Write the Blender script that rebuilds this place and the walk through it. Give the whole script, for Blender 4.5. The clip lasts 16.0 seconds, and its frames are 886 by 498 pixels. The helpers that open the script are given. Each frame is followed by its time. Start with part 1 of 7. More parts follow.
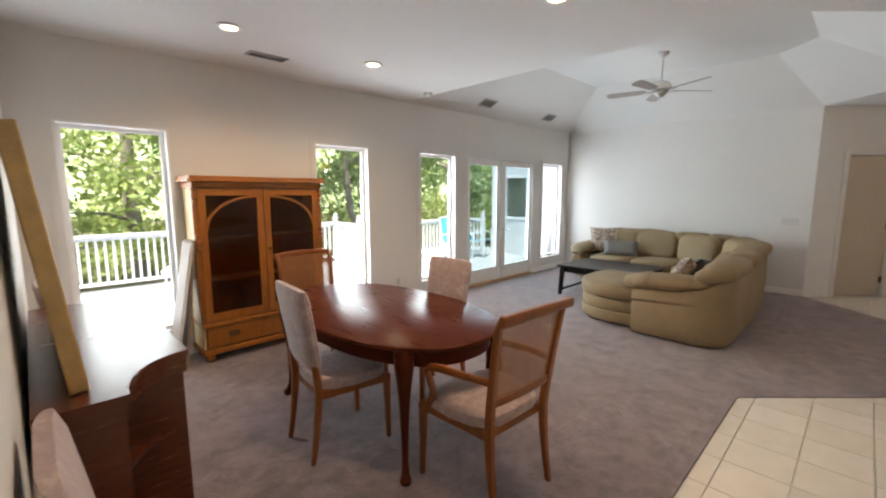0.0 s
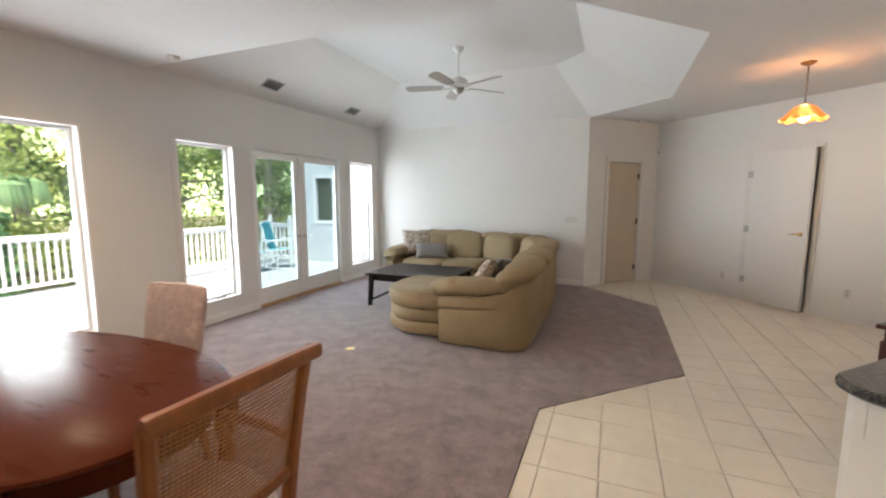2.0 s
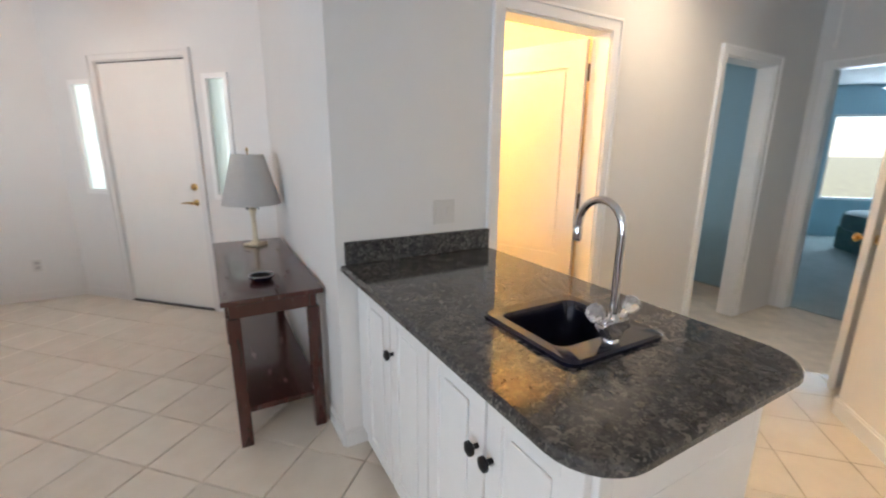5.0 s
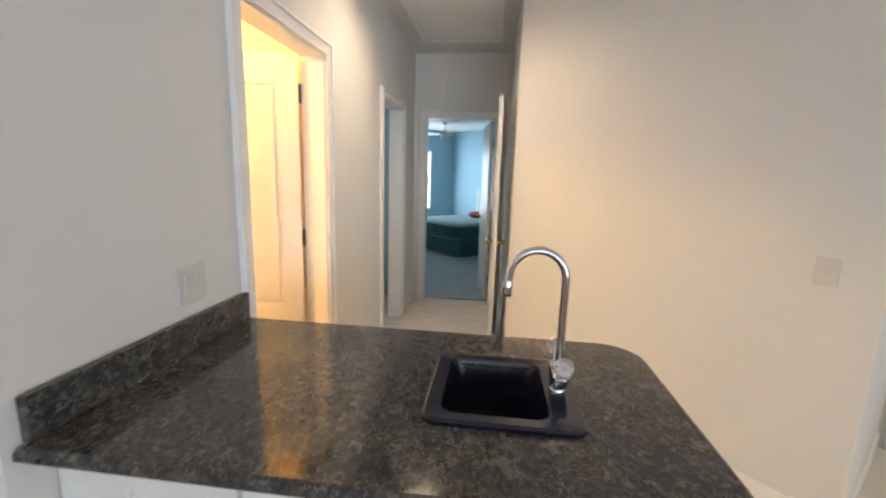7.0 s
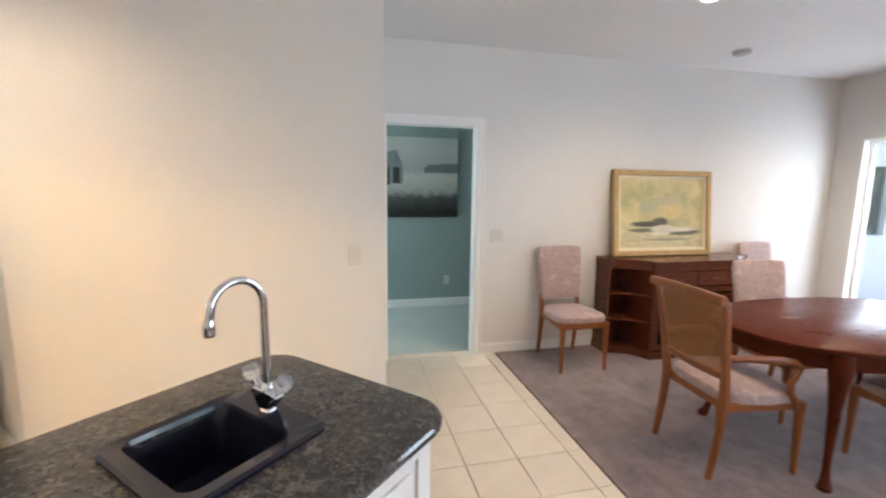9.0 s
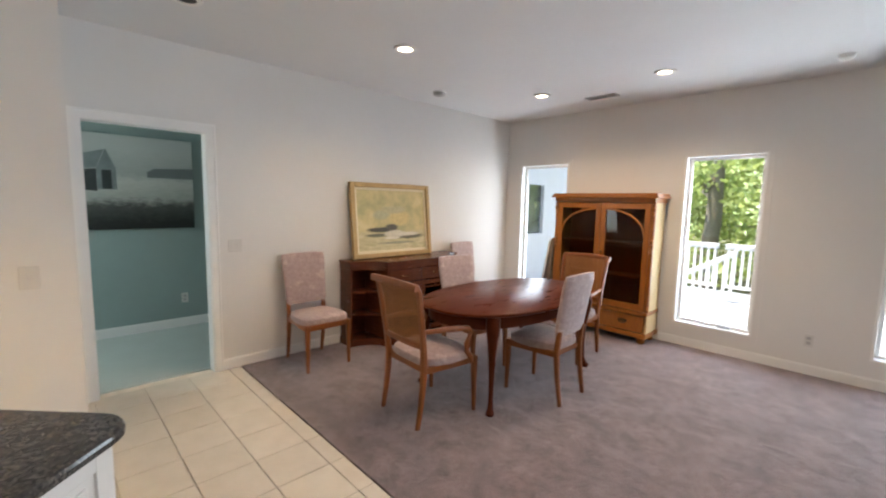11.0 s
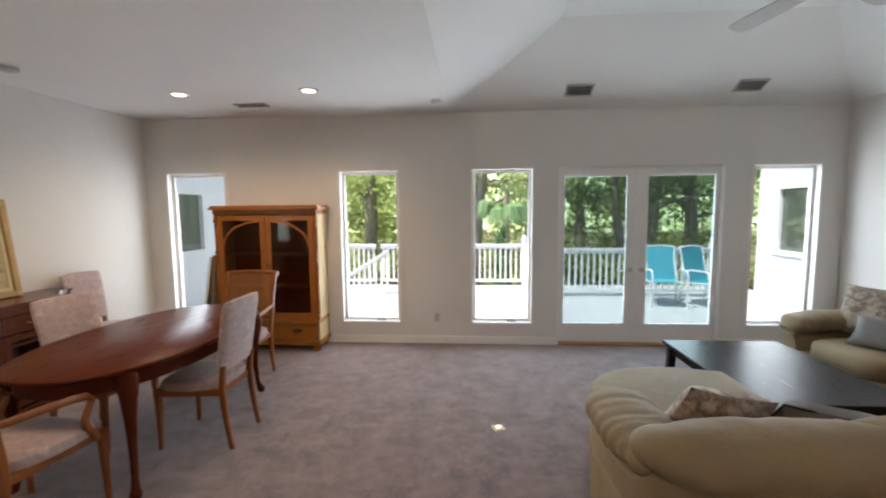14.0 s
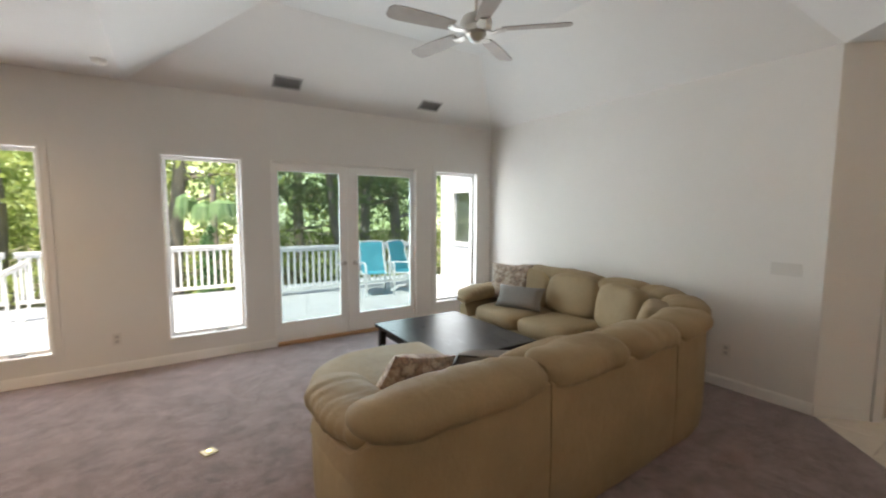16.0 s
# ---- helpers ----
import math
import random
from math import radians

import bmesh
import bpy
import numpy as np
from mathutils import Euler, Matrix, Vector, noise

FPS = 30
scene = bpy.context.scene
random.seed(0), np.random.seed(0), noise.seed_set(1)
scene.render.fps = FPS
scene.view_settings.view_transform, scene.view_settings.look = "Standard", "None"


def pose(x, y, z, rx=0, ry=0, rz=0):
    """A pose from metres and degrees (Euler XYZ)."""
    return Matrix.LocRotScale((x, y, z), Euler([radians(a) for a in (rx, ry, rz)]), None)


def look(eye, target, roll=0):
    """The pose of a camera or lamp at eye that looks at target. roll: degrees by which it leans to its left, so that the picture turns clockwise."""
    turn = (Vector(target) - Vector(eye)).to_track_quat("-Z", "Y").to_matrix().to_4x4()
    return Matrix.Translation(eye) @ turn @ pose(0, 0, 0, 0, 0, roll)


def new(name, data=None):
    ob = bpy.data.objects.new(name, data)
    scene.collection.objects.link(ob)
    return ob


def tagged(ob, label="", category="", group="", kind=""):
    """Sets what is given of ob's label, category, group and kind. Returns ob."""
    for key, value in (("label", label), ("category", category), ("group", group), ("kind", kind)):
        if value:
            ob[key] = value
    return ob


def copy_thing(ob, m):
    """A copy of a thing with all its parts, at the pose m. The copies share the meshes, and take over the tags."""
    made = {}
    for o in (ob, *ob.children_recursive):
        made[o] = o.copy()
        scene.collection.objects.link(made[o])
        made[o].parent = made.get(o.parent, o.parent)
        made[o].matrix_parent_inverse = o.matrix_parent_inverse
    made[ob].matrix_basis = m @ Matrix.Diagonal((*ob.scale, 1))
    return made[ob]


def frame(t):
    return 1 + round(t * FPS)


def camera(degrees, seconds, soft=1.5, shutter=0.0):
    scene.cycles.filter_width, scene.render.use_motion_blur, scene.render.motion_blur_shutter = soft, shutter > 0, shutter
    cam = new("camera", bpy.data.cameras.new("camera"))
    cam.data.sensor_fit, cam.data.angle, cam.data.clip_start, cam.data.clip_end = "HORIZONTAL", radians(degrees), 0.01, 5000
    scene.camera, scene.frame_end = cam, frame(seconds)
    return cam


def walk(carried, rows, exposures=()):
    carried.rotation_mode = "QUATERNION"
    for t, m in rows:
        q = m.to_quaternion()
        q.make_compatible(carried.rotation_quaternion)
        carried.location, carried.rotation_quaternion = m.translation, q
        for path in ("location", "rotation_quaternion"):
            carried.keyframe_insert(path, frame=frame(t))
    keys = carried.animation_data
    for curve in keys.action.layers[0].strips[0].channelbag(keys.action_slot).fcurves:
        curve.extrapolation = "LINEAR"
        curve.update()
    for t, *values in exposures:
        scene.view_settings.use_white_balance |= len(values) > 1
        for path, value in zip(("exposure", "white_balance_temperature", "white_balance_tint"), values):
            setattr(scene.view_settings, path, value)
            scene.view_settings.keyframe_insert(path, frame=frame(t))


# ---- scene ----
cam = camera(93.4, 16.0, soft=2.1, shutter=0.3)
PATH = [
    (0, (0.068, -4.409, 1.522), (1.463, -3.001, 1.257), -0.1),
    (0.5, (0.171, -4.404, 1.483), (1.67, -3.11, 1.201), -0.3),
    (1, (0.381, -4.355, 1.461), (1.999, -3.215, 1.174), -0.3),
    (1.5, (0.609, -4.297, 1.489), (2.347, -3.346, 1.216), -0.1),
    (2, (0.905, -4.278, 1.472), (2.743, -3.53, 1.224), 0.0),
    (2.5, (1.206, -4.236, 1.491), (3.142, -3.784, 1.266), 0.4),
    (3, (1.536, -4.176, 1.465), (3.514, -4.334, 1.222), -0.4),
    (3.5, (1.792, -4.211, 1.441), (3.578, -5.05, 1.12), -1.2),
    (4, (2.071, -4.298, 1.433), (3.516, -5.617, 1.018), -1.4),
    (4.5, (2.333, -4.327, 1.402), (3.36, -5.979, 0.94), 0.1),
    (4.7, (2.444, -4.319, 1.402), (3.27, -6.08, 0.936), 0.2),
    (7, (3.307, -4.815, 1.459), (2.089, -6.361, 1.105), 1.7),
    (7.5, (3.325, -5.003, 1.457), (1.793, -6.246, 1.132), 0.2),
    (7.8, (3.35, -5.065, 1.464), (1.608, -6.0, 1.163), 0.2),
    (8, (3.374, -5.108, 1.473), (1.513, -5.778, 1.179), 0.3),
    (8.5, (3.487, -5.2, 1.502), (1.508, -5.222, 1.211), 0.0),
    (9, (3.565, -5.197, 1.499), (1.635, -4.747, 1.226), 0.7),
    (9.5, (3.684, -5.166, 1.498), (1.863, -4.376, 1.251), 1.0),
    (10, (3.803, -5.137, 1.516), (2.106, -4.107, 1.276), 1.0),
    (12.3, (3.98, -5.005, 1.537), (2.962, -3.293, 1.355), 0.2),
    (12.5, (3.993, -4.991, 1.55), (3.055, -3.234, 1.371), -0.2),
    (13, (4.015, -4.97, 1.56), (3.301, -3.11, 1.386), -0.3),
    (13.5, (4.002, -4.946, 1.58), (3.557, -3.004, 1.404), -0.5),
    (14, (4.003, -4.918, 1.597), (3.859, -2.932, 1.415), -0.5),
    (14.5, (4.019, -4.896, 1.575), (4.192, -2.912, 1.395), -0.3),
    (15, (4.041, -4.898, 1.61), (4.524, -2.968, 1.408), -0.0),
    (15.5, (4.062, -4.9, 1.602), (4.848, -3.072, 1.398), 0.3),
    (16, (4.056, -4.896, 1.541), (5.14, -3.224, 1.359), 0.2),
]
walk(cam, [(t, look(eye, target, roll)) for t, eye, target, roll in PATH],
     exposures=[(0.0, 1.38, 6550, 10), (2.0, 1.5, 6600, 10), (3.0, 1.42, 6850, 10), (3.5, 1.45, 6900, 10), (4.5, 1.54, 5850, 10), (7.0, 1.58, 6050, 10), (7.5, 1.68, 5950, 10), (8.5, 1.86, 5450, 10), (9.0, 1.84, 5900, 10),
                (9.5, 1.72, 6050, 10), (12.5, 1.34, 6350, 10), (14.5, 1.06, 6500, 10), (16.0, 1.25, 6900, 10)])

# ---- world and large lights ----
SQ = math.sqrt(0.5)
world = bpy.data.worlds.new("sky")
scene.world = world
world.use_nodes = True
wn = world.node_tree
bg = wn.nodes["Background"]
sky = wn.nodes.new("ShaderNodeTexSky")
sky.sky_type, sky.sun_disc = "NISHITA", False
sky.sun_elevation, sky.sun_rotation = radians(66), radians(236)
wn.links.new(sky.outputs[0], bg.inputs[0])
bg.inputs[1].default_value = 0.15


def lamp(name, kind, m, energy, colour, **settings):
    data = bpy.data.lights.new(name, kind)
    data.energy, data.color = energy, colour
    if kind == "AREA":
        data.shape = "RECTANGLE"
        data.size, data.size_y = settings["w"], settings["h"]
    if kind == "POINT":
        data.shadow_soft_size = settings["r"]
    if kind == "SPOT":
        data.shadow_soft_size, data.spot_size, data.spot_blend = settings["r"], radians(settings["cone"]), settings["blend"]
    if kind == "SUN":
        data.angle = radians(settings["angle"])
    ob = new(name, data)
    ob.matrix_basis = m
    return ob


# the sun stands high in the south-west, behind the house
sun_dir = Vector((math.cos(radians(66)) * -0.829, math.cos(radians(66)) * -0.559, math.sin(radians(66))))
lamp("sun", "SUN", look(sun_dir * 30, (0, 0, 0)), 5.0, (1.0, 0.94, 0.85), angle=0.6)
DAY = (0.84, 0.92, 1.0)
# daylight in the window openings of the north wall
for wx, ww, wz, wh, power in ((0.63, 0.6, 1.16, 1.7, 9), (2.77, 0.6, 1.16, 1.7, 12), (4.34, 0.6, 1.16, 1.7, 12),
                              (5.41, 0.66, 1.12, 1.66, 15), (6.36, 0.66, 1.12, 1.66, 19), (7.47, 0.6, 1.16, 1.7, 10)):
    lamp("daylight", "AREA", look((wx, 0.17, wz), (wx, -1, wz - 0.12)), power, DAY, w=ww, h=wh)


# ---- materials ----
def material(name):
    m = bpy.data.materials.new(name)
    m.use_nodes = True
    return m, m.node_tree.nodes, m.node_tree.links, m.node_tree.nodes["Principled BSDF"]


def coords(n, l, scale=(1, 1, 1), world_space=False):
    tc = n.new("ShaderNodeNewGeometry" if world_space else "ShaderNodeTexCoord")
    mp = n.new("ShaderNodeMapping")
    mp.inputs["Scale"].default_value = scale
    l.new(tc.outputs["Position" if world_space else "Object"], mp.inputs[0])
    return mp.outputs[0]


def noise_tex(n, l, vec, scale, detail=4.0, rough=0.55):
    t = n.new("ShaderNodeTexNoise")
    t.inputs["Scale"].default_value, t.inputs["Detail"].default_value, t.inputs["Roughness"].default_value = scale, detail, rough
    l.new(vec, t.inputs["Vector"])
    return t.outputs["Fac"]


def ramp(n, l, fac, stops):
    r = n.new("ShaderNodeValToRGB")
    els = r.color_ramp.elements
    while len(els) < len(stops):
        els.new(0.5)
    for e, (pos, c) in zip(els, stops):
        e.position, e.color = pos, (*c, 1)
    l.new(fac, r.inputs[0])
    return r.outputs[0]


def mixc(n, l, fac, a, b, mode="MIX"):
    m = n.new("ShaderNodeMix")
    m.data_type, m.blend_type = "RGBA", mode
    for value, socket in ((fac, m.inputs[0]), (a, m.inputs[6]), (b, m.inputs[7])):
        if isinstance(value, bpy.types.NodeSocket):
            l.new(value, socket)
        elif isinstance(value, (int, float)):
            socket.default_value = value
        else:
            socket.default_value = (*value, 1)
    return m.outputs[2]


def bump(n, l, height, bsdf, strength, dist):
    b = n.new("ShaderNodeBump")
    b.inputs["Strength"].default_value, b.inputs["Distance"].default_value = strength, dist
    l.new(height, b.inputs["Height"])
    l.new(b.outputs[0], bsdf.inputs["Normal"])


def simple(name, c, rough=0.5, metal=0.0, var=0.08, scale=6.0, bump_s=0.0, bump_scale=120.0, spec=0.5, coat=0.0):
    """A plain surface with two scales of faint variation."""
    m, n, l, p = material(name)
    v = coords(n, l)
    f = noise_tex(n, l, v, scale)
    g = noise_tex(n, l, v, scale * 9)
    lo, hi = [x * (1 - var) for x in c], [min(1, x * (1 + var)) for x in c]
    col = ramp(n, l, f, ((0.3, lo), (0.7, hi)))
    col = mixc(n, l, 0.25, col, ramp(n, l, g, ((0.3, lo), (0.7, hi))))
    l.new(col, p.inputs["Base Color"])
    p.inputs["Roughness"].default_value, p.inputs["Metallic"].default_value = rough, metal
    p.inputs["Specular IOR Level"].default_value = spec
    p.inputs["Coat Weight"].default_value = coat
    if bump_s:
        bump(n, l, noise_tex(n, l, v, bump_scale, 3), p, bump_s, 0.004)
    return m


def wood(name, dark, light, rough=0.35, grain=(2.0, 26.0, 2.0), coat=0.0, world_space=False, relief=0.08):
    m, n, l, p = material(name)
    v = coords(n, l, grain, world_space)
    f = noise_tex(n, l, v, 3.0, 6, 0.6)
    g = noise_tex(n, l, coords(n, l, (1, 1, 1)), 2.2, 3)
    col = ramp(n, l, f, ((0.3, dark), (0.68, light)))
    col = mixc(n, l, 0.35, col, ramp(n, l, g, ((0.3, dark), (0.75, light))))
    l.new(col, p.inputs["Base Color"])
    l.new(ramp(n, l, f, ((0.2, (rough * 0.8,) * 3), (0.8, (rough * 1.25,) * 3))), p.inputs["Roughness"])
    p.inputs["Coat Weight"].default_value, p.inputs["Coat Roughness"].default_value = coat, 0.12
    bump(n, l, f, p, relief, 0.002)
    return m


def glass(name, tint=(1, 1, 1), rough=0.0, gloss=0.12):
    """Thin clear pane: mostly transparent, glossier at a slant."""
    m, n, l, p = material(name)
    n.remove(p)
    tr, gl, mx = n.new("ShaderNodeBsdfTransparent"), n.new("ShaderNodeBsdfGlossy"), n.new("ShaderNodeMixShader")
    lw, pw, sc = n.new("ShaderNodeLayerWeight"), n.new("ShaderNodeMath"), n.new("ShaderNodeMath")
    lw.inputs[0].default_value = 0.5
    pw.operation, sc.operation = "POWER", "MULTIPLY_ADD"
    pw.inputs[1].default_value = 3.5
    sc.inputs[1].default_value, sc.inputs[2].default_value = 0.55, gloss * 0.4
    l.new(lw.outputs["Facing"], pw.inputs[0]), l.new(pw.outputs[0], sc.inputs[0])
    tr.inputs[0].default_value = (*tint, 1)
    gl.inputs["Roughness"].default_value = rough
    l.new(sc.outputs[0], mx.inputs[0]), l.new(tr.outputs[0], mx.inputs[1]), l.new(gl.outputs[0], mx.inputs[2])
    l.new(mx.outputs[0], n["Material Output"].inputs[0])
    return m


def emitter(name, c, strength):
    m, n, l, p = material(name)
    p.inputs["Base Color"].default_value = (*c, 1)
    p.inputs["Emission Color"].default_value = (*c, 1)
    p.inputs["Emission Strength"].default_value = strength
    return m


def fabric_floral(name, base, pale, dark):
    m, n, l, p = material(name)
    v = coords(n, l)
    f = noise_tex(n, l, v, 9.0, 5, 0.65)
    g = noise_tex(n, l, v, 30.0, 4, 0.6)
    col = ramp(n, l, f, ((0.42, base), (0.56, base), (0.62, pale), (0.72, dark)))
    col = mixc(n, l, 0.3, col, ramp(n, l, g, ((0.35, dark), (0.6, pale))))
    l.new(col, p.inputs["Base Color"])
    p.inputs["Roughness"].default_value = 0.85
    p.inputs["Sheen Weight"].default_value = 0.35
    bump(n, l, noise_tex(n, l, v, 260, 2), p, 0.25, 0.002)
    return m


def pillow_floral(name):
    """Cream cloth printed with large dark brown and rust blooms."""
    m, n, l, p = material(name)
    v = coords(n, l)
    f = noise_tex(n, l, v, 8.0, 4, 0.55)
    g = noise_tex(n, l, coords(n, l, (1.0, 1.0, 1.6)), 15.0, 3, 0.5)
    cream, rust, brown = (0.52, 0.44, 0.35), (0.24, 0.13, 0.09), (0.07, 0.045, 0.035)
    col = ramp(n, l, f, ((0.44, cream), (0.48, rust), (0.53, brown), (0.56, (0.36, 0.28, 0.22)), (0.6, cream)))
    col = mixc(n, l, 0.4, col, ramp(n, l, g, ((0.42, (0.58, 0.5, 0.42)), (0.5, (0.3, 0.22, 0.17)), (0.58, (0.55, 0.47, 0.38)))))
    l.new(col, p.inputs["Base Color"])
    p.inputs["Roughness"].default_value = 0.8
    bump(n, l, noise_tex(n, l, v, 260, 2), p, 0.25, 0.002)
    return m


def carpet_mat(name, dark, light):
    m, n, l, p = material(name)
    v = coords(n, l, world_space=True)
    a = noise_tex(n, l, v, 5.2, 6, 0.7)
    b = noise_tex(n, l, v, 90.0, 3, 0.7)
    c = noise_tex(n, l, v, 14.0, 4, 0.6)
    mid = [(x + y) / 2 for x, y in zip(dark, light)]
    col = ramp(n, l, a, ((0.36, dark), (0.5, mid), (0.63, light)))
    col = mixc(n, l, 0.3, col, ramp(n, l, c, ((0.35, dark), (0.65, light))))
    col = mixc(n, l, 0.22, col, ramp(n, l, b, ((0.3, [x * 0.7 for x in dark]), (0.7, light))))
    l.new(col, p.inputs["Base Color"])
    p.inputs["Roughness"].default_value, p.inputs["Specular IOR Level"].default_value = 0.95, 0.15
    p.inputs["Sheen Weight"].default_value = 0.4
    bump(n, l, b, p, 0.7, 0.012)
    return m


def granite_mat(name):
    m, n, l, p = material(name)
    v = coords(n, l)
    vo = n.new("ShaderNodeTexVoronoi")
    vo.inputs["Scale"].default_value = 58
    l.new(mixc(n, l, 0.12, v, noise_vec(n, l, v, 40.0)), vo.inputs["Vector"])
    f = noise_tex(n, l, v, 46.0, 6, 0.7)
    col = ramp(n, l, f, ((0.3, (0.012, 0.012, 0.013)), (0.48, (0.05, 0.048, 0.046)), (0.6, (0.095, 0.09, 0.084)), (0.76, (0.18, 0.175, 0.165))))
    bw = n.new("ShaderNodeRGBToBW")
    l.new(vo.outputs["Color"], bw.inputs[0])
    col = mixc(n, l, 0.5, col, ramp(n, l, bw.outputs[0], ((0.2, (0.012, 0.012, 0.014)), (0.6, (0.05, 0.05, 0.05)), (0.85, (0.2, 0.18, 0.16)))))
    l.new(col, p.inputs["Base Color"])
    p.inputs["Roughness"].default_value = 0.09
    return m


def noise_vec(n, l, vec, scale):
    t = n.new("ShaderNodeTexNoise")
    t.inputs["Scale"].default_value = scale
    l.new(vec, t.inputs["Vector"])
    return t.outputs["Color"]


def tile_mat(name):
    m, n, l, p = material(name)
    oi = n.new("ShaderNodeObjectInfo")
    v = coords(n, l, world_space=True)
    f = noise_tex(n, l, v, 7.0, 4)
    col = ramp(n, l, f, ((0.3, (0.68, 0.62, 0.53)), (0.7, (0.76, 0.7, 0.61))))
    col = mixc(n, l, 0.3, col, ramp(n, l, oi.outputs["Random"], ((0.0, (0.62, 0.56, 0.47)), (1.0, (0.78, 0.72, 0.62)))))
    l.new(col, p.inputs["Base Color"])
    p.inputs["Roughness"].default_value = 0.22
    bump(n, l, noise_tex(n, l, v, 35, 3), p, 0.05, 0.002)
    return m


def leather_mat(name, c):
    m, n, l, p = material(name)
    v = coords(n, l)
    f = noise_tex(n, l, v, 3.0, 5, 0.6)
    w = noise_tex(n, l, coords(n, l, (1, 1, 0.6)), 14.0, 6, 0.7)
    g = n.new("ShaderNodeTexVoronoi")
    g.inputs["Scale"].default_value = 230
    l.new(v, g.inputs["Vector"])
    col = ramp(n, l, f, ((0.3, [x * 0.86 for x in c]), (0.7, [x * 1.08 for x in c])))
    l.new(col, p.inputs["Base Color"])
    l.new(ramp(n, l, w, ((0.3, (0.5,) * 3), (0.7, (0.64,) * 3))), p.inputs["Roughness"])
    p.inputs["Specular IOR Level"].default_value = 0.12
    b1, b2 = n.new("ShaderNodeBump"), n.new("ShaderNodeBump")
    b1.inputs["Strength"].default_value, b1.inputs["Distance"].default_value = 0.34, 0.018
    b2.inputs["Strength"].default_value, b2.inputs["Distance"].default_value = 0.12, 0.002
    l.new(w, b1.inputs["Height"]), l.new(g.outputs["Distance"], b2.inputs["Height"])
    l.new(b1.outputs[0], b2.inputs["Normal"]), l.new(b2.outputs[0], p.inputs["Normal"])
    return m


def cane_mat(name):
    """Woven cane: straw strands with open holes between them."""
    m, n, l, p = material(name)
    v = coords(n, l)
    sep = n.new("ShaderNodeSeparateXYZ")
    l.new(v, sep.inputs[0])

    def strand(socket, freq):
        a = n.new("ShaderNodeMath")
        a.operation = "MULTIPLY"
        a.inputs[1].default_value = freq
        l.new(socket, a.inputs[0])
        s = n.new("ShaderNodeMath")
        s.operation = "SINE"
        l.new(a.outputs[0], s.inputs[0])
        g = n.new("ShaderNodeMath")
        g.operation = "GREATER_THAN"
        g.inputs[1].default_value = 0.1
        l.new(s.outputs[0], g.inputs[0])
        return g.outputs[0]

    holes = n.new("ShaderNodeMath")
    holes.operation = "MULTIPLY"
    l.new(strand(sep.outputs["X"], 480.0), holes.inputs[0])
    l.new(strand(sep.outputs["Z"], 480.0), holes.inputs[1])
    inv = n.new("ShaderNodeMath")
    inv.operation = "SUBTRACT"
    inv.inputs[0].default_value = 1.0
    l.new(holes.outputs[0], inv.inputs[1])
    l.new(inv.outputs[0], p.inputs["Alpha"])
    l.new(ramp(n, l, noise_tex(n, l, v, 60), ((0.3, (0.22, 0.085, 0.022)), (0.7, (0.34, 0.14, 0.04)))), p.inputs["Base Color"])
    p.inputs["Roughness"].default_value = 0.5
    return m


wall_paint = simple("wall_paint", (0.69, 0.675, 0.65), 0.72, var=0.025, scale=1.3, bump_s=0.1, bump_scale=160)
ceiling_paint = simple("ceiling_paint", (0.68, 0.67, 0.655), 0.85, var=0.025, scale=1.1, bump_s=0.12, bump_scale=140)
trim_paint = simple("trim_paint", (0.8, 0.79, 0.77), 0.38, var=0.03, scale=3)
door_paint = simple("door_paint", (0.76, 0.74, 0.7), 0.42, var=0.03, scale=3)
teal_paint = simple("teal_paint", (0.27, 0.34, 0.325), 0.75, var=0.05, scale=1.5)
blue_paint = simple("blue_paint", (0.36, 0.52, 0.6), 0.75, var=0.04, scale=1.5)
yellow_paint = simple("yellow_paint", (0.8, 0.62, 0.36), 0.65, var=0.04, scale=1.5)
carpet_grey = carpet_mat("carpet_grey", (0.088, 0.063, 0.068), (0.3, 0.218, 0.215))
carpet_teal = carpet_mat("carpet_teal", (0.24, 0.3, 0.29), (0.36, 0.42, 0.4))
tile_beige = tile_mat("tile_beige")
grout = simple("grout", (0.68, 0.61, 0.51), 0.9, var=0.15, scale=8)
mahogany = wood("mahogany", (0.066, 0.0135, 0.0055), (0.092, 0.021, 0.008), 0.29, (9, 1.6, 3), coat=0.0, relief=0.008)
mahogany.node_tree.nodes["Principled BSDF"].inputs["Specular IOR Level"].default_value = 0.06
cherry_dark = wood("cherry_dark", (0.062, 0.016, 0.007), (0.125, 0.034, 0.014), 0.24, (3, 3, 20), relief=0.03)
chair_wood = wood("chair_wood", (0.16, 0.042, 0.006), (0.28, 0.082, 0.012), 0.36, (14, 14, 3), coat=0.1)
pine = wood("pine", (0.22, 0.068, 0.007), (0.4, 0.142, 0.018), 0.38, (16, 16, 2.5), coat=0.1)
pine_pale = wood("pine_pale", (0.5, 0.36, 0.17), (0.66, 0.5, 0.27), 0.5, (16, 16, 2.5))
espresso = wood("espresso", (0.008, 0.006, 0.006), (0.02, 0.014, 0.013), 0.3, (12, 2, 2), coat=0.0, relief=0.03)
espresso.node_tree.nodes["Principled BSDF"].inputs["Specular IOR Level"].default_value = 0.12
espresso_red = wood("espresso_red", (0.03, 0.007, 0.006), (0.06, 0.015, 0.012), 0.24, (12, 2, 2), coat=0.4)
oak_sill = wood("oak_sill", (0.3, 0.16, 0.07), (0.48, 0.28, 0.13), 0.45, (2, 22, 8))
board_grey = wood("board_grey", (0.2, 0.145, 0.105), (0.36, 0.29, 0.23), 0.6, (3, 3, 18))
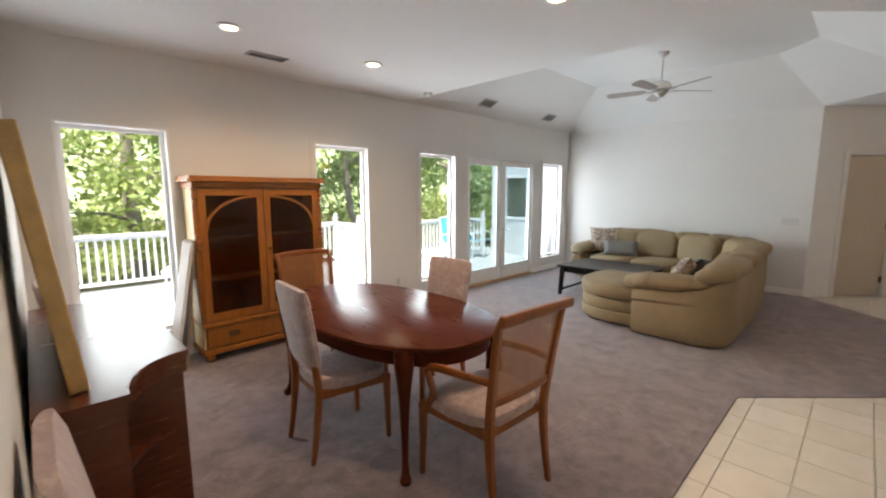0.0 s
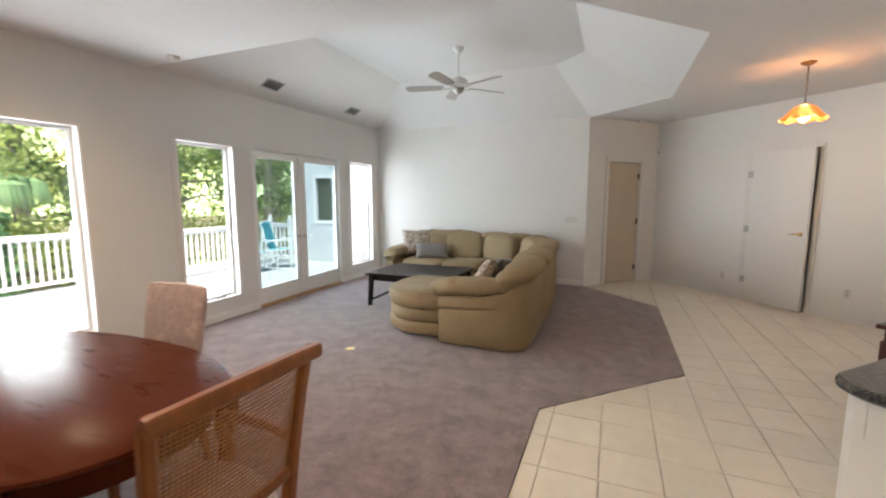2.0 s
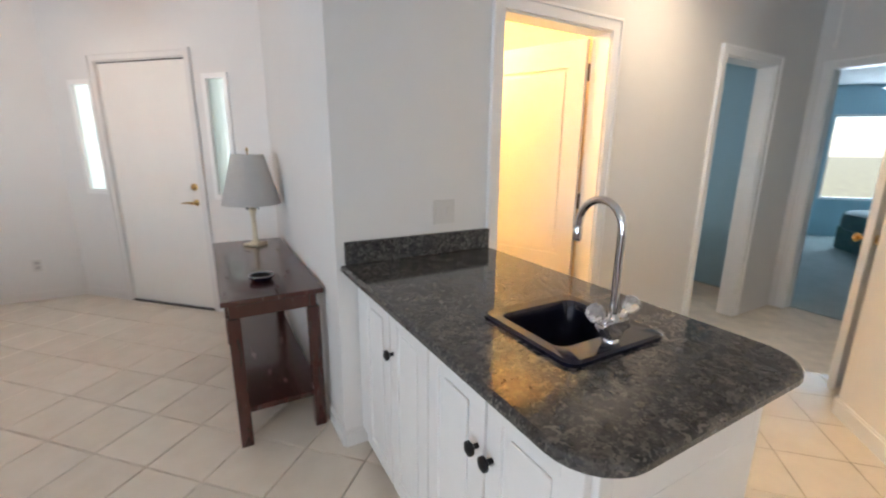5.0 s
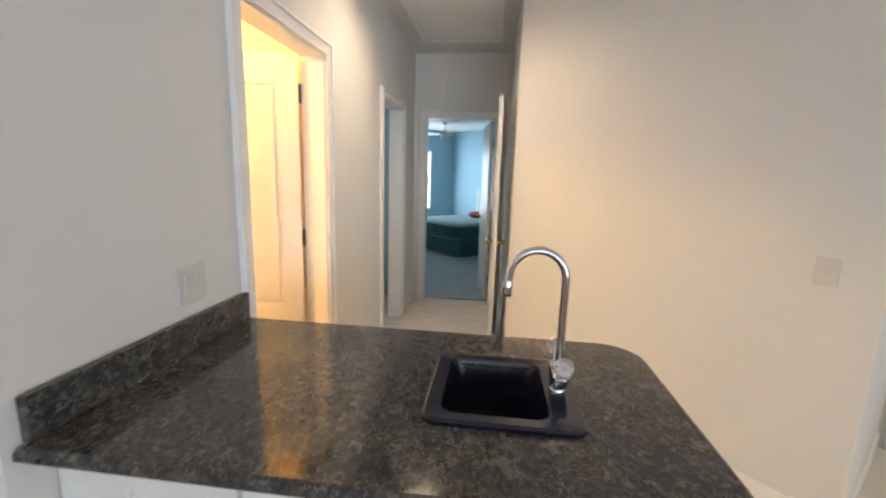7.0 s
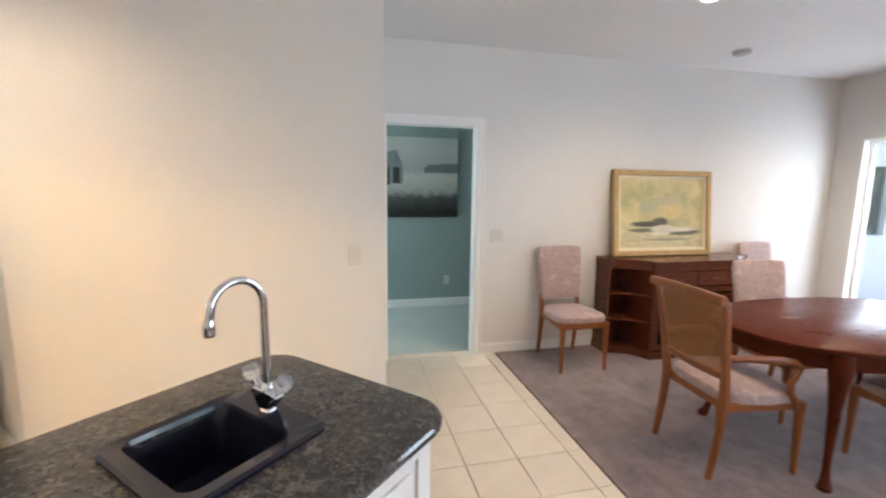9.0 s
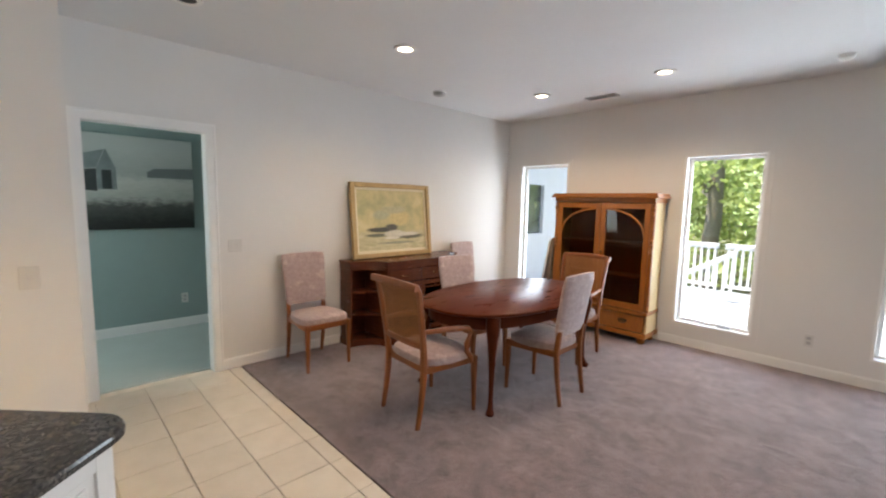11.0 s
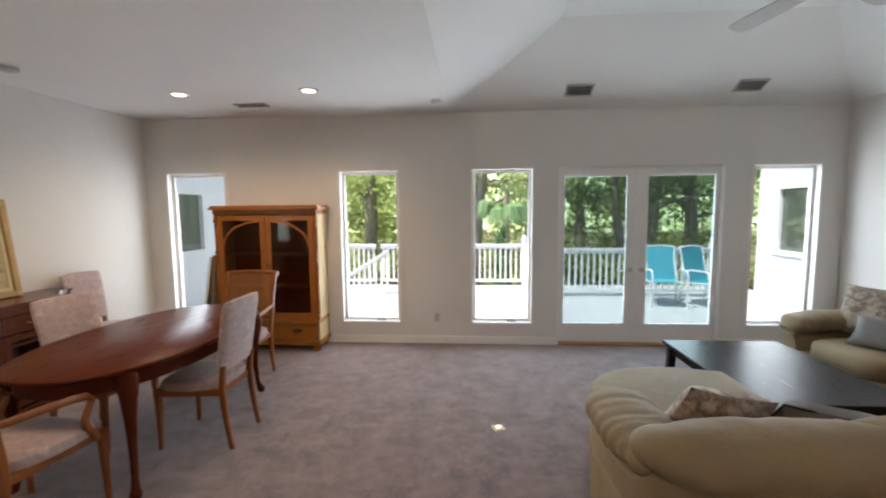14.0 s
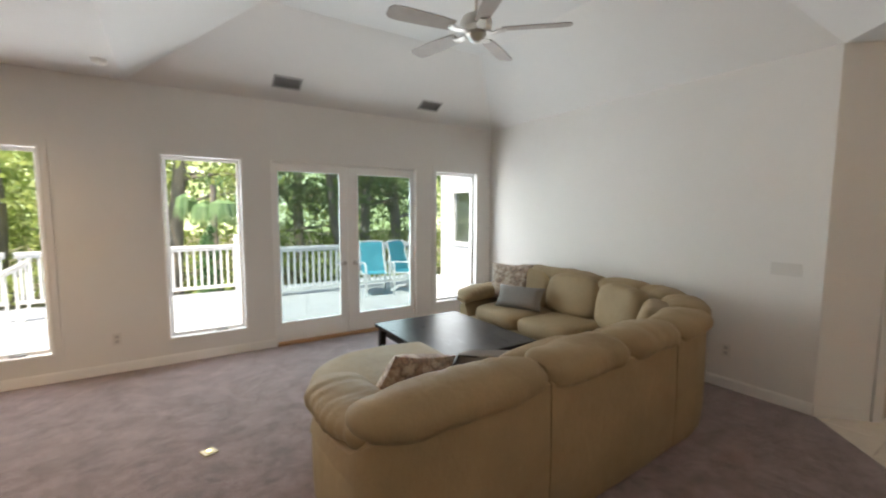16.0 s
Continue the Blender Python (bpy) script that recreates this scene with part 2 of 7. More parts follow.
mauve = fabric_floral("mauve", (0.35, 0.255, 0.245), (0.52, 0.4, 0.36), (0.24, 0.165, 0.165))
leather = leather_mat("leather", (0.3, 0.222, 0.13))
cane = cane_mat("cane")
granite = granite_mat("granite")
clear_glass = glass("clear_glass", gloss=0.1)
door_glass = glass("door_glass", (0.62, 0.69, 0.71), gloss=0.12)
frosted_glass = glass("frosted_glass", gloss=0.1)
fn, fl = frosted_glass.node_tree.nodes, frosted_glass.node_tree.links
veil, clear_part = fn.new("ShaderNodeBsdfTranslucent"), fn.new("ShaderNodeMixShader")
veil.inputs[0].default_value = (0.9, 0.92, 0.9, 1)
clear_part.inputs[0].default_value = 0.7
fl.new(fn["Transparent BSDF"].outputs[0], clear_part.inputs[1]), fl.new(veil.outputs[0], clear_part.inputs[2])
fl.new(clear_part.outputs[0], fn["Mix Shader"].inputs[1])
smoked_glass = glass("smoked_glass", (0.66, 0.56, 0.44), gloss=0.06)
chrome = simple("chrome", (0.75, 0.76, 0.78), 0.1, 1.0, var=0.03)
nickel = simple("nickel", (0.55, 0.53, 0.5), 0.38, 0.85, var=0.12, scale=20)
brass = simple("brass", (0.7, 0.5, 0.22), 0.25, 1.0, var=0.08)
bronze = simple("bronze", (0.11, 0.07, 0.035), 0.4, 0.9, var=0.15)
black_iron = simple("black_iron", (0.02, 0.02, 0.022), 0.4, 0.6, var=0.1)
navy_enamel = simple("navy_enamel", (0.007, 0.008, 0.02), 0.2, var=0.1, coat=0.15)
plastic_white = simple("plastic_white", (0.74, 0.72, 0.68), 0.4, var=0.03)
plastic_grey = simple("plastic_grey", (0.4, 0.39, 0.38), 0.5, var=0.05)
plate_ivory = simple("plate_ivory", (0.6, 0.585, 0.555), 0.4, var=0.03)
dark_void = simple("dark_void", (0.03, 0.03, 0.03), 0.7)
vent_dark = simple("vent_dark", (0.13, 0.125, 0.12), 0.8)
crystal = simple("crystal", (0.93, 0.93, 0.94), 0.14, var=0.01)
crystal.node_tree.nodes["Principled BSDF"].inputs["Transmission Weight"].default_value = 0.82


# ---- building tools ----
def AB(a, b):
    """A point from the axes of the hall: a towards the north-east, b towards the south-east."""
    return ((a + b) * SQ, (a - b) * SQ)


def box(bm, x0, x1, y0, y1, z0, z1, m=None, bevel=0.0):
    vs = [bm.verts.new(((m @ Vector((x, y, z))) if m else (x, y, z))) for x in (x0, x1) for y in (y0, y1) for z in (z0, z1)]
    fs = [bm.faces.new([vs[i] for i in f]) for f in ((0, 1, 3, 2), (4, 6, 7, 5), (0, 4, 5, 1), (2, 3, 7, 6), (0, 2, 6, 4), (1, 5, 7, 3))]
    if bevel:
        es = list({e for f in fs for e in f.edges})
        bmesh.ops.bevel(bm, geom=es, offset=bevel, segments=2, affect="EDGES", profile=0.5)
    return vs


def prism(bm, poly, z0, z1, m=None):
    def put(x, y, z):
        return bm.verts.new((m @ Vector((x, y, z))) if m else (x, y, z))
    lo, hi = [put(x, y, z0) for x, y in poly], [put(x, y, z1) for x, y in poly]
    fs = [bm.faces.new(lo), bm.faces.new(hi)]
    for i in range(len(poly)):
        j = (i + 1) % len(poly)
        fs.append(bm.faces.new((lo[i], lo[j], hi[j], hi[i])))
    return fs


def lathe(bm, profile, segs=20, m=None):
    """A turned shape round the z axis from (radius, z) pairs."""
    rings = []
    for r, z in profile:
        ring = []
        for i in range(segs):
            t = 2 * math.pi * i / segs
            p = Vector((max(r, 1e-4) * math.cos(t), max(r, 1e-4) * math.sin(t), z))
            ring.append(bm.verts.new(m @ p if m else p))
        rings.append(ring)
    for a, b in zip(rings, rings[1:]):
        for i in range(segs):
            j = (i + 1) % segs
            bm.faces.new((a[i], a[j], b[j], b[i]))
    bm.faces.new(rings[0][::-1]), bm.faces.new(rings[-1])


def sweep(bm, pts, sizes, segs=12, power=2.0, up=(0, 0, 1), caps=True):
    """A tube along pts; sizes: (half width, half height) at each point; power over 2 squares the section."""
    pts = [Vector(p) for p in pts]
    rings = []
    for i, p in enumerate(pts):
        d = (pts[min(i + 1, len(pts) - 1)] - pts[max(i - 1, 0)]).normalized()
        side = d.cross(Vector(up))
        side = side.normalized() if side.length > 1e-5 else Vector((1, 0, 0))
        top = side.cross(d).normalized()
        w, h = sizes[i] if isinstance(sizes, list) else sizes
        ring = []
        for k in range(segs):
            t = 2 * math.pi * (k + 0.5) / segs
            c, s = math.cos(t), math.sin(t)
            cx, sx = math.copysign(abs(c) ** (2 / power), c), math.copysign(abs(s) ** (2 / power), s)
            ring.append(bm.verts.new(p + side * w * cx + top * h * sx))
        rings.append(ring)
    for a, b in zip(rings, rings[1:]):
        for k in range(segs):
            j = (k + 1) % segs
            bm.faces.new((a[k], a[j], b[j], b[k]))
    if caps:
        bm.faces.new(rings[0][::-1]), bm.faces.new(rings[-1])


def cushion(bm, w, d, h, m=None, puff=0.5, n=10, power=3.4):
    """A soft pillow block centred at the origin: a superellipsoid with thick edges."""
    rows = []
    for i in range(n + 1):
        u = -math.pi / 2 + math.pi * i / n
        row = []
        for j in range(2 * n):
            v = -math.pi + math.pi * j / n

            def sp(x, e):
                return math.copysign(abs(x) ** e, x)
            e1, e2 = puff, 2 / power
            p = Vector((w / 2 * sp(math.cos(u), e1) * sp(math.cos(v), e2), d / 2 * sp(math.cos(u), e1) * sp(math.sin(v), e2), h / 2 * sp(math.sin(u), e1)))
            row.append(bm.verts.new(m @ p if m else p))
        rows.append(row)
    for a, b in zip(rows, rows[1:]):
        for j in range(2 * n):
            k = (j + 1) % (2 * n)
            bm.faces.new((a[j], a[k], b[k], b[j]))
    bmesh.ops.remove_doubles(bm, verts=bm.verts[:], dist=1e-5)


def finish(bm, smooth):
    bmesh.ops.recalc_face_normals(bm, faces=bm.faces[:])
    for f in bm.faces:
        f.smooth = smooth


def part(name, bm, mat, parent=None, label="", smooth=False):
    finish(bm, smooth)
    me = bpy.data.meshes.new(name)
    bm.to_mesh(me)
    bm.free()
    me.materials.append(mat)
    if smooth:
        me.set_sharp_from_angle(angle=radians(42))
    ob = new(name, me)
    if parent:
        ob.parent = parent
    return tagged(ob, label)


def thing(name, m, label, category, group=""):
    ob = new(name)
    ob.empty_display_size = 0.1
    ob.matrix_basis = m
    return tagged(ob, label, category, group)


def structure(name, bm, mat, label, smooth=False):
    return tagged(part(name, bm, mat, None, label, smooth), kind="structure")


def boxpart(name, dims, mat, parent, label="", bevel=0.004, m=None):
    bm = bmesh.new()
    box(bm, *dims, m=m, bevel=bevel)
    return part(name, bm, mat, parent, label)


def wall_run(bm, p0, p1, thick, z0, z1, holes=()):
    """A wall with its room face from p0 to p1, its thickness to the right of that way, and holes (s0, s1, z0, z1) along it."""
    p0, p1 = Vector(p0), Vector(p1)
    d = (p1 - p0).normalized()
    m = Matrix(((d.x, d.y, 0, p0.x), (d.y, -d.x, 0, p0.y), (0, 0, 1, 0), (0, 0, 0, 1)))
    s, end = 0.0, (p1 - p0).length
    for s0, s1, h0, h1 in sorted(holes):
        box(bm, s, s0, 0, thick, z0, z1, m)
        if h0 > z0:
            box(bm, s0, s1, 0, thick, z0, h0, m)
        if h1 < z1:
            box(bm, s0, s1, 0, thick, h1, z1, m)
        s = s1
    box(bm, s, end, 0, thick, z0, z1, m)
    return m


H = 2.72
TOP = 3.27
CARPET = [(0, 0), (0, -3.85), (3.71, -3.86), (4.74, -4.89), (7.06, -4.89), (8.07, -3.88), (8.07, 0)]

# ---- structure: walls ----
WINDOWS = [(0.26, 1.01), (2.41, 3.13), (3.98, 4.70), (7.10, 7.82)]
DOORS = (4.985, 6.805)
bm = bmesh.new()
holes = [(x0 + 0.12, x1 + 0.12, 0.25, 2.085) for x0, x1 in WINDOWS] + [(DOORS[0] + 0.12, DOORS[1] + 0.12, 0.0, 2.085)]
wall_run(bm, (8.19, 0), (-0.12, 0), 0.14, -0.02, 3.4, [(8.31 - b, 8.31 - a, c, d) for a, b, c, d in holes])
structure("wall_north", bm, wall_paint, "off-white painted window wall facing the deck")
bm = bmesh.new()
wall_run(bm, (0, 0), (0, -5.2), 0.12, -0.02, 3.4, [(4.06, 4.87, -0.02, 2.07)])
structure("wall_west", bm, wall_paint, "off-white painted wall with a doorway")
bm = bmesh.new()
prism(bm, [(0, -4.97), (1.06, -4.97), (1.06, -6.88), AB(-5.75, 5.62), AB(-5.75, 5.50), (0.94, -6.83), (0.94, -5.09), (0, -5.09)], -0.02, 3.4)
structure("wall_hall_north", bm, wall_paint, "off-white painted wall between dining space and hall")
bm = bmesh.new()
wall_run(bm, AB(-5.75, 5.40), AB(-5.75, 6.9), 0.12, -0.02, 3.4, [(0.357, 1.13, -0.02, 2.07)])
structure("wall_hall_end", bm, wall_paint, "off-white painted end wall of the hall with a doorway")
bm = bmesh.new()
wall_run(bm, AB(-5.75, 6.65), AB(-1.79, 6.65), 0.12, -0.02, 3.4, [(0.64, 1.35, -0.02, 2.05), (2.485, 3.24, -0.02, 2.05)])
structure("wall_hall_south", bm, wall_paint, "off-white painted hall wall with two doorways")
bm = bmesh.new()
wall_run(bm, AB(-1.67, 6.65), AB(-1.67, 8.46), 0.12, -0.02, 3.4)
structure("wall_foyer_west", bm, wall_paint, "off-white painted foyer wall behind the console table")
bm = bmesh.new()
wall_run(bm, (4.66, -7.12), (7.2, -7.12), 0.14, -0.02, 3.4, [(5.11 - 4.66, 5.285 - 4.66, 1.02, 1.92), (5.45 - 4.66, 6.40 - 4.66, -0.02, 2.09), (6.475 - 4.66, 6.69 - 4.66, 1.02, 1.92)])
structure("wall_entry", bm, wall_paint, "off-white painted entry wall with front door and sidelights")
bm = bmesh.new()
wall_run(bm, AB(-0.2, 9.97), AB(3.12, 9.97), 0.12, -0.02, 3.4, [(0.82, 1.62, -0.02, 2.09)])
structure("wall_foyer_east", bm, wall_paint, "off-white painted foyer wall with a closet")
bm = bmesh.new()
wall_run(bm, AB(2.97, 9.97), AB(2.97, 8.443), 0.12, -0.02, 3.4, [(0.37, 1.10, -0.02, 2.06)])
structure("wall_foyer_north", bm, wall_paint, "off-white painted foyer wall with a doorway")
bm = bmesh.new()
wall_run(bm, (8.07, -3.868), (8.07, 0), 0.12, -0.02, 3.4)
structure("wall_east", bm, wall_paint, "off-white painted living room wall")

# ---- structure: ceiling with the raised tray, roof, floors ----
OUT = [(3.74, 0), (3.74, -3.87), (4.80, -4.90), (7.06, -4.90), (8.07, -3.87), (8.07, 0)]
INN = [(4.78, -1.05), (4.78, -3.44), (5.21, -3.86), (6.63, -3.86), (7.04, -3.44), (7.04, -1.05)]
bm = bmesh.new()
for quad in ([(-7, 0.1), (-7, -16), (3.74, -16), (3.74, 0.1)], [(3.74, -3.87), (3.74, -16), (4.80, -16), (4.80, -4.90)],
             [(4.80, -4.90), (4.80, -16), (7.06, -16), (7.06, -4.90)], [(7.06, -4.90), (7.06, -16), (8.07, -16), (8.07, -3.87)],
             [(8.07, -3.87), (8.07, -16), (11, -16), (11, -3.0), (8.07, -3.0)]):
    bm.faces.new([bm.verts.new((x, y, H)) for x, y in quad])
for i in range(6):
    j = (i + 1) % 6
    bm.faces.new([bm.verts.new((*OUT[i], H)), bm.verts.new((*OUT[j], H)), bm.verts.new((*INN[j], TOP)), bm.verts.new((*INN[i], TOP))])
bm.faces.new([bm.verts.new((x, y, TOP)) for x, y in INN])
bmesh.ops.remove_doubles(bm, verts=bm.verts[:], dist=1e-4)
structure("ceiling", bm, ceiling_paint, "white textured ceiling with a raised hipped tray over the living space")
# slab out of view, added to stop sky and sun leaking into the rooms
bm = bmesh.new()
box(bm, -7.2, 11.2, -16.2, 0.1, 3.4, 3.55)
structure("roof", bm, ceiling_paint, "unseen slab added as a roof to keep sky light out")
bm = bmesh.new()
prism(bm, CARPET, -0.02, 0.004)
structure("floor_carpet", bm, carpet_grey, "worn grey-mauve cut pile wall-to-wall carpet")
bm = bmesh.new()
box(bm, -7, 11, -16, 0.1, -0.2, -0.012)
floor_tiles = structure("floor_tiles", bm, grout, "cream ceramic tile floor with tan grout joints")

# closing walls round the side rooms
bm = bmesh.new()
box(bm, -1.83, -1.71, -6.6, -2.7, -0.02, H - 0.004)
box(bm, -1.71, -0.12, -2.82, -2.7, -0.02, H - 0.004)
box(bm, -1.71, -0.12, -6.6, -6.5, -0.02, H - 0.004)
box(bm, -0.128, -0.121, -6.5, -4.875, -0.02, H - 0.004)
box(bm, -0.128, -0.121, -4.055, -2.82, -0.02, H - 0.004)
structure("wall_study", bm, teal_paint, "muted teal painted study walls")
bm = bmesh.new()
wall_run(bm, (-1.19, -7.13), (-3.4, -7.13), 0.1, -0.02, H - 0.004)
wall_run(bm, (-3.3, -7.13), (-3.3, -13.0), 0.1, -0.02, H - 0.004)
wall_run(bm, (-3.3, -12.9), (1.95, -12.9), 0.1, -0.02, H - 0.004, [(0.65, 1.7, 0.62, 2.0)])
wall_run(bm, (1.85, -12.9), (1.85, -10.17), 0.1, -0.02, H - 0.004)
prism(bm, [AB(-5.872, 4.2), AB(-5.872, 5.756), AB(-5.88, 5.756), AB(-5.88, 4.2)], -0.02, H - 0.004)
prism(bm, [AB(-5.872, 6.531), AB(-5.872, 8.5), AB(-5.88, 8.5), AB(-5.88, 6.531)], -0.02, H - 0.004)
structure("wall_bedroom", bm, blue_paint, "light blue painted bedroom walls with a window")
bm = bmesh.new()
ROOM = [AB(-5.87, 4.2), AB(-5.87, 8.5), (1.85, -12.9), (-3.3, -12.9), (-3.3, -7.13)]
prism(bm, ROOM, -0.011, -0.001)
structure("floor_bedroom", bm, carpet_teal, "grey-teal bedroom carpet")
bm = bmesh.new()
prism(bm, [AB(-5.885, 4.2), AB(-5.885, 8.5), (1.84, -12.89), (-3.29, -12.89), (-3.29, -7.14)], 2.45, 2.5)
structure("ceiling_bedroom", bm, ceiling_paint, "white bedroom ceiling")
bm = bmesh.new()
for d in ((-2.65, -2.61, 0.62, 2.0), (-1.64, -1.6, 0.62, 2.0), (-2.61, -1.64, 0.62, 0.66), (-2.61, -1.64, 1.96, 2.0)):
    box(bm, d[0], d[1], -12.95, -12.905, d[2], d[3])
structure("window_bedroom", bm, trim_paint, "white-framed bedroom window")
bm = bmesh.new()
box(bm, -1.71, -0.13, -6.5, -2.82, -0.011, -0.001)
structure("floor_study", bm, simple("study_floor", (0.44, 0.48, 0.45), 0.35, var=0.05, scale=3), "pale tiled study floor")
bm = bmesh.new()
prism(bm, [AB(-3.4, 6.75), AB(-3.4, 8.3), AB(-3.5, 8.3), AB(-3.5, 6.75)], -0.02, H - 0.004)
wall_run(bm, AB(-3.4, 8.3), AB(-1.8, 8.3), 0.1, -0.02, H - 0.004, [(0.03, 0.8, -0.02, 2.02)])
prism(bm, [AB(-1.9, 6.75), AB(-1.8, 6.75), AB(-1.8, 8.3), AB(-1.9, 8.3)], -0.02, H - 0.004)
structure("wall_bathroom", bm, yellow_paint, "warm yellow painted bathroom walls")
# dim linen room behind the bathroom
bm = bmesh.new()
wall_run(bm, AB(-4.2, 9.9), AB(-2.4, 9.9), 0.1, -0.02, H - 0.004)
wall_run(bm, AB(-4.1, 8.56), AB(-4.1, 9.9), 0.1, -0.02, H - 0.004)
wall_run(bm, AB(-2.5, 9.9), AB(-2.5, 8.41), 0.1, -0.02, H - 0.004)
structure("wall_linen_room", bm, teal_paint, "muted teal painted walls of the room behind the bathroom")
bm = bmesh.new()
prism(bm, [AB(-4.1, 8.3), AB(-2.5, 8.3), AB(-2.5, 9.9), AB(-4.1, 9.9)], -0.011, -0.001)
structure("floor_linen_room", bm, carpet_teal, "grey-teal carpet behind the bathroom")
bm = bmesh.new()
prism(bm, [AB(-4.0, 6.75), AB(-4.0, 8.45), AB(-4.1, 8.45), AB(-4.1, 6.75)], -0.02, H - 0.004)
prism(bm, [AB(-4.0, 8.45), AB(-5.75, 8.45), AB(-5.75, 8.55), AB(-4.0, 8.55)], -0.02, H - 0.004)
structure("wall_dressing", bm, teal_paint, "muted teal painted dressing room walls")
bm = bmesh.new()
prism(bm, [AB(0.2, 10.3), AB(1.9, 10.3), AB(1.9, 10.4), AB(0.2, 10.4)], -0.02, H - 0.004)
prism(bm, [AB(0.2, 10.1), AB(0.3, 10.1), AB(0.3, 10.3), AB(0.2, 10.3)], -0.02, H - 0.004)
prism(bm, [AB(1.8, 10.1), AB(1.9, 10.1), AB(1.9, 10.3), AB(1.8, 10.3)], -0.02, H - 0.004)
prism(bm, [AB(4.4, 8.3), AB(4.4, 10.2), AB(4.5, 10.2), AB(4.5, 8.3)], -0.02, H - 0.004)
prism(bm, [AB(3.08, 10.1), AB(4.4, 10.1), AB(4.4, 10.2), AB(3.08, 10.2)], -0.02, H - 0.004)
prism(bm, [AB(3.1, 8.6), AB(4.4, 8.6), AB(4.4, 8.7), AB(3.1, 8.7)], -0.02, H - 0.004)
structure("wall_closets", bm, wall_paint, "plain painted closet walls")


# ---- baseboards and casings ----
def run_box(name, p0, p1, out, z0, z1, mat, label):
    """A strip along a wall face, standing out into the room on the left of the way p0 to p1."""
    p0, p1 = Vector(p0), Vector(p1)
    d = (p1 - p0).normalized()
    m = Matrix(((d.x, -d.y, 0, p0.x), (d.y, d.x, 0, p0.y), (0, 0, 1, 0), (0, 0, 0, 1)))
    bm = bmesh.new()
    box(bm, 0, (p1 - p0).length, 0.0005, out, z0, z1, m)
    box(bm, 0, (p1 - p0).length, 0.0006, out * 0.55, z1, z1 + 0.012, m)
    return structure(name, bm, mat, label)


def opening_casing(name, p0, p1, z1, mat, label, thick=0.12, w=0.06):
    """Jamb lining and flat casing round a doorway whose room face runs from p0 to p1 with the wall on the right."""
    p0, p1 = Vector(p0), Vector(p1)
    d = (p1 - p0).normalized()
    L = (p1 - p0).length
    m = Matrix(((d.x, -d.y, 0, p0.x), (d.y, d.x, 0, p0.y), (0, 0, 1, 0), (0, 0, 0, 1)))
    bm = bmesh.new()
    box(bm, -w, 0.006, 0.0005, 0.016, 0, z1 + w, m)
    box(bm, L - 0.006, L + w, 0.0005, 0.016, 0, z1 + w, m)
    box(bm, 0.006, L - 0.006, 0.0005, 0.016, z1 - 0.006, z1 + w, m)
    box(bm, -w, -w + 0.014, 0.016, 0.024, 0, z1 + w, m)
    box(bm, L + w - 0.014, L + w, 0.016, 0.024, 0, z1 + w, m)
    box(bm, -w + 0.014, L + w - 0.014, 0.016, 0.024, z1 + w - 0.014, z1 + w, m)
    box(bm, 0.0005, 0.014, -thick - 0.002, 0.0, 0, z1 - 0.014, m)
    box(bm, L - 0.014, L - 0.0005, -thick - 0.002, 0.0, 0, z1 - 0.014, m)
    box(bm, 0.0005, L - 0.0005, -thick - 0.002, 0.0, z1 - 0.014, z1 - 0.0005, m)
    return structure(name, bm, mat, label)


BASE = "white painted wooden baseboard"
for p0, p1 in (((4.98, 0), (0.012, 0)), ((8.058, 0), (6.81, 0)), ((0, -0.001), (0, -4.0)), ((0.012, -4.97), (1.06, -4.97)), ((1.06, -4.97), (1.06, -6.88)),
               ((8.07, -3.868), (8.07, -0.013)), (AB(-4.12, 5.62), AB(-5.74, 5.62)), (AB(-4.34, 6.65), AB(-3.33, 6.65))):
    run_box("baseboard", p0, p1, 0.014, 0.0, 0.085, trim_paint, BASE)
for p0, p1 in ((AB(-1.79, 6.65), AB(-1.67, 6.65)), (AB(-1.67, 6.65), AB(-1.67, 8.4)), (AB(2.97, 9.95), AB(2.97, 9.66)), (AB(2.97, 8.80), AB(2.97, 8.44)), (AB(-0.05, 9.97), AB(0.56, 9.97)), (AB(1.48, 9.97), AB(2.94, 9.97)),
               ((4.78, -7.12), (5.37, -7.12)), ((6.46, -7.12), (6.97, -7.12))):
    run_box("baseboard", p0, p1, 0.012, 0.0, 0.07, wall_paint, "wall-coloured painted baseboard")
run_box("baseboard_study", (-1.71, -6.5), (-1.71, -2.83), -0.014, 0.0, 0.09, trim_paint, "white baseboard along the teal study wall")
opening_casing("trim_study_door", (0, -4.06), (0, -4.87), 2.07, trim_paint, "white painted casing of the study doorway")
opening_casing("trim_bedroom_door", AB(-5.75, 5.757), AB(-5.75, 6.53), 2.07, trim_paint, "white painted casing of the bedroom doorway", w=0.055)
opening_casing("trim_dressing_door", AB(-5.11, 6.65), AB(-4.40, 6.65), 2.05, trim_paint, "white painted casing of the dressing room doorway")
opening_casing("trim_bathroom_door", AB(-3.265, 6.65), AB(-2.51, 6.65), 2.05, trim_paint, "white painted casing of the bathroom doorway", w=0.06)
opening_casing("trim_front_door", (5.45, -7.12), (6.40, -7.12), 2.09, wall_paint, "wall-coloured painted casing of the front door", thick=0.14, w=0.05)
opening_casing("trim_closet_door", AB(0.62, 9.97), AB(1.42, 9.97), 2.09, wall_paint, "painted casing of the closet door", w=0.04)
opening_casing("trim_passage_door", AB(2.97, 9.60), AB(2.97, 8.87), 2.06, wall_paint, "painted casing of the passage doorway", w=0.06)


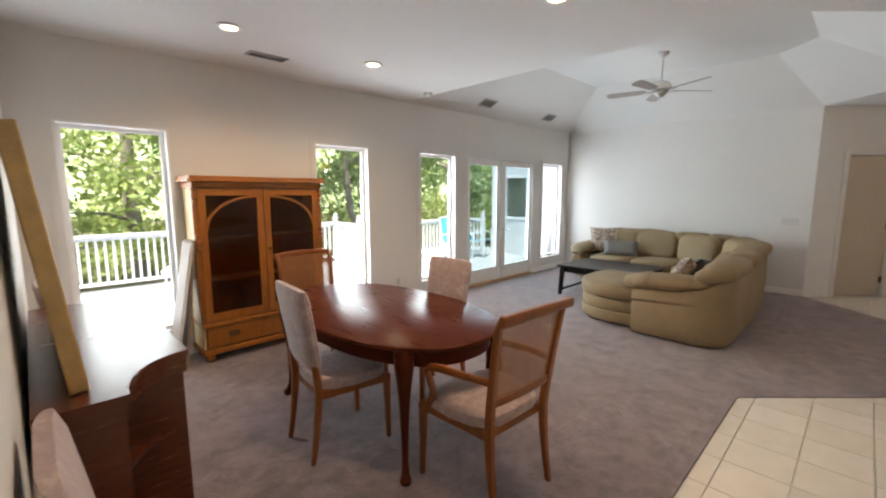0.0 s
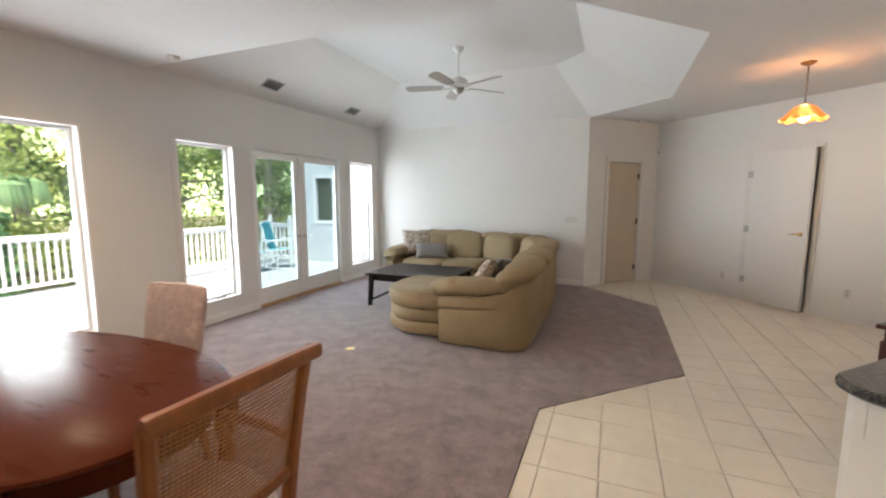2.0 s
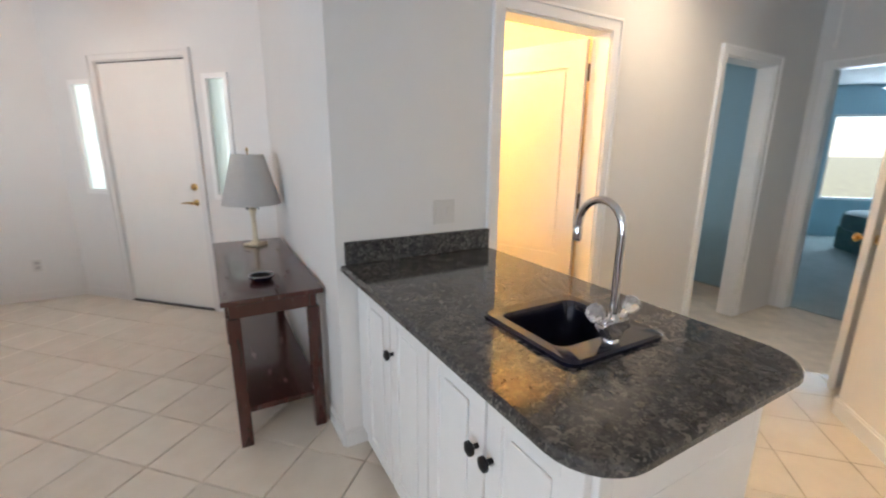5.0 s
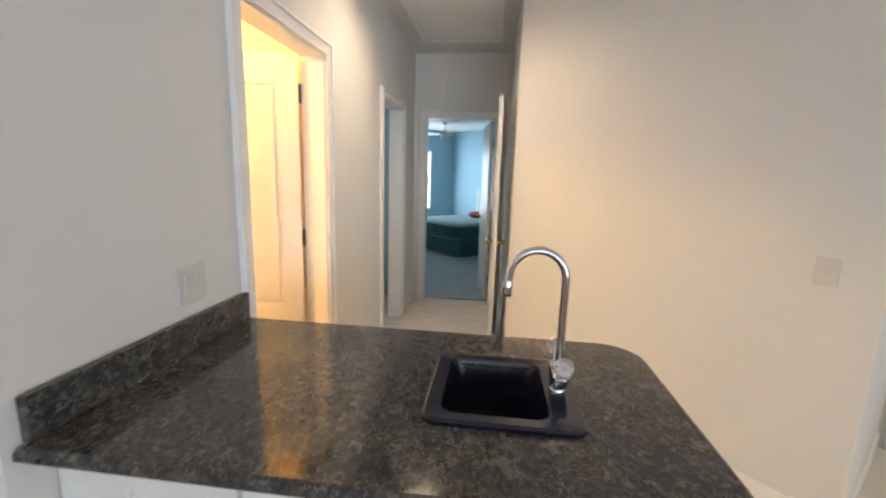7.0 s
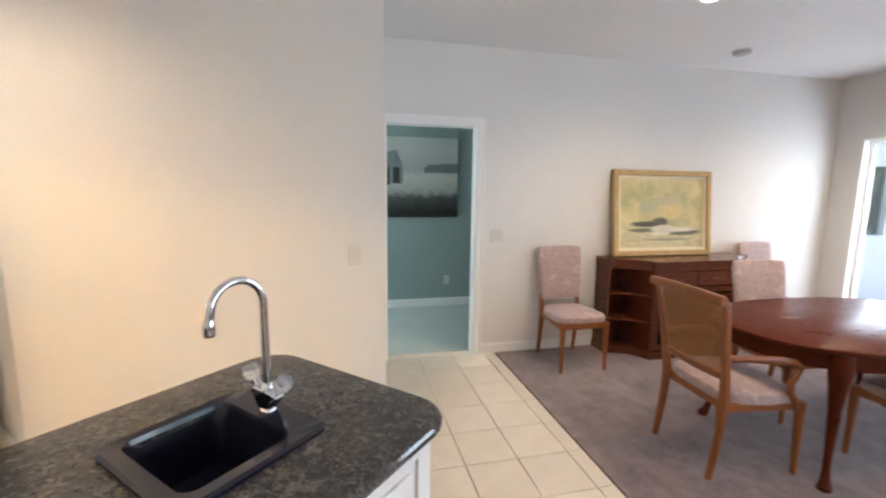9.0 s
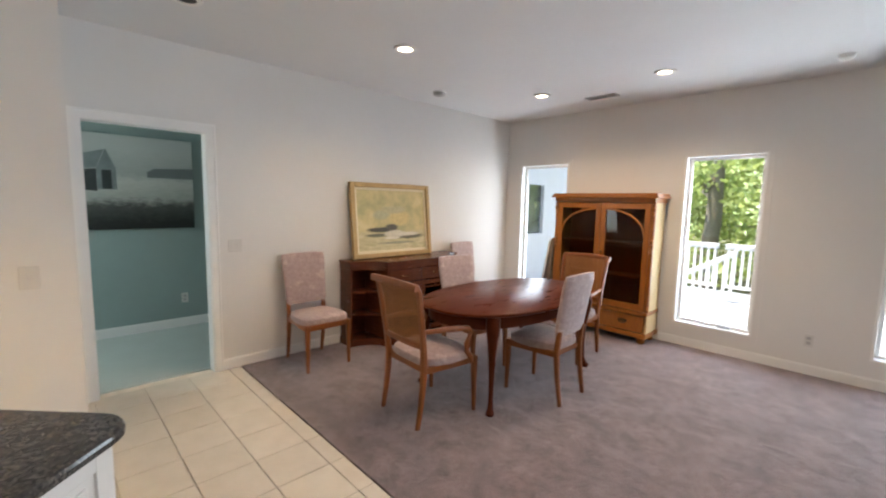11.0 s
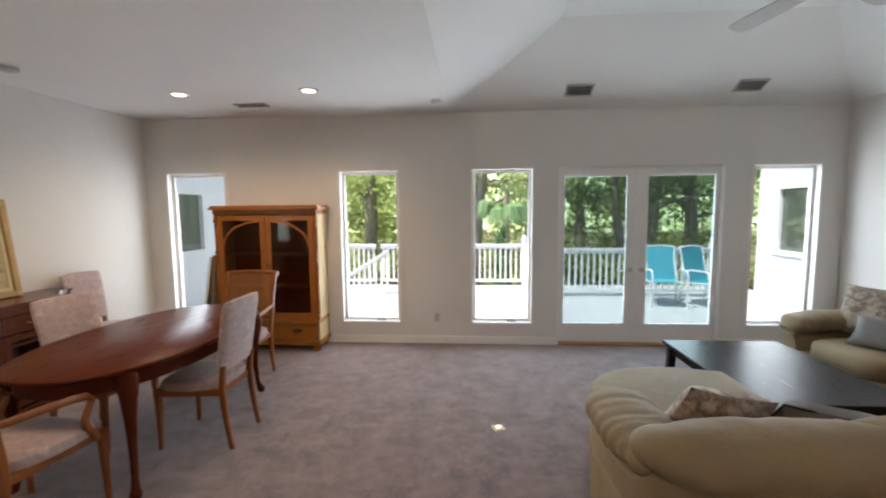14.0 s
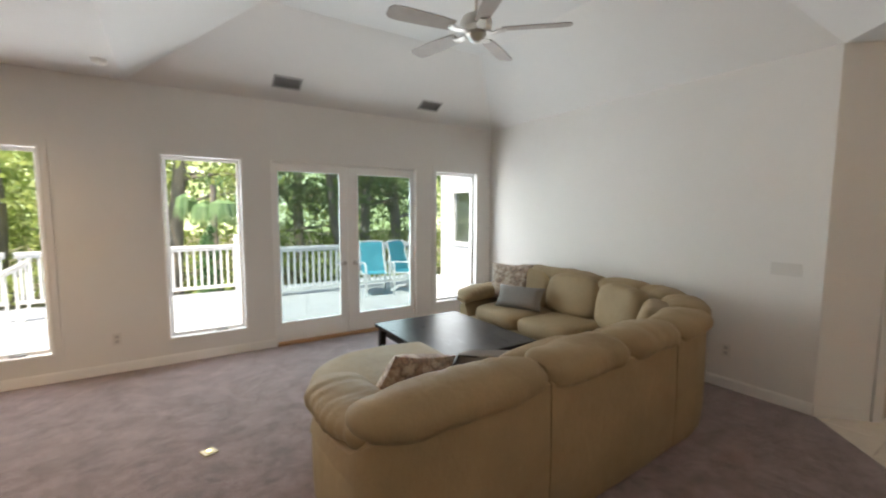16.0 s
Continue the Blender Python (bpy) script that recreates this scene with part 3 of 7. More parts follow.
# ---- windows ----
def window(name, x0, x1, z0, z1):
    """A tall casement window set in the north wall, with a crank and a flat casing round it."""
    bm = bmesh.new()
    t = 0.016
    box(bm, x0 - 0.004, x0 + t, -0.012, 0.141, z0, z1), box(bm, x1 - t, x1 + 0.004, -0.012, 0.141, z0, z1)
    box(bm, x0 + t, x1 - t, -0.012, 0.141, z1 - t, z1), box(bm, x0 + t, x1 - t, -0.012, 0.141, z0, z0 + t)
    win = structure(name, bm, trim_paint, "tall white-framed casement window looking onto the deck")
    bm = bmesh.new()
    s = 0.03
    a0, a1, b0, b1 = x0 + t + 0.003, x1 - t - 0.003, z0 + t + 0.003, z1 - t - 0.003
    for dims in ((a0, a0 + s, 0.07, 0.11, b0, b1), (a1 - s, a1, 0.07, 0.11, b0, b1), (a0 + s, a1 - s, 0.07, 0.11, b1 - s, b1), (a0 + s, a1 - s, 0.07, 0.11, b0, b0 + s)):
        box(bm, *dims)
    part("window_frame", bm, trim_paint, win)
    pane = boxpart("pane", (a0 + s - 0.004, a1 - s + 0.004, 0.088, 0.092, b0 + s - 0.004, b1 - s + 0.004), clear_glass, win, "clear glass pane", 0)
    pane.visible_shadow = False
    bm = bmesh.new()
    c = 0.055
    for dims in ((x0 - c, x0 - 0.0045, z0 - c, z1 + c), (x1 + 0.0045, x1 + c, z0 - c, z1 + c), (x0 - 0.0045, x1 + 0.0045, z1 + 0.0005, z1 + c), (x0 - 0.0045, x1 + 0.0045, z0 - c, z0 - 0.0005)):
        box(bm, dims[0], dims[1], -0.009, -0.0005, dims[2], dims[3])
    part("window_casing", bm, wall_paint, win, "flat wall-coloured casing")
    bm = bmesh.new()
    cx = (x0 + x1) / 2 + 0.12
    box(bm, cx - 0.06, cx + 0.05, 0.03, 0.07, z0 + t, z0 + t + 0.02, bevel=0.004)
    sweep(bm, [(cx + 0.03, 0.04, z0 + 0.04), (cx + 0.03, 0.02, z0 + 0.05), (cx - 0.06, 0.015, z0 + 0.045)], (0.006, 0.006), 6)
    part("crank_handle", bm, plastic_grey, win, "grey metal window crank")


for i, (x0, x1) in enumerate(WINDOWS):
    window(f"window_{i + 1}", x0, x1, 0.25, 2.085)


# ---- doors ----
def lever(bm, x, z, y0, y1, way, m=None):
    """A lever handle on both faces of a leaf whose faces lie at y0 and y1."""
    for y, s in ((y0, -1), (y1, 1)):
        rose = Matrix.Translation((x, y, z)) @ pose(0, 0, 0, 90 if s < 0 else -90)
        rose = m @ rose if m else rose
        lathe(bm, [(0.028, 0), (0.027, 0.008), (0.012, 0.012), (0.011, 0.05)], 14, rose)
        pts = [Vector((x, y + s * 0.046, z)), Vector((x + way * 0.05, y + s * 0.05, z + 0.003)), Vector((x + way * 0.115, y + s * 0.046, z - 0.006))]
        sweep(bm, [m @ p if m else p for p in pts], [(0.010, 0.010), (0.009, 0.008), (0.006, 0.005)], 8)


def knob(bm, x, z, y0, y1, r=0.027):
    for y, s in ((y0, -1), (y1, 1)):
        lathe(bm, [(0.03, 0), (0.029, 0.006), (0.011, 0.01), (0.010, 0.03), (r, 0.042), (r, 0.055), (0.012, 0.066)], 16, Matrix.Translation((x, y, z)) @ pose(0, 0, 0, 90 if s < 0 else -90))


def glazed_door(name, x0, x1, g0, g1, handle_x, way):
    """A leaf from x0 to x1 whose glass runs from g0 to g1."""
    z0, z1, gz0, gz1 = 0.035, 2.068, 0.26, 1.975
    g = 0.016
    bm = bmesh.new()
    for dims in ((x0, g0 - g, z0, z1), (g1 + g, x1, z0, z1), (g0 - g, g1 + g, gz1 + g, z1), (g0 - g, g1 + g, z0, gz0 - g)):
        box(bm, dims[0], dims[1], 0.035, 0.08, dims[2], dims[3])
    leaf = structure(name, bm, trim_paint, "white full-glass french door leaf, closed")
    bm = bmesh.new()
    for dims in ((g0 - g, g0, gz0 - g, gz1 + g), (g1, g1 + g, gz0 - g, gz1 + g), (g0, g1, gz1, gz1 + g), (g0, g1, gz0 - g, gz0)):
        box(bm, dims[0], dims[1], 0.027, 0.05, dims[2], dims[3], bevel=0.003)
    part("glazing_bead", bm, trim_paint, leaf)
    pane = boxpart("pane", (g0 - 0.008, g1 + 0.008, 0.056, 0.06, gz0 - 0.008, gz1 + 0.008), door_glass, leaf, "faintly tinted glass pane", 0)
    pane.visible_shadow = False
    bm = bmesh.new()
    lever(bm, handle_x, 0.895, 0.035, 0.08, way)
    part("door_handle", bm, nickel, leaf, "dull nickel lever handle", True)
    return leaf


bm = bmesh.new()
dx0, dx1 = DOORS
box(bm, dx0 - 0.004, dx0 + 0.018, -0.006, 0.141, 0, 2.086), box(bm, dx1 - 0.018, dx1 + 0.004, -0.006, 0.141, 0, 2.086), box(bm, dx0 + 0.018, dx1 - 0.018, 0.02, 0.141, 2.072, 2.086)
structure("trim_french_doors", bm, trim_paint, "white painted frame of the french doors")
bm = bmesh.new()
box(bm, dx0 + 0.018, dx1 - 0.018, -0.03, 0.16, 0.0, 0.032, bevel=0.006)
structure("trim_threshold", bm, oak_sill, "oak threshold under the french doors")
mid = 5.877
glazed_door("door_1", dx0 + 0.021, mid - 0.003, 5.062, 5.757, mid - 0.062, -1)
glazed_door("door_2", mid + 0.003, dx1 - 0.021, 5.997, 6.724, mid + 0.068, 1)
boxpart("astragal", (mid - 0.025, mid + 0.018, 0.018, 0.034, 0.04, 2.04), trim_paint, bpy.data.objects["door_1"], "", 0.003)


def panel_door(name, m, w, h, panels, label, hinge_zs=(), handle=None, mat=None, hinge_mat=None):
    """A leaf hinged at the origin, running along +x, its faces at y 0 and 0.036, with moulded panels (x0, x1, z0, z1)."""
    bm = bmesh.new()
    box(bm, 0.002, w, 0.008, 0.028, 0.012, h)
    xs = sorted({0.002, w} | {p[0] for p in panels} | {p[1] for p in panels})
    for y0, y1 in ((0, 0.008), (0.028, 0.036)):
        if not panels:
            box(bm, 0.002, w, y0, y1, 0.012, h)
            continue
        zs = sorted({0.012, h} | {p[2] for p in panels} | {p[3] for p in panels})
        for xa, xb in zip(xs, xs[1:]):
            for za, zb in zip(zs, zs[1:]):
                inside = any(p[0] <= xa and xb <= p[1] and p[2] <= za and zb <= p[3] for p in panels)
                if not inside:
                    box(bm, xa, xb, y0, y1, za, zb)
        for p in panels:
            box(bm, p[0] + 0.022, p[1] - 0.022, y0, y1, p[2] + 0.022, p[3] - 0.022, bevel=0.003)
    leaf = structure(name, bm, mat or door_paint, label)
    leaf.matrix_basis = m
    for z in hinge_zs:
        bm = bmesh.new()
        sweep(bm, [(-0.006, -0.006, z - 0.048), (-0.006, -0.006, z + 0.048)], (0.008, 0.008), 8, up=(0, 1, 0))
        box(bm, -0.034, -0.003, -0.006, -0.002, z - 0.045, z + 0.045)
        box(bm, 0.0, 0.034, -0.004, 0.0, z - 0.045, z + 0.045)
        part("hinge", bm, hinge_mat or bronze, leaf, "dark bronze butt hinge")
    if handle:
        kind, hx, hz, mat_h = handle
        bm = bmesh.new()
        if kind == "lever":
            lever(bm, hx, hz, 0, 0.036, -1)
        else:
            knob(bm, hx, hz, 0, 0.036)
        part("door_handle", bm, mat_h, leaf, "brass door handle", True)
    return leaf


def hinged(a, b, deg, flip=False):
    """The pose of a leaf hinged at AB(a, b) that runs towards deg (0: along +a, 90: along -b)."""
    x, y = AB(a, b)
    return pose(x, y, 0, 0, 0, 45 + deg) @ (Matrix.Scale(-1, 4, (0, 1, 0)) if flip else Matrix())


two = lambda w: [(0.1, w - 0.1, 0.2, 0.62), (0.1, w - 0.1, 0.74, 1.88)]
panel_door("door_bathroom", hinged(-3.245, 6.785, -68), 0.7, 2.03, two(0.7), "white moulded two-panel bathroom door, standing open", (0.28, 1.09, 1.85), ("knob", 0.64, 0.95, brass))
panel_door("door_linen", hinged(-5.08, 5.66, -4, True), 0.7, 2.06, [], "white hall door folded back along the wall, open", (), ("knob", 0.64, 0.93, brass))
panel_door("door_bedroom", hinged(-5.885, 5.785, -172), 0.72, 2.05, two(0.72), "white bedroom door, swung open into the room", (0.25, 1.02, 1.8), ("knob", 0.66, 0.95, brass))
panel_door("door_dressing", hinged(-4.42, 6.782, -88), 0.68, 2.03, two(0.68), "white dressing room door, open", (), ("knob", 0.62, 0.95, bronze))
panel_door("door_front", pose(6.385, -7.135, 0, 0, 0, 180), 0.92, 2.066, [], "white painted flush front door, closed", (), ("lever", 0.85, 0.95, brass))
panel_door("door_closet", hinged(1.41, 9.955, 173.0), 0.78, 2.075, [], "white flush closet door, slightly ajar", (0.3, 1.02, 1.78), ("lever", 0.71, 1.0, brass), mat=wall_paint, hinge_mat=plastic_grey)
panel_door("door_passage", hinged(3.0, 9.585, 87.0, True), 0.7, 2.04, [], "tan flush passage door, just ajar", (0.25, 1.05, 1.82), None, mat=simple("tan_paint", (0.5, 0.42, 0.32), 0.5, var=0.04, scale=3))
bm = bmesh.new()
lathe(bm, [(0.03, 0), (0.028, 0.012), (0.014, 0.016), (0.013, 0.03)], 16, Matrix.Translation((5.535, -7.135, 1.08)) @ pose(0, 0, 0, -90))
part("deadbolt", bm, brass, bpy.data.objects["door_front"], "brass deadbolt", True).matrix_parent_inverse = bpy.data.objects["door_front"].matrix_basis.inverted()
bm = bmesh.new()
box(bm, 5.45, 6.40, -7.11, -7.26, 0.0, 0.014)
# black strip draws the shade in the gap above the leaf
box(bm, 5.466, 6.384, -7.134, -7.128, 2.068, 2.0755)
structure("trim_front_threshold_gap", bm, black_iron, "dark metal threshold of the front door and a dark strip for the shaded gap above it")
for i, (x0, x1) in enumerate(((5.11, 5.285), (6.475, 6.69))):
    bm = bmesh.new()
    for dims in ((x0 - 0.03, x0 + 0.008, 0.99, 1.95), (x1 - 0.008, x1 + 0.03, 0.99, 1.95), (x0 + 0.008, x1 - 0.008, 1.912, 1.95), (x0 + 0.008, x1 - 0.008, 0.99, 1.028)):
        box(bm, dims[0], dims[1], -7.14, -7.105, dims[2], dims[3])
    side = structure(f"window_sidelight_{i + 1}", bm, trim_paint, "narrow white-framed sidelight beside the front door")
    pane = boxpart("pane", (x0 + 0.009, x1 - 0.009, -7.132, -7.127, 1.029, 1.911), frosted_glass, side, "frosted glass pane", 0)
    pane.visible_shadow = False


# ---- tiles of the foyer and dining walkway, the nearest singly ----
def clip_half(poly, n, d):
    """Keeps the part of a polygon where n . p <= d."""
    out = []
    for p, q in zip(poly, poly[1:] + poly[:1]):
        fp, fq = n[0] * p[0] + n[1] * p[1] - d, n[0] * q[0] + n[1] * q[1] - d
        if fp <= 0:
            out.append(p)
        if (fp < 0 < fq) or (fq < 0 < fp):
            t = fp / (fp - fq)
            out.append((p[0] + t * (q[0] - p[0]), p[1] + t * (q[1] - p[1])))
    return out


def clip_outside_carpet(poly):
    """The carpet's southern outline: below y=-3.86 west of 3.71, then the two bevels and the front."""
    cx = sum(p[0] for p in poly) / len(poly)
    if cx < 3.71:
        return clip_half(poly, (0, 1), -3.866)
    if cx < 4.74:
        return clip_half(poly, (1, 1), 3.71 - 3.86 - 0.008)
    if cx < 7.06:
        return clip_half(poly, (0, 1), -4.896)
    return clip_half(poly, (-1, 1), -4.89 - 7.06 - 0.008)


TILE, JOINT = 0.31, 0.005
whole = None
rest = bmesh.new()
count = 0
for i in range(-18, 24):
    for j in range(-2, 20):
        x0, y1 = 3.70 + TILE * i, -3.96 - TILE * j
        x0, x1, y0, y1 = x0 + JOINT / 2, x0 + TILE - JOINT / 2, y1 - TILE + JOINT / 2, y1 - JOINT / 2
        cx, cy = (x0 + x1) / 2, (y0 + y1) / 2
        a, b = (cx + cy) * SQ, (cx - cy) * SQ
        if y1 < -9.4 or a < -5.95 or (a < -1.7 and b > 6.8) or b > 10.2 or a > 3.2 or x1 < 0.0 or cy < -7.4 or (cx < 1.0 and cy < -5.1 and b < 5.6):
            continue
        full = [(x0, y0), (x1, y0), (x1, y1), (x0, y1)]
        poly = clip_outside_carpet(full)
        if len(poly) < 3 or (cx > 7.9 and cy > -3.9):
            continue
        near = 0.0 < cx < 8.0 and cy > -6.6 and a > -2.9
        if poly == full and near and count < 300:
            if whole is None:
                bm = bmesh.new()
                w = TILE / 2 - JOINT / 2
                box(bm, -w, w, -w, w, -0.0115, 0.0, bevel=0)
                bmesh.ops.bevel(bm, geom=[e for e in bm.edges if all(v.co.z > -0.001 for v in e.verts)], offset=0.003, segments=1, affect="EDGES")
                ob = part("tile", bm, tile_beige, floor_tiles)
                whole = ob.data
            else:
                ob = new("tile", whole)
                ob.parent = floor_tiles
            ob.matrix_basis = pose(cx, cy, 0, 0, 0, 90 * ((i + j) % 4))
            count += 1
        else:
            prism(rest, poly, -0.0115, -0.0002)
tagged(part("tile_remainder", rest, tile_beige, floor_tiles, "cut and distant cream tiles"), kind="stuff")


# ---- dining furniture ----
def chair_legs(ob, wf, wb, df, db, frame_z):
    for s in (-1, 1):
        bm = bmesh.new()
        sweep(bm, [(s * wf, df, 0.0), (s * wf * 0.99, df - 0.004, 0.2), (s * wf * 0.98, df - 0.006, frame_z + 0.02)], [(0.013, 0.013), (0.017, 0.017), (0.023, 0.023)], 8, 4, (0, 1, 0))
        part("leg", bm, chair_wood, ob, "", True)


def chair_seat(ob, wf, wb, df, db):
    bm = bmesh.new()
    prism(bm, [(-wb - 0.02, -db), (wb + 0.02, -db), (wf + 0.022, df + 0.01), (-wf - 0.022, df + 0.01)], 0.375, 0.425)
    bmesh.ops.bevel(bm, geom=bm.edges[:], offset=0.006, segments=2, affect="EDGES")
    part("seat_frame", bm, chair_wood, ob)
    bm = bmesh.new()
    cushion(bm, 2 * wf + 0.05, df + db + 0.01, 0.1, Matrix.Translation((0, (df - db) / 2, 0.445)), 0.55, 10, 5)
    for v in bm.verts:
        if v.co.y < 0:
            v.co.x *= 1 - 0.16 * min(1, -v.co.y / db)
    part("seat", bm, mauve, ob, "mauve floral seat pad", True)


def back_line(z):
    """The backward lean of the rear posts at height z."""
    return -0.225 - 0.088 * max(0.0, (z - 0.42) / 0.6) ** 1.25 - 0.048 * max(0.0, (0.42 - z) / 0.42) ** 1.6


def side_chair(m, label, group):
    ob = thing("dining_chair", m, label, "chair", group)
    wf, wb, df, db = 0.205, 0.175, 0.21, 0.22
    chair_legs(ob, wf, wb, df, db, 0.40)
    for s in (-1, 1):
        bm = bmesh.new()
        zs = [0, 0.14, 0.28, 0.42, 0.5, 0.58]
        sweep(bm, [(s * (wb + 0.004), back_line(z), z) for z in zs], [(0.013, 0.014), (0.016, 0.016), (0.019, 0.019), (0.02, 0.021), (0.019, 0.02), (0.018, 0.018)], 8, 4, (0, 1, 0))
        part("leg", bm, chair_wood, ob, "", True)
    chair_seat(ob, wf, wb, df, db)
    bm = bmesh.new()
    rows = 9
    grid = []
    for i in range(rows + 1):
        z = 0.535 + (1.005 - 0.535) * i / rows
        w = 0.198 + 0.022 * i / rows
        y = back_line(z)
        ring = []
        for k in range(16):
            t = 2 * math.pi * (k + 0.5) / 16
            c, s_ = math.cos(t), math.sin(t)
            x = w * math.copysign(abs(c) ** 0.35, c)
            ease = 1.0 if 0 < i < rows else 0.55
            ring.append(bm.verts.new((x * (1 if 0 < i < rows else 0.97), y + 0.03 * ease * math.copysign(abs(s_) ** 0.6, s_) - 0.018 * (x / w) ** 2 * -1, z + 0.012 * (1 - (x / w) ** 2) * (i / rows))))
        grid.append(ring)
    for a, b in zip(grid, grid[1:]):
        for k in range(16):
            bm.faces.new((a[k], a[(k + 1) % 16], b[(k + 1) % 16], b[k]))
    bm.faces.new(grid[0][::-1]), bm.faces.new(grid[-1])
    part("backrest", bm, mauve, ob, "mauve floral upholstered back", True)
    return ob


def arm_chair(m, label, group):
    ob = thing("dining_armchair", m, label, "chair", group)
    wf, wb, df, db = 0.25, 0.205, 0.22, 0.22
    chair_legs(ob, wf, wb, df, db, 0.40)
    zs = [0, 0.14, 0.28, 0.42, 0.55, 0.7, 0.85, 0.95, 1.0]
    for s in (-1, 1):
        bm = bmesh.new()
        sweep(bm, [(s * (wb + 0.006 + 0.035 * max(0, z - 0.42) / 0.6), back_line(z) - (0.02 if z > 0.97 else 0), z) for z in zs], [(0.014, 0.015), (0.017, 0.017), (0.02, 0.02), (0.021, 0.023), (0.02, 0.021), (0.019, 0.019), (0.018, 0.018), (0.018, 0.017), (0.017, 0.015)], 8, 4, (0, 1, 0))
        part("leg", bm, chair_wood, ob, "", True)
        bm = bmesh.new()
        x = s * (wf + 0.012)
        sweep(bm, [(s * (wb + 0.02), back_line(0.66), 0.675), (x * 0.97, -0.1, 0.672), (x, 0.04, 0.662), (x, 0.13, 0.645), (x, 0.16, 0.615), (x, 0.14, 0.575), (x, 0.115, 0.53), (x, 0.12, 0.48), (x, 0.155, 0.43), (x * 0.985, 0.175, 0.39)],
              [(0.017, 0.012), (0.019, 0.013), (0.021, 0.014), (0.02, 0.015), (0.018, 0.016), (0.016, 0.016), (0.016, 0.016), (0.017, 0.017), (0.018, 0.019), (0.016, 0.016)], 8, 3, (1, 0, 0))
        part("arm", bm, chair_wood, ob, "", True)
    chair_seat(ob, wf - 0.01, wb, df, db)
    bm = bmesh.new()
    n = 8
    sweep(bm, [((i / n * 2 - 1) * 0.262, back_line(1.0) - 0.028 - 0.02 * (1 - (i / n * 2 - 1) ** 2), 0.985 + 0.012 * (1 - (i / n * 2 - 1) ** 2)) for i in range(n + 1)], (0.017, 0.024), 8, 4)
    part("top_rail", bm, chair_wood, ob, "", True)
    for z, h in ((0.57, 0.02),):
        bm = bmesh.new()
        sweep(bm, [((i / n * 2 - 1) * 0.215, back_line(z) - 0.014 * (1 - (i / n * 2 - 1) ** 2), z) for i in range(n + 1)], (0.013, h), 8, 4)
        part("rail", bm, chair_wood, ob, "", True)
    bm = bmesh.new()
    grid = [[bm.verts.new(((i / 10 * 2 - 1) * (0.2 + 0.022 * j / 10), back_line(0.58 + 0.4 * j / 10) - 0.016 * (1 - (i / 10 * 2 - 1) ** 2), 0.58 + 0.4 * j / 10)) for i in range(11)] for j in range(11)]
    for a, b in zip(grid, grid[1:]):
        for i in range(10):
            bm.faces.new((a[i], a[i + 1], b[i + 1], b[i]))
    part("cane_panel", bm, cane, ob, "woven cane back panel", True)
    return ob


SET = "dining chairs"
first = side_chair(pose(0.35, -3.27, 0, 0, 0, -90), "wooden side chair with mauve floral upholstery against the wall", SET)
for m, label in ((pose(2.095, -2.155, 0, 0, 0, 91), "wooden side chair with mauve floral upholstery drawn up to the table"),
                 (pose(1.365, -2.195, 0, 0, 0, -95), "wooden side chair with mauve floral upholstery drawn up to the table"),
                 (pose(0.37, -1.04, 0, 0, 0, -88), "wooden side chair with mauve floral upholstery beside the credenza")):
    tagged(copy_thing(first, m), label)
armed = arm_chair(pose(1.708, -3.065, 0, 0, 0, -3), "wooden armchair with a woven cane back at the table's end", SET)
copy_thing(armed, pose(1.785, -1.235, 0, 0, 0, 180))

# oval table
table = thing("dining_table", pose(1.728, -2.13, 0), "oval polished mahogany dining table with cabriole legs", "table")


def oval(rx, ry, n=56, p=2.35):
    out = []
    for i in range(n):
        t = 2 * math.pi * i / n
        c, s = math.cos(t), math.sin(t)
        out.append((rx * math.copysign(abs(c) ** (2 / p), c), ry * math.copysign(abs(s) ** (2 / p), s)))
    return out


bm = bmesh.new()
rings = [[bm.verts.new((x, y, z)) for x, y in oval(0.535 - o, 0.905 - o)] for o, z in ((0.03, 0.716), (0.012, 0.722), (0.0, 0.732), (0.002, 0.744), (0.012, 0.75))]
for a, b in zip(rings, rings[1:]):
    for i in range(56):
        bm.faces.new((a[i], a[(i + 1) % 56], b[(i + 1) % 56], b[i]))
bm.faces.new(rings[0][::-1]), bm.faces.new(rings[-1])
part("tabletop", bm, mahogany, table, "polished mahogany top", True)
bm = bmesh.new()
o, i_ = oval(0.475, 0.84), oval(0.45, 0.815)
vo = [[bm.verts.new((x, y, z)) for x, y in ring] for ring, z in ((o, 0.625), (o, 0.717), (i_, 0.717), (i_, 0.625))]
for a, b in zip(vo, vo[1:] + vo[:1]):
    for i in range(56):
        bm.faces.new((a[i], a[(i + 1) % 56], b[(i + 1) % 56], b[i]))
part("apron", bm, mahogany, table, "", True)
for sx in (-1, 1):
    for sy in (-1, 1):
        bm = bmesh.new()
        d = Vector((sx * 0.6, sy * 0.8, 0))
        base = Vector((sx * 0.345, sy * 0.66, 0))
        prof = [(0.0, 0.05, 0.028), (0.02, 0.056, 0.032), (0.045, 0.04, 0.022), (0.1, 0.024, 0.017), (0.25, 0.012, 0.02), (0.42, 0.016, 0.027), (0.55, 0.03, 0.038), (0.63, 0.034, 0.048), (0.715, 0.012, 0.05)]
        sweep(bm, [base + d * k + Vector((0, 0, z)) for z, k, r in prof], [(r, r) for z, k, r in prof], 10, 2.4, (1, 0, 0))
        part("leg", bm, mahogany, table, "", True)

# ---- glazed pine cabinet ----
hutch = thing("china_cabinet", pose(1.665, -0.03, 0), "orange-stained pine display cabinet with arched glass doors", "cabinet")


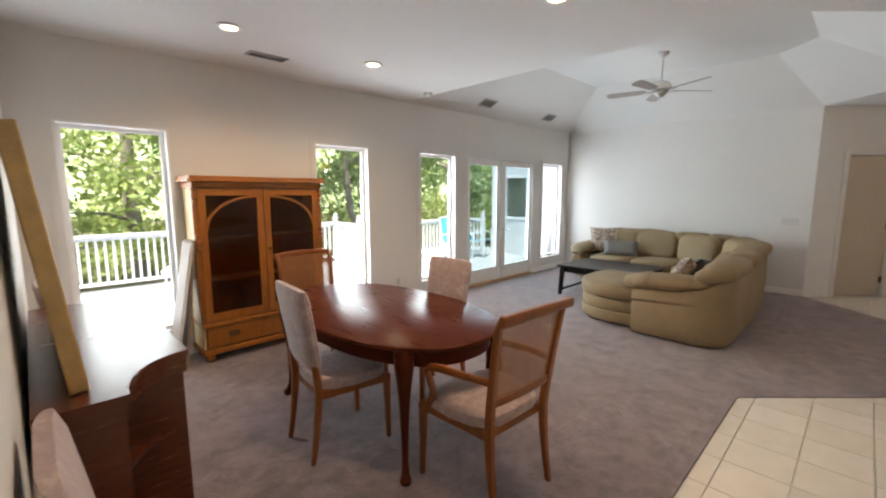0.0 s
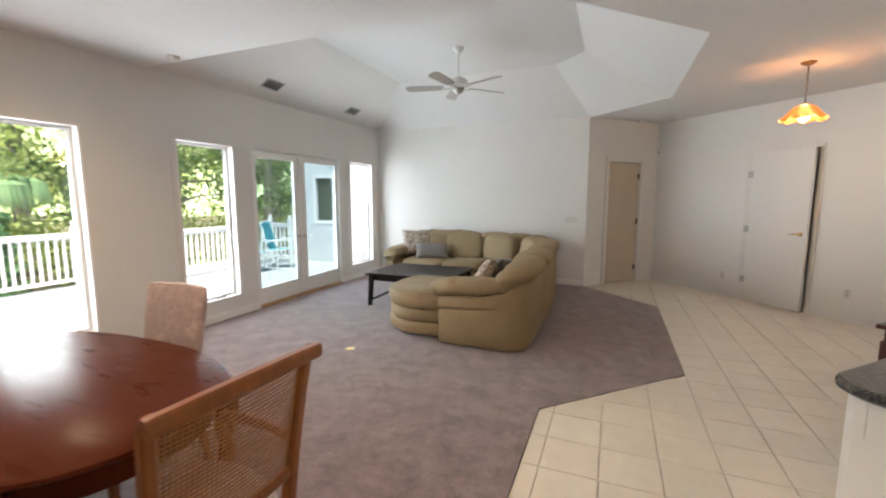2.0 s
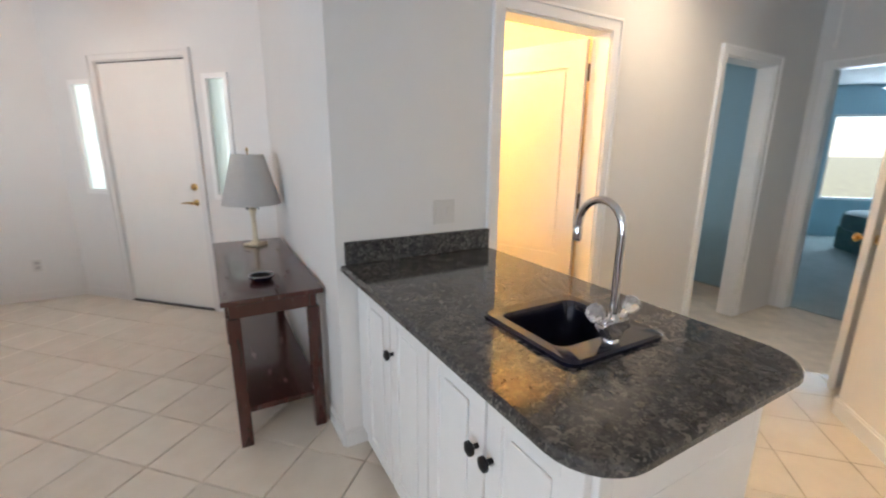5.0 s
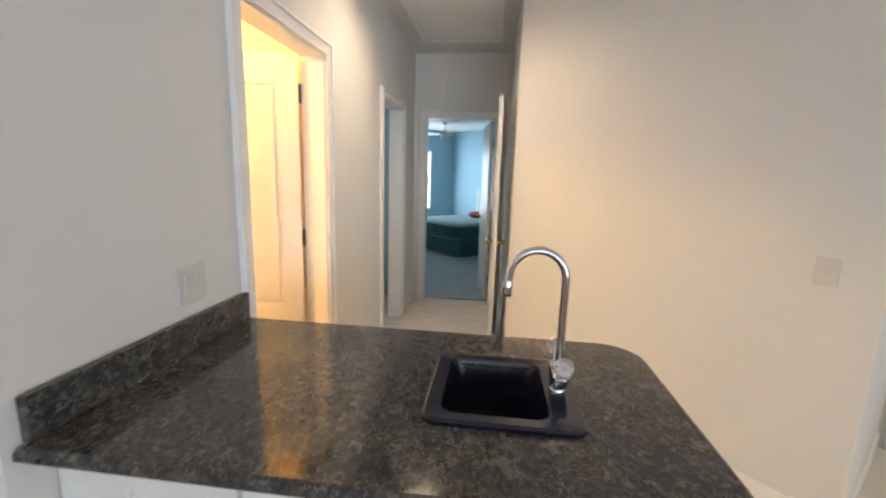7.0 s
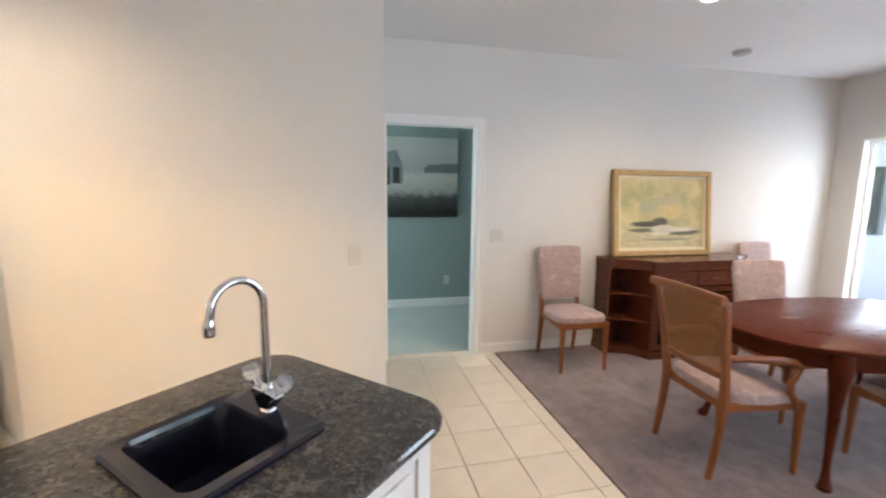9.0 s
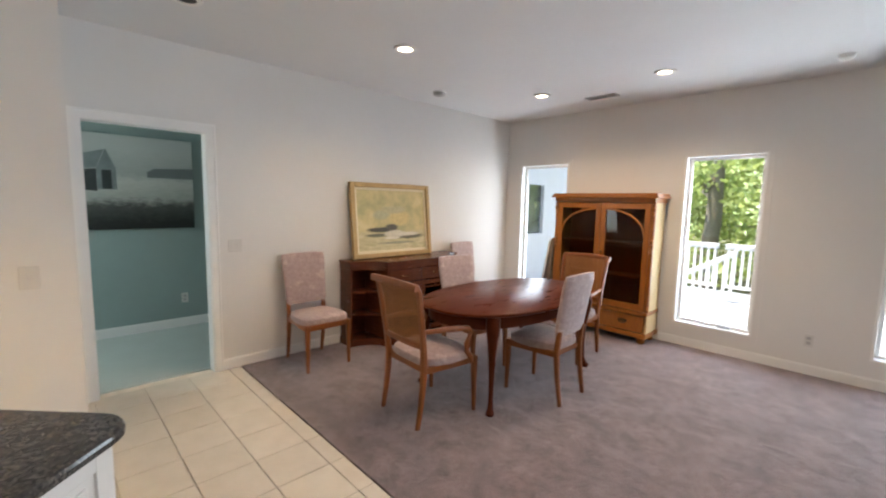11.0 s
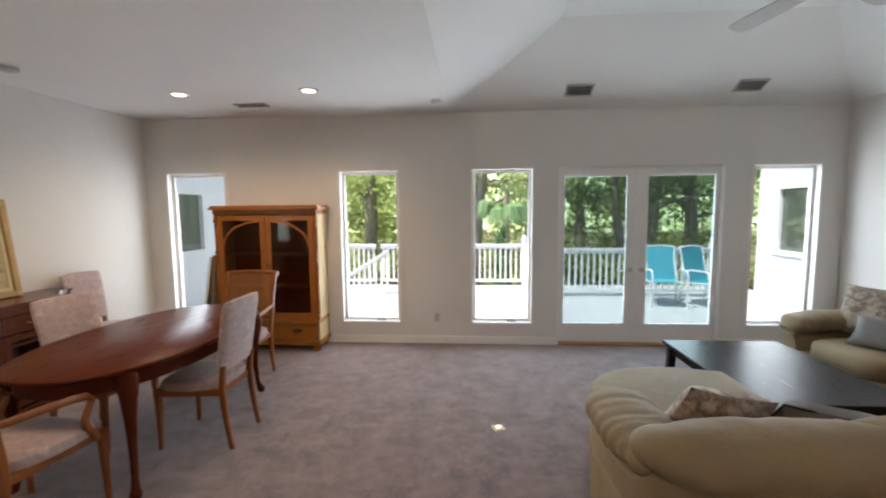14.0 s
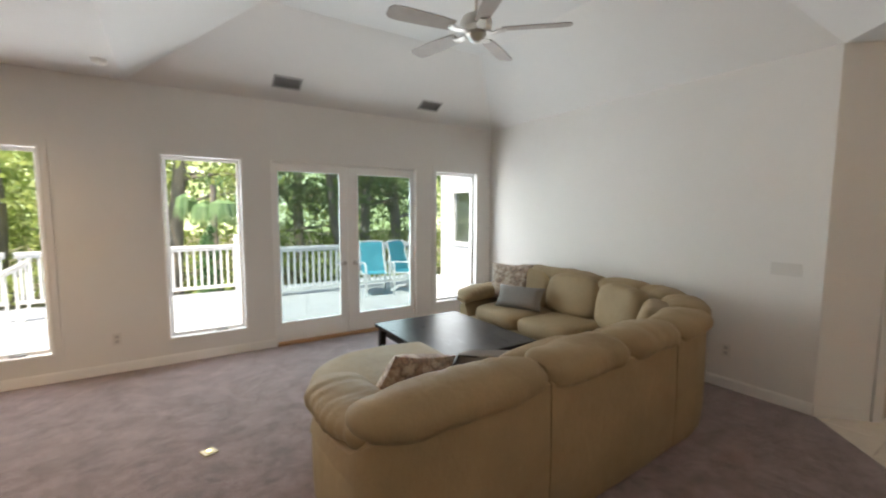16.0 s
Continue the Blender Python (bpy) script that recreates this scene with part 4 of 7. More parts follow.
def hb(name, x0, x1, y0, y1, z0, z1, mat=pine, label="", bevel=0.004, parent=None):
    return boxpart(name, (x0, x1, -y1, -y0, z0, z1), mat, parent or hutch, label, bevel)


HX, HD = 0.585, 0.345
hb("side_panel", -HX, -HX + 0.022, 0.0, HD - 0.03, 0.09, 1.62, pine_pale, "pale unstained pine side")
hb("side_panel", HX - 0.022, HX, 0.0, HD - 0.03, 0.09, 1.62, pine_pale, "pale unstained pine side")
hb("back_panel", -HX + 0.022, HX - 0.022, 0.0, 0.012, 0.09, 1.62)
hb("bottom", -HX + 0.022, HX - 0.022, 0.012, HD - 0.03, 0.33, 0.35)
for z in (0.72, 1.1):
    hb("shelf", -HX + 0.022, HX - 0.022, 0.012, HD - 0.08, z, z + 0.018)
bm = bmesh.new()
box(bm, -0.60, 0.60, -HD - 0.015, 0, 1.575, 1.625, bevel=0.006)
box(bm, -0.635, 0.635, -HD - 0.045, 0, 1.625, 1.648, bevel=0.006)
box(bm, -0.62, 0.62, -HD - 0.03, 0, 1.648, 1.675, bevel=0.004)
part("cornice", bm, pine, hutch)
bm = bmesh.new()
box(bm, -0.60, 0.60, -HD - 0.012, 0, 0.075, 0.125, bevel=0.008)
box(bm, -0.595, 0.595, -HD - 0.008, 0, 0.325, 0.372, bevel=0.012)
part("plinth", bm, pine, hutch)
hb("drawer_front", -HX + 0.03, HX - 0.03, HD - 0.035, HD - 0.008, 0.135, 0.318, pine, "", 0.005)
for x in (-0.33, 0.33):
    bm = bmesh.new()
    box(bm, x - 0.05, x + 0.05, -HD - 0.002, -HD + 0.008, 0.225, 0.26, bevel=0.003)
    sweep(bm, [(x - 0.04, -HD - 0.002, 0.245), (x - 0.03, -HD - 0.018, 0.225), (x, -HD - 0.022, 0.218), (x + 0.03, -HD - 0.018, 0.225), (x + 0.04, -HD - 0.002, 0.245)], (0.006, 0.006), 6)
    part("handle", bm, bronze, hutch, "dark cup drawer pull")
for s in (-1, 1):
    bm = bmesh.new()
    x0 = s * (HX - 0.03)
    box(bm, min(x0, x0 + s * 0.045), max(x0, x0 + s * 0.045), -HD + 0.01, -HD + 0.035, 0.372, 1.575, bevel=0.004)
    for z, r in ((0.42, 0.022), (1.05, 0.02), (1.10, 0.024), (1.15, 0.02), (1.45, 0.02), (1.5, 0.026), (1.54, 0.02)):
        lathe(bm, [(0.002, -0.03), (r, -0.018), (r * 1.15, 0), (r, 0.018), (0.002, 0.03)], 10, Matrix.Translation((x0 + s * 0.024, -HD + 0.008, z)))
    part("pilaster", bm, pine, hutch, "carved corner pilaster", True)
    bm = bmesh.new()
    lathe(bm, [(0.03, 0.0), (0.045, 0.02), (0.045, 0.05), (0.03, 0.075)], 14, Matrix.Translation((s * 0.53, -HD + 0.05, 0)))
    part("bun_foot", bm, pine, hutch, "", True)
    bm = bmesh.new()
    lathe(bm, [(0.028, 0.0), (0.04, 0.02), (0.04, 0.05), (0.028, 0.075)], 12, Matrix.Translation((s * 0.53, -0.05, 0)))
    part("bun_foot", bm, pine, hutch, "", True)
    # door leaf with an arched inner moulding
    xa, xb = (0.004, HX - 0.03) if s > 0 else (-HX + 0.03, -0.004)
    st = 0.058
    bm = bmesh.new()
    for d in ((xa, xa + st, 0.378, 1.57), (xb - st, xb, 0.378, 1.57), (xa + st, xb - st, 1.505, 1.57), (xa + st, xb - st, 0.378, 0.45)):
        box(bm, d[0], d[1], -HD, -HD + 0.024, d[2], d[3])
    door = part("door", bm, pine, hutch)
    bm = bmesh.new()
    # the arch springs from the outer stile and rises to the meeting stile's top
    outer, inner = (xb - st, xa + st) if s > 0 else (xa + st, xb - st)
    ring = []
    R = abs(outer - inner)
    for i in range(15):
        t = math.pi / 2 * i / 14
        ring.append((inner + (outer - inner) * math.cos(t), 1.21 + 0.285 * math.sin(t)))
    sweep(bm, [(x, -HD + 0.012, z) for x, z in ring], (0.012, 0.02), 8, 4, (0, 1, 0))
    part("arch_moulding", bm, pine, door, "curved pine arch moulding", True)
    pane = boxpart("pane", (xa + st - 0.004, xb - st + 0.004, -HD + 0.018, -HD + 0.021, 0.446, 1.51), smoked_glass, door, "dim reflective glass pane", 0)
bm = bmesh.new()
lathe(bm, [(0.006, 0), (0.006, 0.012), (0.014, 0.022), (0.01, 0.032)], 12, Matrix.Translation((0.034, -HD, 1.0)) @ pose(0, 0, 0, 90))
part("knob", bm, bronze, hutch, "small dark door knob", True)

# boards leaning against the cabinet's side
for x, mat, top_x, y0, y1, label in ((0.84, plastic_white, 1.035, -0.40, -0.14, "pale edged table leaf leaning against the cabinet"), (0.93, board_grey, 1.055, -0.37, -0.1, "grey-brown table leaf leaning against the cabinet")):
    ang = math.degrees(math.atan2(top_x - x, 1.1))
    leafb = thing("table_leaf", pose(x, 0, 0.012, 0, ang, 0), label, "table leaf", "leaning table leaves")
    boxpart("board", (-0.012, 0.012, y0, y1, 0.0, 1.11), board_grey, leafb, "", 0.004)
    boxpart("edge_band", (-0.013, 0.013, y0 - 0.008, y0 - 0.0005, 0.0, 1.11), mat, leafb, "", 0.003)

# ---- credenza with concave corner shelves ----
cred = thing("credenza", pose(0.016, -2.078, 0), "dark cherry credenza with open concave corner shelves", "cabinet")
CW, CD, NS = 0.76, 0.44, 0.3


def cred_outline(o=0.0):
    """Plan of the top: back on the wall, a concave quarter bitten into each front corner."""
    pts = [(0, -CW - o), (0.21 + o, -CW - o)]
    c = (CD + o, -CW - o)
    for i in range(1, 10):
        t = math.pi / 2 * i / 9
        pts.append((c[0] - 0.23 * math.cos(t), c[1] + NS * math.sin(t)))
    pts.append((CD + o, -CW + NS))
    return pts + [(x, -y) for x, y in reversed(pts)]


bm = bmesh.new()
prism(bm, cred_outline(0.014), 0.88, 0.905)
part("top", bm, cherry_dark, cred, "polished top with concave corners")
bm = bmesh.new()
prism(bm, cred_outline(0.006), 0.815, 0.8798)
part("frieze", bm, cherry_dark, cred)
bm = bmesh.new()
prism(bm, cred_outline(0.01), 0.0, 0.075)
part("base", bm, cherry_dark, cred)
for z in (0.32, 0.57):
    bm = bmesh.new()
    prism(bm, cred_outline(-0.006), z, z + 0.018)
    part("shelf", bm, cherry_dark, cred)
bm = bmesh.new()
box(bm, 0.0, 0.012, -CW, CW, 0.075, 0.815)
part("back_panel", bm, cherry_dark, cred)
for s in (-1, 1):
    boxpart("side_panel", (0.0, 0.21, min(s * CW, s * (CW - 0.02)), max(s * CW, s * (CW - 0.02)), 0.075, 0.815), cherry_dark, cred)
    boxpart("divider", (0.012, CD - 0.005, min(s * (CW - NS), s * (CW - NS - 0.02)), max(s * (CW - NS), s * (CW - NS - 0.02)), 0.075, 0.815), cherry_dark, cred)
    y0, y1 = sorted((s * 0.004, s * (CW - NS - 0.022)))
    bm = bmesh.new()
    for d in ((y0, y0 + 0.05, 0.085, 0.66), (y1 - 0.05, y1, 0.085, 0.66), (y0 + 0.05, y1 - 0.05, 0.61, 0.66), (y0 + 0.05, y1 - 0.05, 0.085, 0.14)):
        box(bm, CD - 0.022, CD - 0.002, d[0], d[1], d[2], d[3], bevel=0.003)
    door = part("door", bm, cherry_dark, cred, "framed door with dim glass")
    boxpart("pane", (CD - 0.016, CD - 0.012, y0 + 0.046, y1 - 0.046, 0.136, 0.614), smoked_glass, door, "", 0)
    boxpart("drawer_front", (CD - 0.022, CD, y0, y1, 0.672, 0.808), cherry_dark, cred, "", 0.005)
    bm = bmesh.new()
    sweep(bm, [(CD, (y0 + y1) / 2 - 0.045, 0.745), (CD + 0.02, (y0 + y1) / 2 - 0.035, 0.735), (CD + 0.02, (y0 + y1) / 2 + 0.035, 0.735), (CD, (y0 + y1) / 2 + 0.045, 0.745)], (0.004, 0.004), 6)
    part("handle", bm, brass, cred, "brass bail pull")

# seascape painting leaning on the credenza
def art_mat():
    m, n, l, p = material("seascape")
    v = coords(n, l)
    sep = n.new("ShaderNodeSeparateXYZ")
    l.new(v, sep.inputs[0])
    mr = n.new("ShaderNodeMapRange")
    mr.inputs["From Min"].default_value, mr.inputs["From Max"].default_value = 0.06, 0.66
    l.new(sep.outputs["Z"], mr.inputs["Value"])
    wob = n.new("ShaderNodeMath")
    wob.operation = "MULTIPLY_ADD"
    wob.inputs[1].default_value = 0.16
    l.new(noise_tex(n, l, coords(n, l, (1, 3, 5)), 3.2, 4), wob.inputs[0])
    l.new(mr.outputs[0], wob.inputs[2])
    col = ramp(n, l, wob.outputs[0], ((0.12, (0.42, 0.38, 0.22)), (0.24, (0.5, 0.47, 0.3)), (0.33, (0.62, 0.6, 0.48)), (0.38, (0.13, 0.13, 0.08)), (0.43, (0.3, 0.29, 0.16)), (0.5, (0.58, 0.48, 0.2)), (0.72, (0.44, 0.4, 0.2)), (1.0, (0.4, 0.38, 0.22))))
    def blot(cy, cz, ry, rz, rag, grain, seed):
        """A soft-edged patch of paint: 1 inside, 0 outside, with a ragged rim."""
        def calc(op, a, b):
            k = n.new("ShaderNodeMath")
            k.operation = op
            for i, s in enumerate((a, b)):
                if isinstance(s, (int, float)):
                    k.inputs[i].default_value = s
                else:
                    l.new(s, k.inputs[i])
            return k.outputs[0]
        dy = calc("POWER", calc("MULTIPLY", calc("SUBTRACT", sep.outputs["Y"], cy), 1 / ry), 2.0)
        dz = calc("POWER", calc("MULTIPLY", calc("SUBTRACT", sep.outputs["Z"], cz), 1 / rz), 2.0)
        t = noise_tex(n, l, coords(n, l, (1, 1, 2.2)), grain + seed, 4, 0.65)
        d = calc("ADD", calc("ADD", dy, dz), calc("MULTIPLY", calc("SUBTRACT", t, 0.5), rag))
        return ramp(n, l, d, ((0.4, (1, 1, 1)), (1.1, (0, 0, 0))))

    sky_c = ramp(n, l, noise_tex(n, l, v, 4.5, 4), ((0.35, (0.36, 0.34, 0.17)), (0.55, (0.54, 0.46, 0.22)), (0.7, (0.62, 0.54, 0.29))))
    land = ramp(n, l, noise_tex(n, l, coords(n, l, (1, 2, 9)), 4.0, 4), ((0.35, (0.4, 0.37, 0.2)), (0.6, (0.54, 0.48, 0.28)), (0.75, (0.6, 0.54, 0.35))))
    col = mixc(n, l, ramp(n, l, sep.outputs["Z"], ((0.27, (0, 0, 0)), (0.3, (1, 1, 1)))), land, sky_c)
    for cy, cz, ry, rz, rag, grain, c in (
            (0.1, 0.43, 0.17, 0.1, 1.0, 5.0, (0.62, 0.5, 0.22)), (-0.16, 0.47, 0.13, 0.06, 1.2, 6.0, (0.43, 0.42, 0.25)),
            (0.02, 0.53, 0.2, 0.05, 1.2, 6.5, (0.48, 0.44, 0.25)), (-0.15, 0.305, 0.24, 0.034, 1.1, 9.0, (0.06, 0.058, 0.04)),
            (-0.02, 0.33, 0.1, 0.042, 1.0, 9.5, (0.09, 0.085, 0.06)), (-0.2, 0.245, 0.22, 0.022, 1.3, 10.0, (0.14, 0.14, 0.09)),
            (0.2, 0.225, 0.28, 0.036, 1.2, 10.5, (0.13, 0.125, 0.085)), (0.02, 0.255, 0.17, 0.05, 1.2, 7.0, (0.62, 0.58, 0.45)),
            (0.2, 0.25, 0.19, 0.024, 1.0, 8.0, (0.66, 0.62, 0.5)), (-0.02, 0.21, 0.13, 0.018, 1.2, 8.5, (0.7, 0.66, 0.52)),
            (0.05, 0.155, 0.3, 0.016, 1.5, 9.0, (0.3, 0.3, 0.2))):
        col = mixc(n, l, blot(cy, cz, ry, rz, rag, grain, 0.3), col, ramp(n, l, noise_tex(n, l, v, 30), ((0.3, [x * 0.8 for x in c]), (0.7, c))))
    l.new(col, p.inputs["Base Color"])
    p.inputs["Roughness"].default_value = 0.6
    bump(n, l, noise_tex(n, l, v, 80), p, 0.2, 0.002)
    return m


def framed(name, m, w, h, border, depth, frame_mat, liner_mat, canvas_mat, label, steps=True):
    """A framed picture in its own plane: y along the width, z up, x out of the wall."""
    ob = thing(name, m, label, "painting")
    bm = bmesh.new()
    for y0, y1, z0, z1 in ((-w / 2, -w / 2 + border, 0, h), (w / 2 - border, w / 2, 0, h), (-w / 2 + border, w / 2 - border, 0, border), (-w / 2 + border, w / 2 - border, h - border, h)):
        box(bm, 0, depth, y0, y1, z0, z1, bevel=0.006)
    part("frame", bm, frame_mat, ob)
    i = border
    bm = bmesh.new()
    b2 = 0.028
    for y0, y1, z0, z1 in ((-w / 2 + i, -w / 2 + i + b2, i, h - i), (w / 2 - i - b2, w / 2 - i, i, h - i), (-w / 2 + i + b2, w / 2 - i - b2, i, i + b2), (-w / 2 + i + b2, w / 2 - i - b2, h - i - b2, h - i)):
        box(bm, 0.004, depth * 0.6, y0, y1, z0, z1, bevel=0.003)
    part("liner", bm, liner_mat, ob)
    boxpart("canvas", (0.006, depth * 0.4, -w / 2 + i + b2, w / 2 - i - b2, i + b2, h - i - b2), canvas_mat, ob, "", 0)
    return ob


gilt = simple("gilt", (0.42, 0.28, 0.11), 0.4, 0.25, var=0.18, scale=12, bump_s=0.2, bump_scale=60)
liner = simple("liner", (0.68, 0.6, 0.4), 0.7, var=0.06, scale=10)
framed("painting", pose(0.105, -2.20, 0.906, 0, -6.0, 0), 1.095, 0.82, 0.05, 0.05, gilt, liner, art_mat(), "gilt-framed seascape oil painting leaning on the credenza")


# beach house picture in the study
def house_mat():
    m, n, l, p = material("beach_picture")
    v = coords(n, l)
    sep = n.new("ShaderNodeSeparateXYZ")
    l.new(v, sep.inputs[0])
    wob = n.new("ShaderNodeMath")
    wob.operation = "MULTIPLY_ADD"
    wob.inputs[1].default_value = 0.22
    l.new(noise_tex(n, l, coords(n, l, (1, 4, 9)), 2.5, 6, 0.7), wob.inputs[0])
    l.new(sep.outputs["Z"], wob.inputs[2])
    col = ramp(n, l, wob.outputs[0], ((0.18, (0.015, 0.017, 0.016)), (0.36, (0.07, 0.075, 0.07)), (0.44, (0.35, 0.36, 0.33)), (0.62, (0.5, 0.51, 0.47)), (0.7, (0.36, 0.38, 0.36)), (0.95, (0.46, 0.48, 0.46))))
    l.new(col, p.inputs["Base Color"])
    p.inputs["Roughness"].default_value = 0.5
    return m


beach = thing("canvas_print", pose(-1.709, -4.56, 1.17), "large grey beach hut canvas print on a teal wall", "picture")
boxpart("canvas", (0.0, 0.035, -0.78, 0.77, 0.0, 0.99), house_mat(), beach, "", 0.003)
ON_PRINT = Matrix(((0, 0, 1, 0.0352), (1, 0, 0, 0.0), (0, 1, 0, 0), (0, 0, 0, 1)))
hut_grey, hut_dark = simple("hut_grey", (0.2, 0.23, 0.23), 0.5, var=0.2, scale=9), simple("hut_dark", (0.035, 0.04, 0.04), 0.5, var=0.3, scale=12)
for name, poly, z, mat, label in (("hut_wall", [(-0.1, 0.42), (0.06, 0.42), (0.06, 0.64), (-0.02, 0.84), (-0.1, 0.64)], 0.0, hut_grey, "grey painted gable of the hut"),
                                  ("hut_side", [(-0.36, 0.42), (-0.102, 0.4), (-0.102, 0.63), (-0.36, 0.6)], 0.0, hut_dark, "dark painted side of the hut"),
                                  ("hut_roof", [(-0.36, 0.61), (-0.102, 0.64), (-0.03, 0.83), (-0.26, 0.76)], 0.0, hut_grey, "grey painted roof of the hut"),
                                  ("hut_door", [(-0.06, 0.425), (0.02, 0.425), (0.02, 0.62), (-0.06, 0.62)], 0.0022, hut_dark, "dark painted doorway of the hut")):
    bm = bmesh.new()
    prism(bm, poly, z, z + 0.002, ON_PRINT)
    part(name, bm, mat, beach, label)
bm = bmesh.new()
prism(bm, [(0.33, 0.56), (0.77, 0.56), (0.77, 0.68), (0.4, 0.66), (0.33, 0.62)], 0.0, 0.002, ON_PRINT)
part("tree_line", bm, simple("treeline_grey", (0.16, 0.18, 0.18), 0.5), beach, "grey painted tree line")

# ---- leather sectional sofa ----
sofa = thing("sectional_sofa", pose(0, 0, 0), "beige leather sectional sofa with a rounded chaise end", "sofa")


def arc(cx, cy, r, a0, a1, n):
    return [(cx + r * math.cos(radians(a0 + (a1 - a0) * i / n)), cy + r * math.sin(radians(a0 + (a1 - a0) * i / n))) for i in range(n + 1)]


def soft_block(name, poly, z0, z1, r, label="", mat=None):
    """A padded block with rounded upper and lower edges over a plan outline."""
    bm = bmesh.new()
    cx, cy = sum(p[0] for p in poly) / len(poly), sum(p[1] for p in poly) / len(poly)
    rings = []
    levels = [(r, z0), (r * 0.3, z0 + r * 0.3), (0, z0 + r), (0, z1 - r), (r * 0.3, z1 - r * 0.3), (r, z1), (r * 2.2, z1 + r * 0.12)]
    for inset, z in levels:
        ring = []
        for x, y in poly:
            d = Vector((x - cx, y - cy))
            k = max(0.0, 1 - inset / max(d.length, 1e-3))
            ring.append(bm.verts.new((cx + d.x * k, cy + d.y * k, z)))
        rings.append(ring)
    for a, b in zip(rings, rings[1:]):
        for i in range(len(poly)):
            j = (i + 1) % len(poly)
            bm.faces.new((a[i], a[j], b[j], b[i]))
    bm.faces.new(rings[0][::-1]), bm.faces.new(rings[-1])
    return part(name, bm, mat or leather, sofa, label, True)


# outer shell: up the outside of the west arm, round the corner, along the south back and up the east wall
# each plan point carries the height of the shell's upper edge
def shell_path():
    pts = [(4.64, -2.70, 0.50), (4.615, -2.8, 0.515), (4.61, -3.0, 0.53), (4.61, -3.2, 0.55), (4.612, -3.33, 0.58)]
    pts += [(x, y, z) for (x, y), z in zip(arc(4.855, -3.36, 0.243, 192, 270, 4), (0.63, 0.68, 0.72, 0.745, 0.755))]
    pts += [(5.15, -3.603, 0.762), (5.5, -3.612, 0.768), (5.8, -3.612, 0.77), (6.12, -3.602, 0.77), (6.4, -3.59, 0.77), (6.68, -3.57, 0.77)]
    pts += [(x, y, 0.775) for x, y in arc(6.78, -2.45, 1.12, -84, -4, 8)]
    pts += [(7.9, -2.2, 0.785), (7.9, -1.9, 0.79), (7.9, -1.55, 0.79), (7.9, -1.2, 0.79), (7.89, -0.85, 0.785)]
    return pts


def crumple(bm, amount, scale):
    """Pushes the verts in and out by soft noise, as slack leather lies."""
    bm.normal_update()
    for v in bm.verts:
        v.co += v.normal * amount * noise.noise(v.co * scale)


path = shell_path()
total = len(path)
# the shell is split at the vertical seams between the sections
for i0, i1 in ((0, 11), (11, 15), (15, 20), (20, total - 1)):
    bm = bmesh.new()
    rings = []
    for i in range(i0, i1 + 1):
        x, y, top = path[i]
        d = (Vector(path[min(i + 1, total - 1)][:2]) - Vector(path[max(i - 1, 0)][:2])).normalized()
        inn = Vector((-d.y, d.x))
        e = 0.008 if i in (i0, i1) else 0.0
        fold, deep = 0.36 + 0.012 * min(i, 5), max(0.0, 1 - max(0, i - 3) / 3)
        sec = [(0.03, 0.02), (0.006 + e, 0.05), (e, 0.14)]
        sec += [(e - 0.004, fold - 0.035), (e - 0.004 + 0.02 * deep, fold), (e - 0.004 - 0.008 * deep, fold + 0.035)]
        sec += [(e + 0.004, top - 0.03), (0.05, top), (0.16, top), (0.2, top - 0.06), (0.2, 0.2), (0.2, 0.03)]
        along = d * (0.005 if i == i0 else -0.005 if i == i1 else 0.0)
        rings.append([bm.verts.new((x + inn.x * o + along.x, y + inn.y * o + along.y, z)) for o, z in sec])
    for a, b in zip(rings, rings[1:]):
        for k in range(len(a)):
            j = (k + 1) % len(a)
            bm.faces.new((a[k], a[j], b[j], b[k]))
    bm.faces.new(rings[0][::-1]), bm.faces.new(rings[-1])
    part("back_shell", bm, leather, sofa, "", True)


def along_path(f, inset, rise):
    k = min(int(f), total - 2)
    u = f - k
    p, q = Vector(path[k]), Vector(path[k + 1])
    d = (q.xy - p.xy).normalized()
    c = p.lerp(q, u)
    return Vector((c.x - d.y * inset, c.y + d.x * inset, c.z + rise))


def spline(pts, n):
    """n + 1 points along a smooth curve through the given ones."""
    ps = [Vector(p) for p in pts]
    ps = [2 * ps[0] - ps[1]] + ps + [2 * ps[-1] - ps[-2]]
    out = []
    for q in range(n + 1):
        f = q / n * (len(pts) - 1)
        k = min(int(f), len(pts) - 2)
        u = f - k
        a, b, c, d = ps[k:k + 4]
        out.append(0.5 * (2 * b + (c - a) * u + (2 * a - 5 * b + 4 * c - d) * u * u + (3 * b - a - 3 * c + d) * u ** 3))
    return out


def top_roll(line, west_tip=False):
    """A padded roll over the top of one section, drawn in at the seams; the west one tapers to a tip."""
    bm = bmesh.new()
    n = len(line) - 1
    size = sum((q - p).length for p, q in zip(line, line[1:]))
    sizes = []
    for q in range(n + 1):
        k = q / n
        ends = ((1 - k) * size,) if west_tip else (k * size, (1 - k) * size)
        puff = 1.0 + 0.05 * math.sin(math.pi * k) - sum(0.4 * math.exp(-(g / 0.035) ** 1.3) for g in ends)
        if west_tip:
            puff *= 0.05 + 0.95 * math.sqrt(1 - (1 - min(1.0, k * size / 0.34)) ** 2)
        sizes.append((0.152 * puff, 0.088 * puff))
    sweep(bm, line, sizes, 22, 2.25)
    crumple(bm, 0.016, 6.0)
    crumple(bm, 0.006, 17.0)
    part("back_roll", bm, leather, sofa, "plump padded leather top roll", True)


